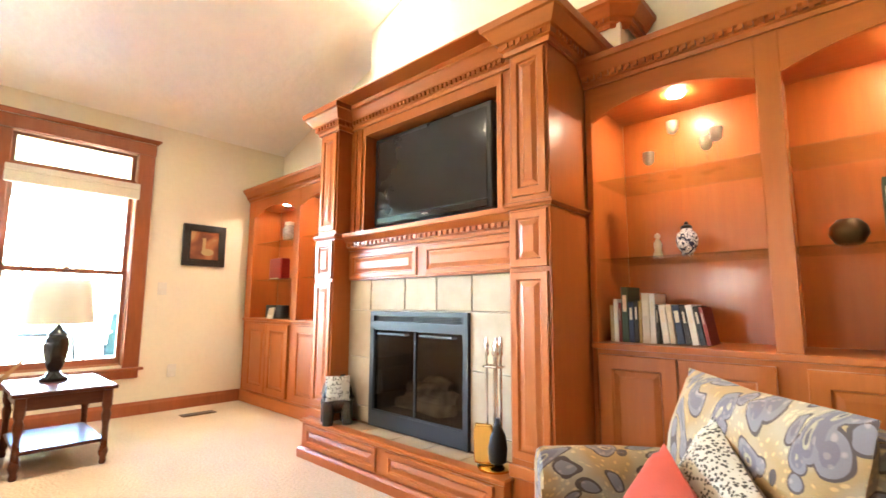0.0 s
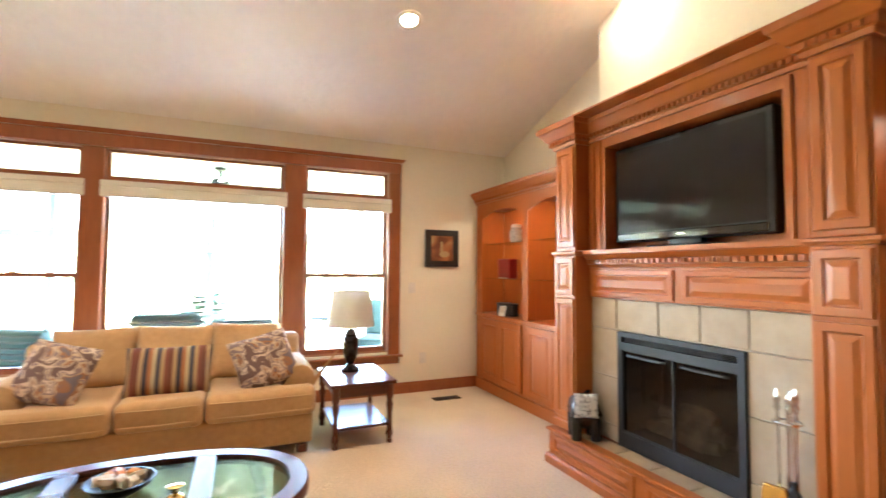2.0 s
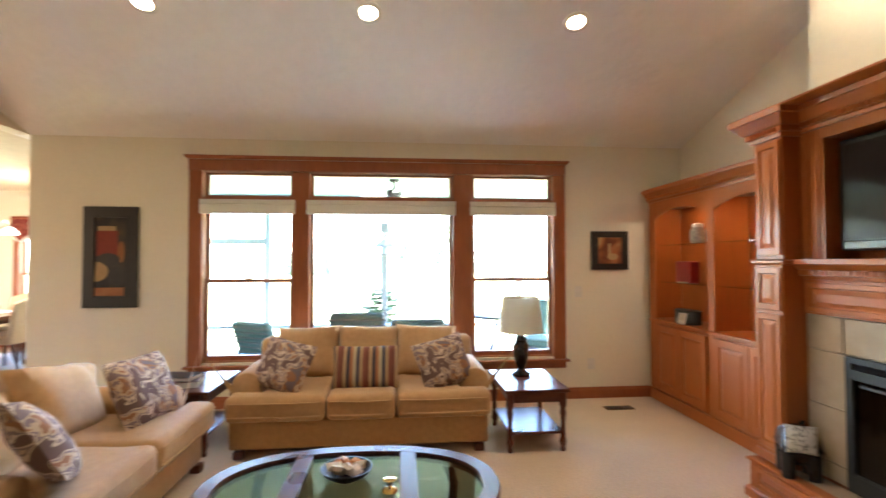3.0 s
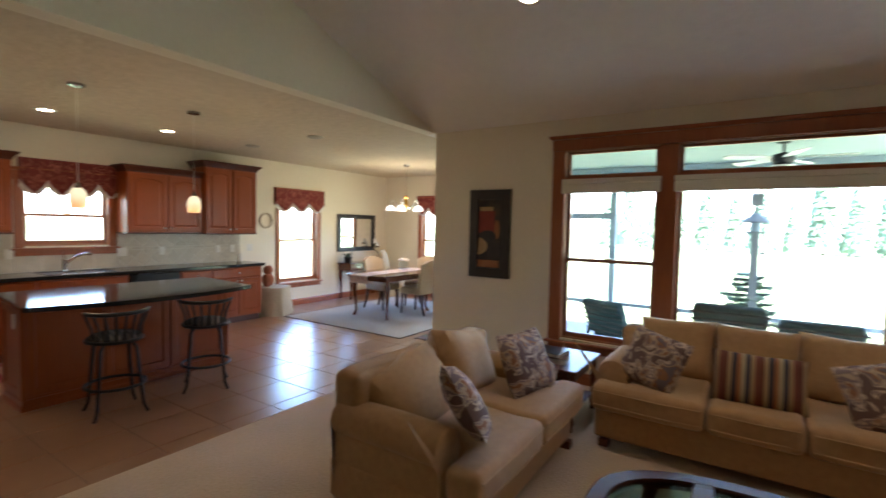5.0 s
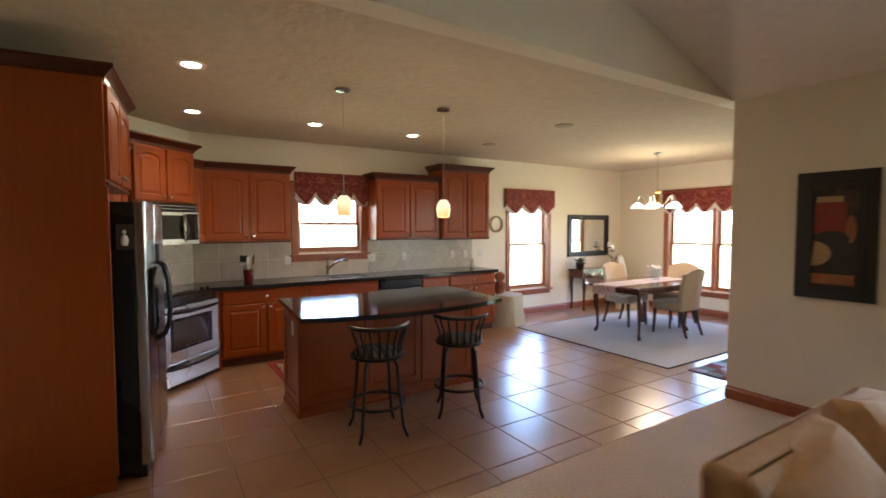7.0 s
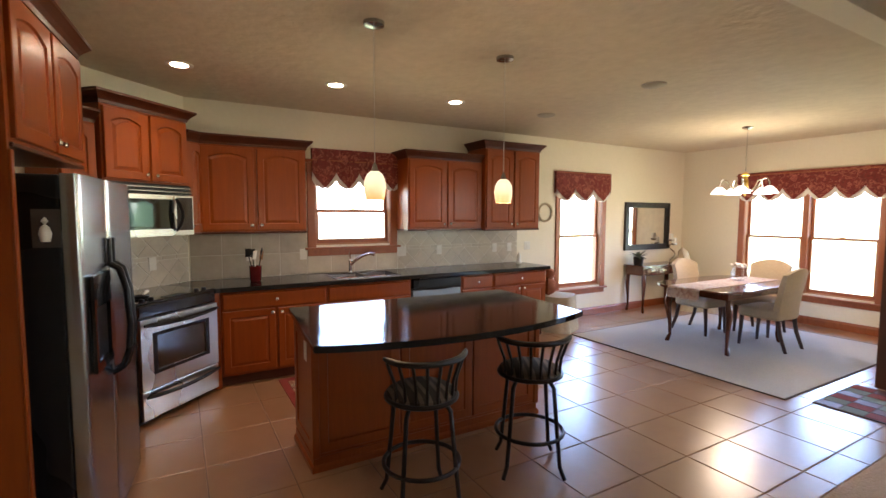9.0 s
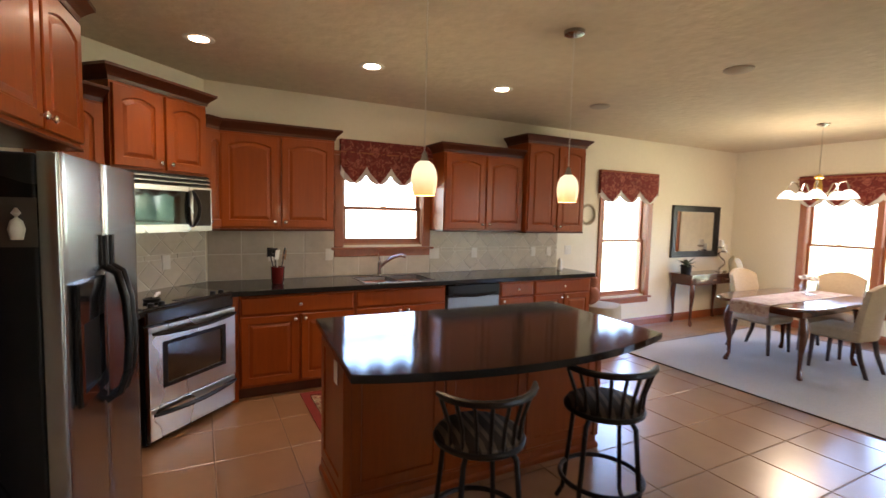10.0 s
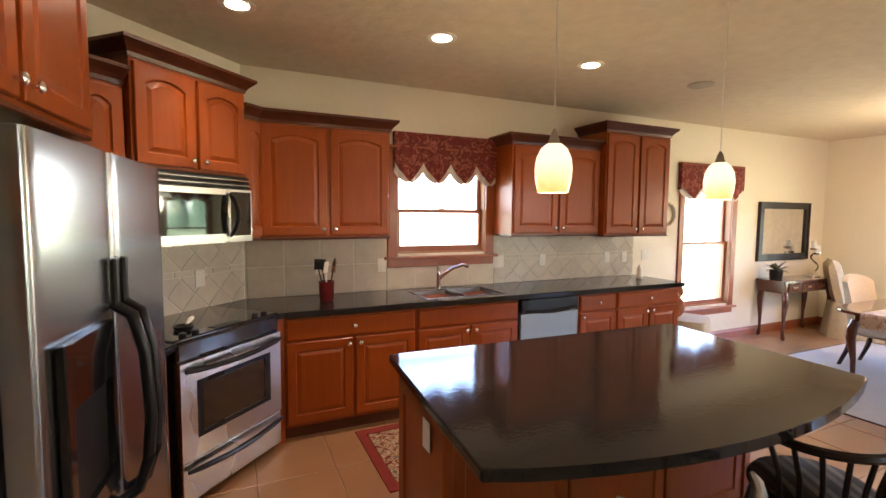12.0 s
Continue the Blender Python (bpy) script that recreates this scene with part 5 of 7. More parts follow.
SINKSTEEL = mat("satin_sink_steel", (0.22, 0.22, 0.22), 0.42, 0.9, wear=0.05)
sink = thing("kitchen_sink", pose(0, 0, 0), "double-bowl stainless sink set in the granite", "sink")
for a, b in ((-2.63, -2.295), (-2.275, -1.94)):
    bm = bm_new()
    o, i = [(a, -7.575), (b, -7.575), (b, -7.175), (a, -7.175)], 0.02
    top = [bm.verts.new((x, y, 0.905)) for x, y in o]
    low = [bm.verts.new((x + (i if x == a else -i), y + (i if y < -7.4 else -i), 0.74)) for x, y in o]
    bm.faces.new(low)
    for k in range(4):
        bm.faces.new((top[k], top[(k + 1) % 4], low[(k + 1) % 4], low[k]))
    part("bowl", bm, SINKSTEEL, sink)
part("rim", joined(box(-2.645, -1.925, -7.585, -7.574, 0.9105, 0.914), box(-2.645, -1.925, -7.176, -7.165, 0.9105, 0.914), box(-2.646, -2.63, -7.574, -7.176, 0.9105, 0.914),
                   box(-1.94, -1.924, -7.574, -7.176, 0.9105, 0.914), box(-2.296, -2.274, -7.574, -7.176, 0.9, 0.9135)), STEEL, sink)
tap = thing("faucet", pose(-2.23, -7.625, 0.9105), "brushed nickel single-lever kitchen faucet", "faucet")
part("base", lathe([(0.028, 0), (0.026, 0.015), (0.02, 0.02), (0.019, 0.12), (0.022, 0.13), (0.018, 0.15)], n=16), CHROME, tap, "", True)
part("spout", tube([(0, 0.0, 0.08), (-0.05, 0.025, 0.135), (-0.12, 0.055, 0.185), (-0.20, 0.085, 0.215), (-0.25, 0.10, 0.20)], [0.017, 0.016, 0.015, 0.017, 0.019], 10), CHROME, tap, "", True)
part("lever", tube([(0, 0, 0.145), (0.0, -0.015, 0.19), (0.0, -0.03, 0.23)], [0.012, 0.009, 0.006], 8), CHROME, tap, "", True)

wall_cabinet(sink_side(-0.74, -7.385), 0.955, 1.395, 2.215, 0.325, 2, "cherry wall cabinet with arched doors beside the sink window", ends=(False, True))
wall_cabinet(sink_side(-2.835, -7.385), 1.01, 1.395, 2.215, 0.325, 2, "cherry wall cabinet with arched doors near the sink window", ends=(True, False))
wall_cabinet(sink_side(-3.85, -7.315), 0.86, 1.385, 2.39, 0.395, 2, "taller cherry wall cabinet with arched doors at the end")

RANGESTEEL = mat("bright_range_steel", (0.60, 0.60, 0.59), 0.27, 1.0, second=(0.54, 0.54, 0.53), scale=40, stretch=(20, 0.3, 0.3), wear=0.03)
D = pose(-0.128, -7.204, 0, 0, 0, -135)
rg = thing("range", D, "stainless slide-in range with black glass cooktop", "range")
part("body", box(-0.378, 0.378, -0.575, -0.02, 0.02, 0.885), BLACK, rg)
part("cooktop", box(-0.382, 0.382, -0.585, -0.015, 0.886, 0.918, 0.006), BLACKGLASS, rg)
part("control_panel", joined(prism([(-0.38, -0.60), (0.38, -0.60), (0.38, -0.53), (-0.38, -0.53)], 0.80, 0.905, 0.015)), BLACKGLASS, rg)
for x in (-0.30, -0.22, 0.22, 0.30):
    part("knob", moved(lathe([(0.02, 0), (0.018, 0.02), (0.006, 0.022)], n=14), pose(x, -0.55, 0.918, 8, 0, 0)), BLACK, rg, "", True)
part("display", box(-0.09, 0.09, -0.575, -0.50, 0.9185, 0.9205), BLACK, rg)
dr = part("oven_door", wall_mesh("y", -0.615, -0.577, -0.375, 0.375, 0.27, 0.795, [(-0.24, 0.24, 0.40, 0.66)]), RANGESTEEL, rg)
part("oven_window", box(-0.24, 0.24, -0.607, -0.60, 0.40, 0.66), mat("oven_glass", (0.030, 0.018, 0.012), 0.08, coat=0.5), dr, "dark oven window")
part("window_trim", wall_mesh("y", -0.618, -0.6155, -0.275, 0.275, 0.375, 0.685, [(-0.24, 0.24, 0.40, 0.66)]), BLACK, dr)
part("drawer", box(-0.375, 0.375, -0.612, -0.577, 0.045, 0.262, 0.006), RANGESTEEL, rg)
for z in (0.755, 0.225):
    part("handle", tube([(-0.36 + 0.72 * k / 12, -0.635 - 0.03 * math.sin(math.pi * k / 12), z - 0.012 * math.sin(math.pi * k / 12)) for k in range(13)], [0.010] + [0.016] * 11 + [0.010], 8), BLACK, rg, "curved black handle", True)
sp = thing("spoon_rest", D @ pose(-0.18, -0.42, 0.919, 0, 0, 30), "wooden-handled pan lid resting on the cooktop", "utensil")
part("dish", lathe([(0.05, 0), (0.055, 0.02), (0.05, 0.022), (0.01, 0.006)], n=16), BLACK, sp, "", True)
part("handle", tube([(0.04, 0, 0.02), (0.10, 0.0, 0.035), (0.16, 0.01, 0.03)], [0.008, 0.014, 0.012], 8), WHITE, sp, "pale handle", True)

mw = thing("microwave", D, "stainless over-the-range microwave with black handle", "microwave")
part("body", box(-0.378, 0.378, -0.36, -0.01, 1.385, 1.80), BLACK, mw)
part("door", wall_mesh("y", -0.40, -0.361, -0.378, 0.378, 1.385, 1.715, [(-0.335, 0.17, 1.44, 1.68)]), RANGESTEEL, mw)
part("window", box(-0.335, 0.17, -0.392, -0.386, 1.44, 1.68), mat("tinted_door_glass", (0.075, 0.09, 0.085), 0.04, 0.9), mw, "mirror-like dark window")
part("control_panel", box(0.20, 0.365, -0.4035, -0.4005, 1.425, 1.70), BLACKGLASS, mw)
part("handle", tube([(0.185 + 0.02 * math.sin(math.pi * k / 10), -0.41 - 0.045 * math.sin(math.pi * k / 10), 1.42 + 0.27 * k / 10) for k in range(11)], [0.008] + [0.015] * 9 + [0.008], 8), BLACK, mw, "", True)
for k in range(5):
    part("vent_slat", box(-0.37, 0.37, -0.398 + 0.002 * k, -0.362, 1.722 + 0.0155 * k, 1.733 + 0.0155 * k, 0.002), STEEL if k % 2 else BLACK, mw)
wall_cabinet(D @ pose(-0.385, -0.345, 0), 0.77, 1.805, 2.36, 0.335, 2, "cherry cabinet with arched doors above the microwave")
wall_cabinet(D @ pose(0.39, -0.305, 0), 0.24, 1.395, 2.215, 0.20, 1, "narrow cherry wall cabinet in the corner", ends=(False, False))
wall_cabinet(D @ pose(-0.66, -0.305, 0), 0.27, 1.395, 2.215, 0.29, 1, "narrow cherry wall cabinet beside the microwave", ends=(False, False))
tp = thing("fridge_enclosure", pose(-0.025, -4.89, 0, 0, 0, -94.5), "tall cherry refrigerator enclosure panel with crown", "cabinet")
part("side_panel", box(-0.025, 0.0, 0.0, 0.79, 0.08, 2.42), KCHERRY, tp)
part("base_strip", box(-0.028, 0.0, -0.003, 0.79, 0.0, 0.079), KCHERRY, tp)
part("edge_strip", box(-0.03, -0.001, -0.012, -0.0005, 0.08, 1.80, 0.003), KCHERRY, tp)
fc = wall_cabinet(pose(-0.025, -4.892, 0, 0, 0, -94.5), 0.97, 1.83, 2.42, 0.74, 2, "deep cherry cabinet with arched doors above the refrigerator", ends=(True, True))

fr = thing("refrigerator", pose(-0.262, -5.385, 0, 0, 0, -97), "stainless side-by-side refrigerator with black sides", "refrigerator")
part("body", box(-0.445, 0.445, 0.06, 0.72, 0.03, 1.72, 0.01), BLACK, fr)
part("kick_grille", box(-0.44, 0.44, 0.03, 0.1, 0.0, 0.075), BLACK, fr)


def fridge_door(x0, x1):
    bm = bm_new()
    cols = []
    w = x1 - x0
    inset = [0.0, 0.002, 0.006, 0.012]
    for d in inset + [w * k / 8 for k in range(1, 8)] + [w - q for q in reversed(inset)]:
        x = x0 + d
        e = min(d, w - d)
        y = -0.003 * math.sin(math.pi * d / w) + (0.010 * (1 - e / 0.012) ** 2 if e < 0.012 else 0)
        cols.append([bm.verts.new((x, y, z)) for z in (0.08, 0.10, 1.70, 1.725)] + [bm.verts.new((x, 0.055, z)) for z in (1.725, 0.08)])
    for a, b in zip(cols, cols[1:]):
        for j in range(6):
            bm.faces.new((a[j], b[j], b[(j + 1) % 6], a[(j + 1) % 6]))
    bm.faces.new(cols[0])
    bm.faces.new(cols[-1][::-1])
    return bm


dl = part("freezer_door", fridge_door(-0.445, -0.045), STEEL, fr, "", True)
drr = part("fridge_door", fridge_door(-0.037, 0.445), STEEL, fr, "", True)
for x, dd in ((-0.075, dl), (-0.008, drr)):
    part("handle", tube([(x, -0.005, 0.79), (x, -0.05, 0.82), (x, -0.075, 0.90), (x, -0.085, 1.02), (x, -0.075, 1.2), (x, -0.05, 1.30), (x, -0.005, 1.33)], 0.015, 10), BLACK, dd, "long curved black handle", True)
    part("handle_cap", box(x - 0.014, x + 0.014, -0.022, -0.006, 1.32, 1.45, 0.005), BLACK, dd)
part("dispenser", wall_mesh("y", -0.024, -0.006, -0.385, -0.125, 0.88, 1.30, [(-0.36, -0.15, 0.92, 1.16)]), BLACKGLASS, dl, "black water and ice dispenser")
part("dispenser_recess", box(-0.36, -0.15, -0.009, -0.0065, 0.92, 1.16), BLACK, dl)
cl = thing("key_holder", pose(-0.0, -5.0325, 1.38, 0, 0, 180), "small grey memo clip with white figure on the refrigerator", "clip")
part("card", box(0.0, 0.115, -0.006, 0.0, 0.0, 0.19), mat("brown_card", (0.075, 0.06, 0.05), 0.7), cl)
part("figure", moved(joined(lathe([(0.02, 0), (0.028, 0.04), (0.02, 0.07), (0.004, 0.085)], n=10), lathe([(0.003, 0.085), (0.016, 0.1), (0.004, 0.12)], n=10)), pose(0.055, -0.012, 0.03)), WHITE, cl, "", True)
cl.matrix_basis = fr.matrix_basis @ pose(-0.4465, 0.15, 1.43, 0, 0, -90) @ Matrix.Scale(0.8, 4)

# island
isl = thing("kitchen_island", pose(0, 0, 0), "cherry kitchen island with overhanging black granite top", "kitchen island")
part("body", box(-2.96, -1.23, -5.80, -5.33, 0.09, 0.868), KCHERRY, isl)
part("plinth", box(-2.97, -1.22, -5.81, -5.32, 0.0, 0.089, 0.004), KCHERRY, isl)
part("base_moulding", sweep([(-2.97, -5.81), (-2.97, -5.32), (-1.22, -5.32), (-1.22, -5.81)][::-1], [(0, 0.001), (0.012, 0.001), (0.012, 0.03), (0.004, 0.042), (0, 0.044)]), KCHERRY, isl)
for a, b in ((-2.94, -2.37), (-2.36, -1.80), (-1.79, -1.25)):
    part("back_panel", moved(panel_door(-b, -a, 0.11, 0.85, 0.014, 0.06, 0, False), pose(0, -5.33, 0, 0, 0, 180)), KCHERRY, isl)
    part("door", moved(panel_door(a, b, 0.11, 0.85, 0.018, 0.06), pose(0, -5.80, 0)), KCHERRY, isl)
part("end_panel", moved(panel_door(0.0, 0.45, 0.11, 0.85, 0.014, 0.06, 0, False), pose(-1.23, -5.79, 0, 0, 0, 90)), KCHERRY, isl)
for x in (-2.955, -1.235):
    part("post", box(x - 0.022, x + 0.022, -5.352, -5.305, 0.09, 0.868, 0.004), KCHERRY, isl)
out = part("outlet", box(-1.216, -1.2135, -5.50, -5.43, 0.66, 0.78, 0.002), WHITE, isl, "ivory outlet plate")
edge = [(-3.01, -5.86), (-1.21, -5.92), (-1.12, -4.87)]
for k in range(1, 16):
    u = k / 16
    edge.append((-1.12 + (-2.95 + 1.12) * u, -4.87 + 0.03 * u + 0.17 * 4 * u * (1 - u)))
edge.append((-2.95, -4.84))
part("granite_top", prism(edge, 0.872, 0.91, 0.007), GRANITE, isl, "polished black granite top with curved front edge")

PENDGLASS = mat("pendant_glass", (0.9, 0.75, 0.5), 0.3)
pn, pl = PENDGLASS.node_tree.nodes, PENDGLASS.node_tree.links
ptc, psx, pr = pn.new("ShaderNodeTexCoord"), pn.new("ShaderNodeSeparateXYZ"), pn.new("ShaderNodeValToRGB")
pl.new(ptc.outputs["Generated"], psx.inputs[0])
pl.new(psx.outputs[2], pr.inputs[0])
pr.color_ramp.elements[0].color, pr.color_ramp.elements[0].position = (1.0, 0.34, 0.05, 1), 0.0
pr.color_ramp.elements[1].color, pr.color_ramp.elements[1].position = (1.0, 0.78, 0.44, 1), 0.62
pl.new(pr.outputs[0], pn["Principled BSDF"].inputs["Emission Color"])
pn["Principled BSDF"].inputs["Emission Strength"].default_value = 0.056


def pendant(x, y):
    p = thing("pendant_light", pose(x, y, CEIL), "small amber glass pendant light over the island", "pendant light", "pendant lights over the island")
    part("canopy", lathe([(0.062, 0), (0.06, -0.02), (0.03, -0.028), (0.005, -0.03)], n=20), STEEL, p, "", True)
    part("cord", tube([(0, 0, -0.03), (0, 0, -0.83)], 0.0025, 6), WHITE, p)
    part("cap", lathe([(0.004, -0.80), (0.012, -0.815), (0.02, -0.845), (0.026, -0.855)], n=14), STEEL, p, "", True)
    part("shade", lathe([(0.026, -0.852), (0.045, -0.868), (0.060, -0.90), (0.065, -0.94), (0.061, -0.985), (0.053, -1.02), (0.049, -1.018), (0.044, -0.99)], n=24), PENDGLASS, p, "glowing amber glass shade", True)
    b = new("pendant_bulb", bpy.data.lights.new("pendant_bulb", "POINT"))
    b.data.energy, b.data.color, b.data.shadow_soft_size = 0.5, (1.0, 0.68, 0.36), 0.05
    b.location = (x, y, CEIL - 1.13)
    return p


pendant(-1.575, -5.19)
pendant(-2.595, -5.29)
for x, y in ((-0.605, -6.63), (-1.77, -6.575), (-2.964, -6.575), (-0.50, -5.18)):
    can_light(pose(x, y, CEIL - 0.001), "recessed ceiling light over the kitchen", 0.35 if x > -0.55 else 1.25, 100)
for x, y, nm in ((-4.10, -5.2, "ceiling_speaker"), (-4.14, -6.57, "smoke_detector")):
    s = thing(nm, pose(x, y, CEIL), "round off-white " + nm.replace("_", " ") + " on the ceiling", nm.replace("_", " "))
    part("housing", lathe([(0.10, 0), (0.10, -0.008), (0.085, -0.016), (0.01, -0.018)], n=24), mat(nm + "_white", (0.48, 0.42, 0.32), 0.6), s, "", True)

# bar stools
STRIPESEAT = ramp_pattern(mat("striped_seat_cloth", (0.4, 0.3, 0.2), 0.85), [(0.0, (0.035, 0.026, 0.020)), (0.4, (0.13, 0.098, 0.068)), (0.6, (0.05, 0.036, 0.028)), (0.8, (0.15, 0.112, 0.080))], 9, "stripes")


def bar_stool(m):
    s = thing("bar_stool", m, "dark iron swivel bar stool with striped seat at the island", "bar stool", "bar stools at the island")
    part("seat", lathe([(0.02, 0.60), (0.17, 0.60), (0.188, 0.615), (0.186, 0.63), (0.15, 0.65), (0.01, 0.655)], n=32), STRIPESEAT, s, "round cushion in striped cloth", True)
    part("seat_ring", tube([(0.188 * math.cos(a), 0.188 * math.sin(a), 0.605) for a in [2 * math.pi * k / 32 for k in range(32)]], 0.014, 8, True), IRON, s, "", True)
    for k in range(4):
        a = math.pi / 4 + k * math.pi / 2
        c, q = math.cos(a), math.sin(a)
        part("leg", tube([(0.13 * c, 0.13 * q, 0.59), (0.17 * c, 0.17 * q, 0.54), (0.195 * c, 0.195 * q, 0.30), (0.22 * c, 0.22 * q, 0.08), (0.255 * c, 0.255 * q, 0.012)], 0.0125, 8), IRON, s, "", True)
    part("foot_ring", tube([(0.205 * math.cos(a), 0.205 * math.sin(a), 0.24) for a in [2 * math.pi * k / 32 for k in range(32)]], 0.012, 8, True), IRON, s, "", True)
    top = [(0.25 * math.sin(radians(b)), 0.04 - 0.255 * math.cos(radians(b)), 0.832 + 0.014 * (abs(b) / 63) ** 4) for b in range(-63, 64, 9)]
    part("top_rail", tube(top, [0.010] + [0.017] * (len(top) - 2) + [0.010], 8), IRON, s, "", True)
    for b in range(-60, 61, 17):
        x, y = math.sin(radians(b)), -math.cos(radians(b))
        part("spindle", tube([(0.185 * x, 0.02 + 0.2 * y, 0.61), (0.195 * x, 0.025 + 0.215 * y, 0.71), (0.243 * x, 0.04 + 0.252 * y, 0.826)], 0.009, 6), IRON, s, "", True)
    return s


bs = bar_stool(pose(-1.66, -4.75, 0, 0, 0, 171))
copy_thing(bs, pose(-2.41, -4.75, 0, 0, 0, 150))

# valances
BURGUNDY = ramp_pattern(mat("burgundy_print_cloth", (0.2, 0.03, 0.03), 0.85, bump=0.2, bump_scale=150), [(0.0, (0.05, 0.010, 0.010)), (0.40, (0.19, 0.026, 0.020)), (0.50, (0.13, 0.018, 0.015)), (0.60, (0.36, 0.12, 0.08)), (0.66, (0.17, 0.024, 0.02))], 16, distort=1.2, steps="LINEAR")
LACE = mat("white_lace", (0.80, 0.76, 0.72), 0.9, bump=0.3, bump_scale=120)


def valance(m, w, h, points, label, ruched=1.0):
    v = thing("valance", m, label, "valance")
    for name, mm, extra, y0 in (("cloth", BURGUNDY, 0.0, 0.0), ("lace_lining", LACE, 0.055, 0.018)):
        bm = bm_new()
        nx, nz = points * 14, 8
        grid = []
        for i in range(nx + 1):
            u = i / nx
            ph = (u * points) % 1.0
            drop = h * (0.60 + 0.40 * (1 - abs(2 * ph - 1)) ** 0.8) + 1.6 * extra * (abs(2 * ph - 1)) ** 0.5
            wav = 0.5 - 0.5 * math.cos(2 * math.pi * ph)
            col = []
            for j in range(nz + 1):
                s = j / nz
                y = -0.055 + y0 - 0.022 * wav * s - 0.007 * math.sin(u * w * 95 + 1.5 * math.sin(u * 31)) * (0.35 + 0.65 * s)
                col.append(bm.verts.new(((u - 0.5) * w, y, -drop * s)))
            grid.append(col)
        for a, b in zip(grid, grid[1:]):
            for j in range(nz):
                bm.faces.new((a[j], b[j], b[j + 1], a[j + 1]))
        if extra == 0.0:
            for xs in (-1, 1):
                c = [bm.verts.new((xs * w / 2, y, z)) for y, z in ((-0.004, 0), (-0.055, 0), (-0.055, -h * 0.72), (-0.004, -h * 0.75))]
                bm.faces.new(c)
        part(name, bm, mm, v, "", True)
    part("rod_board", box(-w / 2, w / 2, -0.054, -0.003, -0.012, 0.004), BURGUNDY, v)
    return v


valance(pose(-2.36, SINK_Y - 0.0, 2.27, 0, 0, 180), 1.06, 0.42, 4, "burgundy print valance with scalloped points over the sink window")
valance(pose(-5.92, SINK_Y, 2.20, 0, 0, 180), 1.14, 0.42, 3, "burgundy print valance over the tall dining window")
valance(pose(FAR_X, -5.80, 2.22, 0, 0, TO_EAST), 1.92, 0.42, 6, "long burgundy print valance over the paired dining windows")

# counter clutter
cr = thing("utensil_crock", pose(-1.20, -7.40, 0.9105), "dark red crock with wooden and black cooking utensils", "crock")
part("crock", lathe([(0.045, 0), (0.052, 0.01), (0.058, 0.13), (0.06, 0.15), (0.053, 0.15), (0.048, 0.05)], n=20), mat("red_glaze", (0.12, 0.012, 0.012), 0.2, coat=0.4), cr, "", True)
for k, (a, L, mm) in enumerate(((0.2, 0.30, BLACK), (1.4, 0.28, WHITE), (2.5, 0.31, BLACK), (3.6, 0.27, INLET), (5.0, 0.29, BLACK), (5.7, 0.26, WHITE))):
    dx, dy = 0.05 * math.cos(a), 0.04 * math.sin(a)
    part("utensil", joined(tube([(dx * 0.4, dy * 0.4, 0.06), (dx * 1.2, dy * 1.2, L - 0.06)], 0.005, 6), moved(cushion(0.05, 0.085, 0.018, 0.5, 6), pose(dx * 1.35, dy * 1.35, L - 0.02, 80, 0, 40 * k))), mm, cr, "", True)
for x, z, w in ((-1.73, 1.13, 0.075), (-2.90, 1.12, 0.12), (-3.42, 1.12, 0.075), (-4.28, 1.12, 0.075), (-4.53, 1.12, 0.075), (-4.86, 1.13, 0.11)):
    o = thing("outlet", pose(x, SINK_Y + (0.011 if x > -4.67 else 0.0), z, 0, 0, 180), "ivory switch or outlet plate on the backsplash", "outlet", "outlet plates")
    part("plate", box(-w / 2, w / 2, -0.006, -0.0005, -0.058, 0.058, 0.002), WHITE, o)
    part("socket", box(-0.016, 0.016, -0.009, -0.006, -0.035, 0.035, 0.001), WHITE, o)
o = thing("outlet", D @ pose(0.30, -0.014, 1.12), "ivory outlet plate on the diagonal backsplash", "outlet", "outlet plates")
part("plate", box(-0.038, 0.038, -0.006, -0.0005, -0.058, 0.058, 0.002), WHITE, o)
nap = thing("napkin_holder", pose(-4.50, -7.45, 0.9105, 0, 0, 20), "small pale ceramic ornament on the counter end", "ornament")
part("dish", lathe([(0.03, 0), (0.04, 0.02), (0.025, 0.06), (0.03, 0.10), (0.004, 0.15)], n=14), WHITE, nap, "", True)
clk = thing("wall_wreath", pose(-5.17, SINK_Y, 1.60, 0, 0, 180), "pale round twig wreath hung on the wall", "wreath")
TWIG = mat("pale_twigs", (0.58, 0.50, 0.36), 0.9, second=(0.40, 0.33, 0.22), scale=60, bump=0.6, bump_scale=120)
for k in range(3):
    part("twig_ring", tube([((0.125 + 0.012 * math.cos(5 * a + 2.1 * k)) * math.cos(a), -0.018 - 0.010 * math.sin(5 * a + 2.1 * k), (0.125 + 0.012 * math.cos(5 * a + 2.1 * k)) * math.sin(a)) for a in [2 * math.pi * q / 40 for q in range(40)]], 0.008, 6, True), TWIG, clk, "", True)
KRUG = ramp_pattern(mat("persian_runner", (0.3, 0.1, 0.06), 0.95, bump=0.4, bump_scale=200), [(0.0, (0.15, 0.02, 0.015)), (0.42, (0.46, 0.34, 0.20)), (0.50, (0.20, 0.03, 0.02)), (0.56, (0.50, 0.40, 0.26)), (0.64, (0.10, 0.09, 0.08))], 22, distort=1.0)
rn = thing("runner_rug", pose(-1.95, -6.66, 0), "red bordered patterned runner rug before the sink", "rug")
part("field", box(-0.55, 0.55, -0.32, 0.32, 0.0, 0.008), KRUG, rn)
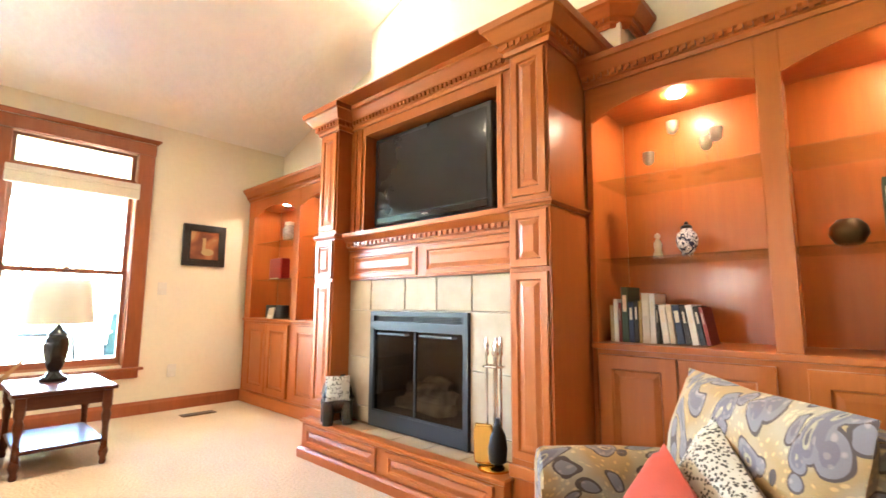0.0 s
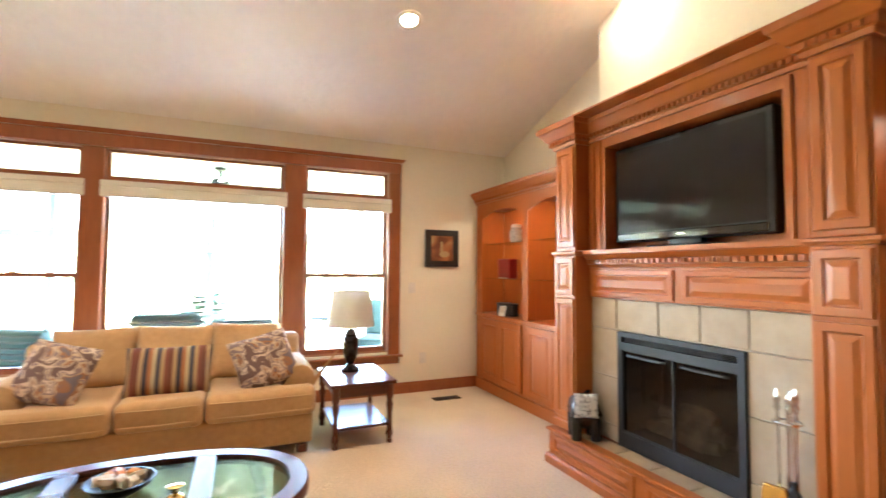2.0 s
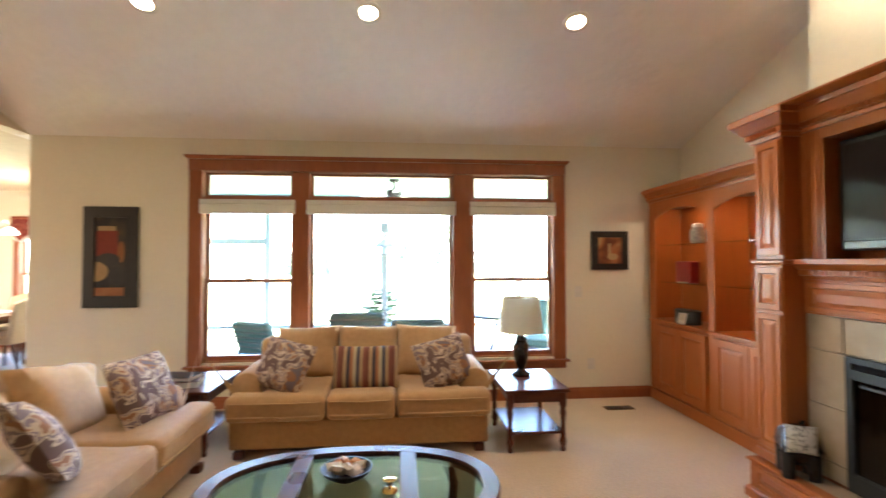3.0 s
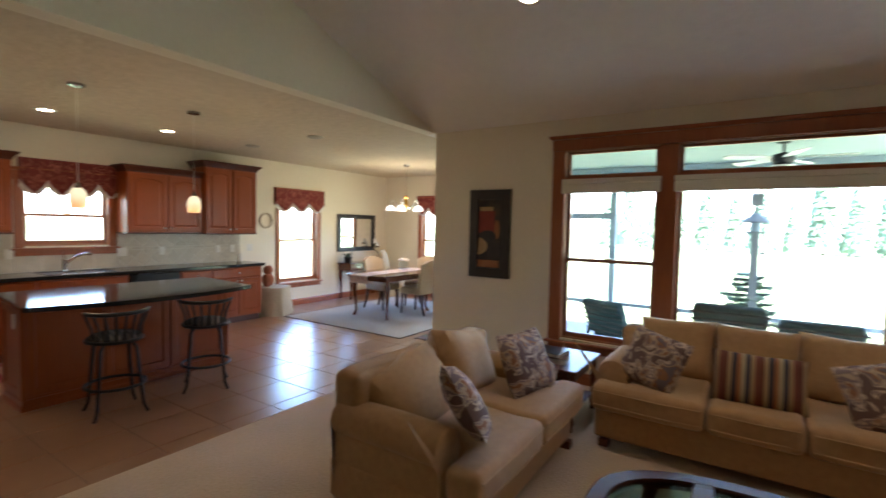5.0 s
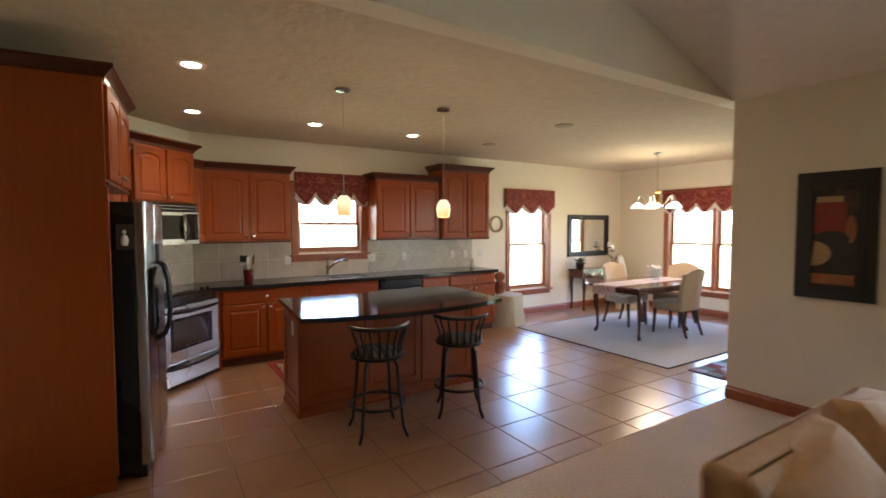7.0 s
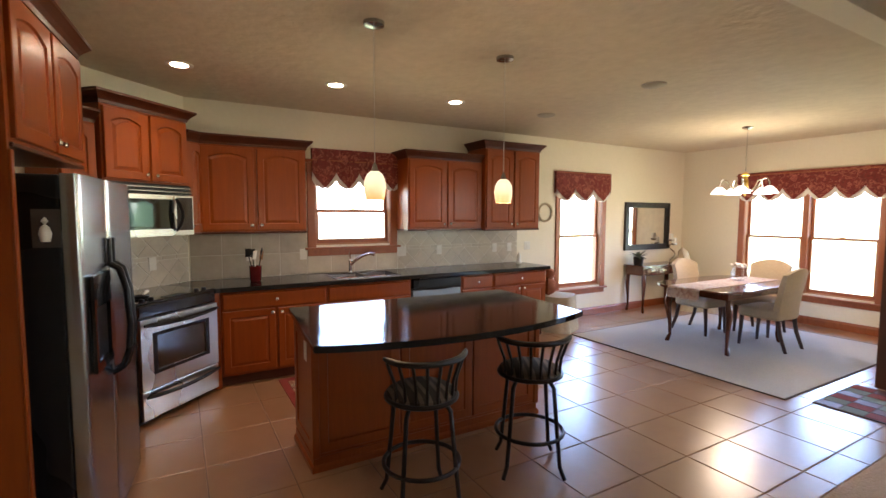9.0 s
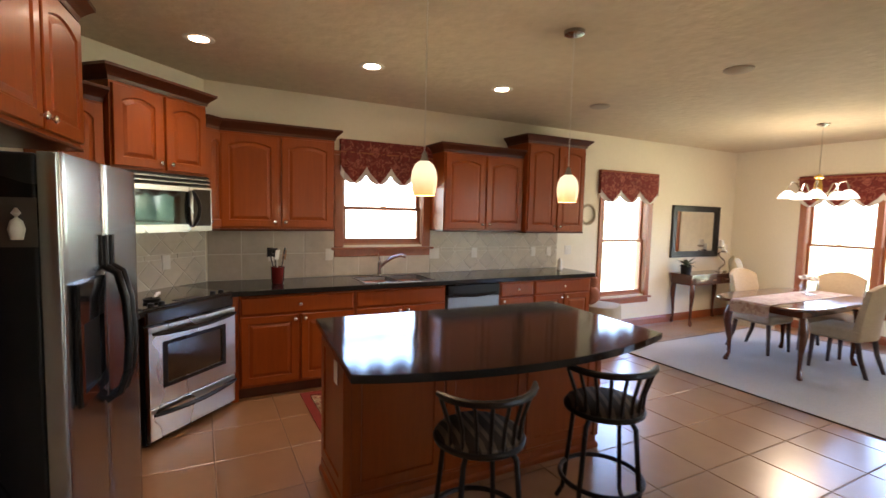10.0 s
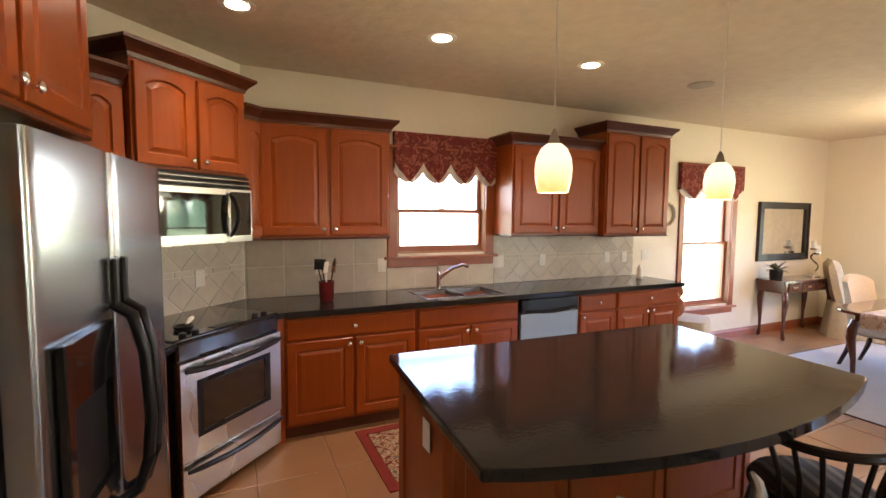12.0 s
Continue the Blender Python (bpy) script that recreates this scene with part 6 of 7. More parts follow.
part("border", joined(box(-0.62, 0.62, -0.40, -0.325, 0, 0.009), box(-0.62, 0.62, 0.325, 0.40, 0, 0.009), box(-0.62, -0.555, -0.325, 0.325, 0, 0.009), box(0.555, 0.62, -0.325, 0.325, 0, 0.009)), mat("rug_border_red", (0.22, 0.022, 0.014), 0.95), rn)


# ---- dining room ----
BEIGE = mat("beige_chair_cloth", (0.46, 0.35, 0.22), 0.85, second=(0.40, 0.30, 0.19), scale=40, bump=0.25, bump_scale=220, sheen=0.2)
COVER = mat("cream_slipcover", (0.50, 0.42, 0.29), 0.9, scale=30, bump=0.2, bump_scale=160)
MAHOG = mat("mahogany", (0.10, 0.028, 0.014), 0.17, second=(0.065, 0.018, 0.009), scale=8, stretch=(0.6, 6, 6), coat=0.5)
LEGDARK = mat("dark_leg_wood", (0.035, 0.014, 0.010), 0.3, coat=0.2)


def cabriole(h, out=(1, 1), s=1.0):
    ox, oy = out
    pts = [(0, 0, h), (0.018 * ox, 0.018 * oy, h * 0.86), (0.02 * ox, 0.02 * oy, h * 0.72), (0.0, 0.0, h * 0.40), (-0.004 * ox, -0.004 * oy, h * 0.15), (0.016 * ox, 0.016 * oy, 0.02), (0.03 * ox, 0.03 * oy, 0.006)]
    return tube(pts, [0.032 * s, 0.036 * s, 0.033 * s, 0.020 * s, 0.016 * s, 0.024 * s, 0.012 * s], 10)


tb = thing("dining_table", pose(-6.38, -5.78, 0), "polished mahogany dining table with curved legs and runner", "dining table")
part("tabletop", prism(oval(0.84, 0.50, 48, 4.5), 0.715, 0.74, 0.006), MAHOG, tb, "", True)
part("apron", wall_ring(1.14, 0.70, 0.022, 0.62, 0.7145, -0.35), MAHOG, tb)
for sx in (-1, 1):
    for sy in (-1, 1):
        part("leg", moved(cabriole(0.62, (sx, sy), 1.15), Matrix.Translation((sx * 0.55, sy * 0.35, 0))), MAHOG, tb, "", True)
RUNNER = ramp_pattern(mat("table_runner_cloth", (0.5, 0.4, 0.35), 0.9), [(0.0, (0.42, 0.33, 0.30)), (0.45, (0.56, 0.48, 0.44)), (0.55, (0.34, 0.22, 0.20)), (0.62, (0.60, 0.53, 0.48))], 14, distort=1.0, steps="LINEAR")
rb = bm_new()
xs = [-0.97, -0.90, -0.865, -0.84] + [-0.8 + 0.2 * k for k in range(9)] + [0.84, 0.865, 0.90, 0.97]
rows = []
for x in xs:
    over = max(abs(x) - 0.845, 0)
    px = math.copysign(0.845 + min(over, 0.012), x) if over else x
    z = 0.742 if not over else 0.742 - over
    ox, oz = (math.copysign(0.003, x), 0.0) if over > 0.03 else (0.0, 0.003)
    rows.append([rb.verts.new((px + ox * k, y, z + oz * k)) for y, k in ((-0.19, 0), (0.19, 0), (0.19, 1), (-0.19, 1))])
for a, b in zip(rows, rows[1:]):
    for j in range(4):
        rb.faces.new((a[j], b[j], b[(j + 1) % 4], a[(j + 1) % 4]))
rr = part("table_runner", rb, RUNNER)
rr.matrix_basis = pose(-6.38, -5.78, 0)
tagged(rr, "pale floral runner laid along the dining table", "table runner")


def dining_chair(m, label):
    c = thing("dining_chair", m, label, "chair", "chairs round the dining table")
    part("seat", moved(soft_box(0.48, 0.46, 0.13, 0.04, 3, 0.02), Matrix.Translation((0, 0.24, 0.36))), BEIGE, c, "", True)
    bm = bm_new()
    n = 8
    front, back = [], []
    for i in range(n + 1):
        u = 2 * i / n - 1
        for lst, off in ((front, 0.0), (back, 0.075)):
            col = []
            for j in range(7):
                s = j / 6
                top = 0.97 - 0.07 * u * u
                z = 0.38 + (top - 0.38) * s
                w = 0.24 * (1 - 0.06 * (1 - s))
                y = 0.43 + 0.10 * s ** 1.3 - 0.05 * u * u * 1.0 + off * (1 - 0.35 * s)
                col.append(bm.verts.new((u * w, y, z)))
            lst.append(col)
    for g, fl in ((front, False), (back, True)):
        for i in range(n):
            for j in range(6):
                q = (g[i][j], g[i + 1][j], g[i + 1][j + 1], g[i][j + 1])
                bm.faces.new(q[::-1] if fl else q)
    for i in range(n):
        bm.faces.new((front[i][6], front[i + 1][6], back[i + 1][6], back[i][6]))
        bm.faces.new((front[i][0], back[i][0], back[i + 1][0], front[i + 1][0]))
    for e in (0, n):
        for j in range(6):
            q = (front[e][j], front[e][j + 1], back[e][j + 1], back[e][j])
            bm.faces.new(q)
    part("backrest", bm, BEIGE, c, "", True)
    for sx in (-1, 1):
        part("leg", tube([(sx * 0.20, 0.05, 0.37), (sx * 0.20, 0.04, 0.2), (sx * 0.205, 0.03, 0.0)], [0.026, 0.022, 0.017], 8), LEGDARK, c, "", True)
        part("leg", tube([(sx * 0.19, 0.43, 0.38), (sx * 0.19, 0.46, 0.2), (sx * 0.195, 0.53, 0.0)], [0.026, 0.023, 0.018], 8), LEGDARK, c, "", True)
    return c


ch0 = dining_chair(pose(-6.66, -5.66, 0, 0, 0, 0), "beige upholstered dining chair with curved back and dark legs")
copy_thing(ch0, pose(-6.62, -5.98, 0, 0, 0, 178))
copy_thing(ch0, pose(-7.02, -5.80, 0, 0, 0, 92))


def slip_chair(m, label, back=True):
    c = thing("covered_chair", m, label, "chair")
    bm = bm_new()
    n = 40
    levels = [(0.0, 0.29, 0.30), (0.20, 0.265, 0.28), (0.44, 0.25, 0.26), (0.47, 0.24, 0.25)]
    rings = []
    for z, a, b in levels:
        ring = []
        for k in range(n):
            t = 2 * math.pi * k / n
            r = 1 + 0.045 * math.sin(9 * t + 1.3) * (1 - z / 0.47)
            cx, sy = math.cos(t), math.sin(t)
            ring.append(bm.verts.new((a * r * math.copysign(abs(cx) ** 0.5, cx), b * r * math.copysign(abs(sy) ** 0.5, sy), z)))
        rings.append(ring)
    for p, q in zip(rings, rings[1:]):
        for k in range(n):
            bm.faces.new((p[k], p[(k + 1) % n], q[(k + 1) % n], q[k]))
    bm.faces.new(rings[-1])
    part("skirt", bm, COVER, c, "", True)
    if not back:
        return c
    bk = cushion(0.50, 0.62, 0.16, 0.35, 12, 4.0)
    for v in bk.verts:
        if v.co.y > 0.1:
            v.co.x *= 1 - 0.35 * ((v.co.y - 0.1) / 0.21) ** 2
        v.co.z += 0.008 * math.sin(v.co.x * 40)
    part("back_cover", moved(bk, pose(0, 0.20, 0.72, 78, 0, 0)), COVER, c, "", True)
    return c


slip_chair(pose(-8.03, -7.12, 0, 0, 0, 215), "chair under a draped cream slipcover in the corner")
slip_chair(pose(-5.06, -7.33, 0, 0, 0, 120), "low slipcovered tan seat beside the counter end", False)
toy = joined(moved(cushion(0.22, 0.24, 0.2, 0.5, 8, 2.2), pose(0, 0, 0.11, 90, 0, 0)), moved(cushion(0.17, 0.16, 0.16, 0.5, 8, 2.2), pose(0, 0, 0.28, 90, 0, 0)))
toy = part("stuffed_toy", toy, mat("brown_plush", (0.30, 0.10, 0.045), 0.95, scale=40, bump=0.5, bump_scale=90), None, "", True)
toy.matrix_basis = pose(-5.00, -7.40, 0.47, 0, 0, 40)
tagged(toy, "reddish brown stuffed toy sitting on the covered chair", "toy")

cs = thing("console_table", pose(-7.45, SINK_Y + 0.02, 0, 0, 0, 180), "mahogany console table with cabriole legs and drawers", "console table")
part("tabletop", box(-0.56, 0.56, -0.37, 0.0, 0.735, 0.76, 0.006), MAHOG, cs)
part("body", box(-0.53, 0.53, -0.34, -0.01, 0.60, 0.734, 0.004), MAHOG, cs)
for k in range(3):
    d = part("drawer", box(-0.44 + 0.30 * k, -0.16 + 0.30 * k, -0.352, -0.341, 0.62, 0.715, 0.004), MAHOG, cs)
    part("pull", box(-0.345 + 0.30 * k, -0.255 + 0.30 * k, -0.362, -0.353, 0.655, 0.68, 0.003), CHROME, d, "brass drawer pull")
for sx in (-1, 1):
    for y, oy in ((-0.33, -1), (-0.04, 0)):
        part("leg", moved(cabriole(0.61, (sx, oy)), Matrix.Translation((sx * 0.49, y, 0))), MAHOG, cs, "", True)
mr = thing("wall_mirror", pose(-7.45, SINK_Y, 0.985, 0, 0, 180), "rectangular wall mirror in a wide black frame", "mirror")
part("frame", wall_mesh("y", -0.035, -0.002, -0.565, 0.565, 0, 0.79, [(-0.475, 0.475, 0.09, 0.70)]), FRAMEBLK, mr)
part("frame_lip", wall_mesh("y", -0.045, -0.0355, -0.565, 0.565, 0, 0.79, [(-0.535, 0.535, 0.03, 0.76)]), FRAMEBLK, mr)
part("mirror_glass", box(-0.476, 0.476, -0.016, -0.010, 0.089, 0.701), mat("mirror_silver", (0.86, 0.86, 0.85), 0.02, 1.0, wear=0.0), mr)
LEAFG = mat("dark_houseplant_leaf", (0.035, 0.06, 0.025), 0.5)


def leaf_bm(L, w, bend=0.3):
    bm = bm_new()
    prev = None
    for k in range(5):
        s = k / 4
        ww = w * math.sin(math.pi * min(s * 0.95 + 0.04, 1.0))
        a, c, b = (bm.verts.new((-ww, L * s, -bend * L * s * s)), bm.verts.new((0, L * s, -bend * L * s * s - 0.15 * ww)), bm.verts.new((ww, L * s, -bend * L * s * s)))
        if prev:
            bm.faces.new((prev[0], prev[1], c, a))
            bm.faces.new((prev[1], prev[2], b, c))
        prev = (a, c, b)
    return bm


pp = thing("potted_plant", pose(-7.02, -7.52, 0.7605) @ Matrix.Scale(1.3, 4), "small dark-leaved plant in a black pot on the console", "plant")
part("pot", lathe([(0.05, 0), (0.055, 0.01), (0.06, 0.10), (0.052, 0.10), (0.045, 0.05)], n=16), BLACK, pp, "", True)
rnd = random.Random(9)
for k in range(22):
    part("leaf", moved(leaf_bm(rnd.uniform(0.08, 0.15), 0.018, rnd.uniform(0.2, 0.8)), pose(0, 0, 0.09, rnd.uniform(10, 65), 0, k * 137.5)), LEAFG, pp)
cdl = thing("candle_stand", pose(-7.90, -7.53, 0.7605) @ Matrix.Scale(1.2, 4), "silver twisted candle stand with cream pillar candles", "candle holder")
part("stand", tube([(0.06 * math.cos(k * 0.6), 0.025 * math.sin(k * 0.6), 0.02 + 0.022 * k) for k in range(12)], 0.010, 8), CHROME, cdl, "", True)
part("base", lathe([(0.065, 0), (0.06, 0.015), (0.01, 0.02)], n=18), CHROME, cdl, "", True)
for x, z in ((-0.05, 0.24), (0.03, 0.30)):
    part("cup", lathe([(0.012, z), (0.038, z + 0.01), (0.04, z + 0.03), (0.034, z + 0.03)], (x, 0, 0), 14), CHROME, cdl, "", True)
    part("candle", lathe([(0.03, z + 0.031), (0.03, z + 0.11), (0.004, z + 0.112)], (x, 0, 0), 14), WHITE, cdl, "cream pillar candle", True)
vz = thing("flower_vase", pose(-6.72, -5.80, 0.748), "clear glass bowl vase with white flowers on the table", "vase")
part("bowl", lathe([(0.05, 0), (0.09, 0.04), (0.10, 0.09), (0.075, 0.14), (0.08, 0.155), (0.074, 0.155), (0.07, 0.14), (0.093, 0.09), (0.02, 0.01)], n=24), glass("vase_glass", (0.92, 0.94, 0.95)), vz, "", True)
PETAL = mat("white_petals", (0.78, 0.72, 0.66), 0.8)
for k in range(12):
    a, r = k * 2.39996, 0.024 * math.sqrt(k)
    part("flower", moved(cushion(0.055, 0.055, 0.035, 0.5, 4, 2.0), pose(r * math.cos(a), r * math.sin(a), 0.175 + 0.012 * ((k * 7) % 3), 20 * (k % 3), 15, 50 * k)), PETAL, vz)

AREARUG = mat("pale_area_rug_weave", (0.50, 0.46, 0.40), 0.95, second=(0.43, 0.40, 0.35), scale=70, bump=0.5, bump_scale=160)
ar = thing("area_rug", pose(0, 0, 0), "large pale grey-beige rug with dark edge under the table", "rug")
part("field", box(-7.85, -5.0, -6.93, -4.49, 0.0, 0.009), AREARUG, ar)
part("binding", joined(box(-7.87, -4.985, -4.489, -4.475, 0, 0.010), box(-7.87, -4.985, -6.945, -6.931, 0, 0.010), box(-4.999, -4.985, -6.93, -4.49, 0, 0.010), box(-7.87, -7.851, -6.93, -4.49, 0, 0.010)), mat("rug_binding", (0.10, 0.075, 0.06), 0.9), ar)
dm = thing("door_mat", pose(-5.55, -4.09, 0), "woven mat with red and green blocks at the porch door", "mat")
part("base", box(-0.42, 0.42, -0.25, 0.25, 0, 0.008), mat("mat_dark", (0.10, 0.07, 0.06), 0.95), dm)
RED2, GRN2 = mat("mat_red", (0.20, 0.035, 0.03), 0.95), mat("mat_green", (0.16, 0.17, 0.13), 0.95)
for k in range(6):
    for j in range(3):
        part("block", box(-0.40 + 0.135 * k, -0.275 + 0.135 * k, -0.235 + 0.16 * j, -0.085 + 0.16 * j, 0.008, 0.010), (RED2, GRN2, BOOKS)[(k + 2 * j) % 3], dm)

# porch door, standing open into the dining room
pd = thing("door_1", pose(-6.03, PORCH_Y - 0.005, 0, 0, 0, -90), "dark stained porch door standing open into the dining room", "door", "", "structure")
part("leaf", wall_mesh("y", -0.02, 0.02, 0.0, 0.46, 0.01, 2.03, [(0.10, 0.36, 0.25, 1.85)]), mat("dark_door_wood", (0.07, 0.022, 0.012), 0.4), pd)
part("pane", box(0.10, 0.36, -0.003, 0.003, 0.25, 1.85), PANE, pd).visible_shadow = False
part("door_handle", tube([(0.40, -0.02, 1.0), (0.40, -0.06, 1.0), (0.32, -0.065, 1.0)], 0.009, 8), CHROME, pd, "chrome lever handle", True)
dc = thing("door_trim", pose(0, 0, 0), "stained wood casing round the porch door", "trim", "", "structure")
for a, b in ((-6.29, -6.20), (-5.20, -5.11)):
    part("casing", box(a, b, PORCH_Y - 0.02, PORCH_Y - 0.0005, 0, 2.05, 0.003), TRIM, dc)
part("casing", box(-6.29, -5.11, PORCH_Y - 0.02, PORCH_Y - 0.0005, 2.051, 2.15, 0.003), TRIM, dc)

# chandelier
cd = thing("chandelier", pose(-6.78, -5.82, CEIL), "brushed nickel chandelier with five glowing white glass bells", "chandelier")
part("canopy", lathe([(0.065, 0), (0.06, -0.02), (0.02, -0.035), (0.006, -0.04)], n=18), CHROME, cd, "", True)
part("chain", tube([(0, 0, -0.04), (0, 0, -0.58)], 0.005, 6), CHROME, cd)
part("column", lathe([(0.01, -0.56), (0.04, -0.58), (0.05, -0.60), (0.025, -0.62), (0.04, -0.68), (0.045, -0.74), (0.02, -0.80), (0.01, -0.86)], n=18), BRASS, cd, "", True)
BELL = mat("bell_glass", (0.85, 0.80, 0.70), 0.3, emit=(1.0, 0.88, 0.66), glow=0.12)
for k in range(5):
    a = 2 * math.pi * k / 5 + 0.35
    c, s = math.cos(a), math.sin(a)
    arm = part("arm", tube([(r * c, r * s, z) for r, z in ((0.02, -0.74), (0.08, -0.80), (0.15, -0.75), (0.20, -0.66), (0.25, -0.65), (0.275, -0.70), (0.278, -0.745))], 0.008, 8), CHROME, cd, "", True)
    part("shade", lathe([(0.028, -0.745), (0.045, -0.76), (0.075, -0.79), (0.10, -0.835), (0.095, -0.834), (0.05, -0.80), (0.025, -0.77)], (0.278 * c, 0.278 * s, 0), 18), BELL, arm, "glowing white bell glass", True)
cb = new("chandelier_bulb", bpy.data.lights.new("chandelier_bulb", "POINT"))
cb.data.energy, cb.data.color, cb.data.shadow_soft_size = 2.6, (1.0, 0.76, 0.48), 0.2
cb.location = (-6.78, -5.82, CEIL - 0.95)


# ---- porch and garden ----
GRASS = mat("lawn_grass", (0.17, 0.19, 0.09), 0.95, second=(0.13, 0.155, 0.065), scale=6, bump=1.0, bump_scale=40, wear=0.15)
setting("ground", box(-900, 900, -900, 900, -0.75, -0.45), GRASS, "mown green lawn reaching to the horizon", "ground")
CONC = mat("porch_concrete", (0.42, 0.41, 0.38), 0.85, second=(0.36, 0.35, 0.33), scale=20, bump=0.2, bump_scale=60)
setting("porch_floor", box(-8.15, WIN_X - 0.16, PORCH_Y + 0.14, BACK_Y + 0.4, -0.45, -0.06), CONC, "pale concrete porch slab", "floor")
PORCHW = mat("porch_grey_paint", (0.26, 0.32, 0.35), 0.6, scale=20)
PORCHC = mat("porch_ceiling_boards", (0.30, 0.37, 0.34), 0.7, scale=8, stretch=(1, 12, 1))
setting("porch_ceiling", box(-8.25, WIN_X - 0.161, PORCH_Y + 0.141, BACK_Y + 0.4, 2.58, 2.66), PORCHC, "pale blue-green boarded porch ceiling", "ceiling")
pr = thing("porch_screen", pose(0, 0, 0), "blue-grey painted porch posts, beam and rails", "porch frame")
for y in (-3.50, -2.43, 1.95, 3.2):
    part("post", box(-8.12, -8.02, y - 0.05, y + 0.05, -0.06, 2.38, 0.006), PORCHW, pr)
part("beam", box(-8.14, -8.0, -3.55, 3.25, 2.381, 2.579, 0.004), PORCHW, pr)
for y0, y1 in ((-3.45, -2.48), (-2.38, 1.90), (2.0, 3.15)):
    part("rail", box(-8.09, -8.04, y0, y1, 0.30, 0.36, 0.004), PORCHW, pr)
part("rail", box(-8.09, -8.04, -3.45, -2.48, 1.74, 1.84, 0.004), PORCHW, pr)

GREENC = mat("dark_green_outdoor_cloth", (0.022, 0.055, 0.052), 0.8, bump=0.2, bump_scale=150)
WICKER = mat("dark_wicker", (0.03, 0.028, 0.025), 0.6, bump=0.8, bump_scale=90)

fan = thing("ceiling_fan", pose(-6.35, -0.25, 2.58), "porch ceiling fan with dark motor, white blades and light bowl", "ceiling fan")
part("canopy", lathe([(0.07, 0), (0.06, -0.03), (0.014, -0.04), (0.014, -0.13), (0.09, -0.15), (0.11, -0.20), (0.09, -0.25), (0.05, -0.26)], n=20), WICKER, fan, "", True)
part("light_bowl", lathe([(0.05, -0.262), (0.11, -0.27), (0.10, -0.31), (0.03, -0.335)], n=20), WHITE, fan, "", True)
for k in range(5):
    a = 2 * math.pi * k / 5 + 0.2
    part("blade", moved(prism([(0.13, -0.03), (0.22, -0.065), (0.60, -0.07), (0.63, 0.0), (0.60, 0.07), (0.22, 0.065), (0.13, 0.03)], -0.006, 0.004), pose(0, 0, -0.19, 0, 0, math.degrees(a)) @ pose(0, 0, 0, 10, 0, 0)), WHITE, fan)

def patio_chair(m, label, w=0.62):
    c = thing("patio_chair", m, label, "patio chair", "porch chairs")
    part("seat_cushion", moved(soft_box(w, 0.58, 0.12, 0.04), Matrix.Translation((0, 0.30, 0.34))), GREENC, c, "", True)
    part("back_cushion", moved(soft_box(w, 0.12, 0.58, 0.045), pose(0, 0.60, 0.44, -16, 0, 0)), GREENC, c, "", True)
    for sx in (-1, 1):
        part("side_frame", tube([(sx * (w / 2 + 0.02), 0.02, 0), (sx * (w / 2 + 0.02), 0.04, 0.58), (sx * (w / 2 + 0.03), 0.30, 0.62), (sx * (w / 2 + 0.02), 0.62, 0.58), (sx * (w / 2 + 0.02), 0.72, 0)], 0.018, 8), WICKER, c, "", True)
    for k in range(6):
        part("slat", tube([(-w / 2 - 0.02, 0.68 + 0.028 * k, 0.5 + 0.085 * k), (w / 2 + 0.02, 0.68 + 0.028 * k, 0.5 + 0.085 * k)], 0.012, 6), WICKER, c)
    part("seat_frame", box(-w / 2 - 0.01, w / 2 + 0.01, 0.02, 0.62, 0.29, 0.335, 0.01), WICKER, c)
    return c


LOW = Matrix.Diagonal((1, 1, 0.91, 1))
pc = patio_chair(pose(-6.02, -0.64, -0.06, 0, 0, -91) @ LOW, "dark green cushioned wicker chair on the porch")
copy_thing(pc, pose(-6.02, 0.02, -0.06, 0, 0, -88) @ LOW)
copy_thing(pc, pose(-6.44, -1.62, -0.06, 0, 0, -119) @ Matrix.Diagonal((0.95, 1, 0.83, 1)))
copy_thing(pc, pose(-6.15, 1.75, -0.06, 0, 0, 60))
ptb = thing("patio_table", pose(-6.7, 1.35, -0.06), "round dark metal porch table", "table")
part("tabletop", lathe([(0.45, 0.68), (0.46, 0.70), (0.45, 0.715), (0.01, 0.716)], n=32), WICKER, ptb, "", True)
for k in range(4):
    a = k * math.pi / 2 + 0.6
    part("leg", tube([(0.1 * math.cos(a), 0.1 * math.sin(a), 0.68), (0.16 * math.cos(a), 0.16 * math.sin(a), 0.35), (0.34 * math.cos(a), 0.34 * math.sin(a), 0)], 0.016, 8), WICKER, ptb, "", True)

LEAVES = mat("garden_foliage", (0.15, 0.21, 0.13), 0.8, second=(0.12, 0.17, 0.10), scale=3)
BARK = mat("bark", (0.13, 0.10, 0.075), 0.95, bump=0.6, bump_scale=30)


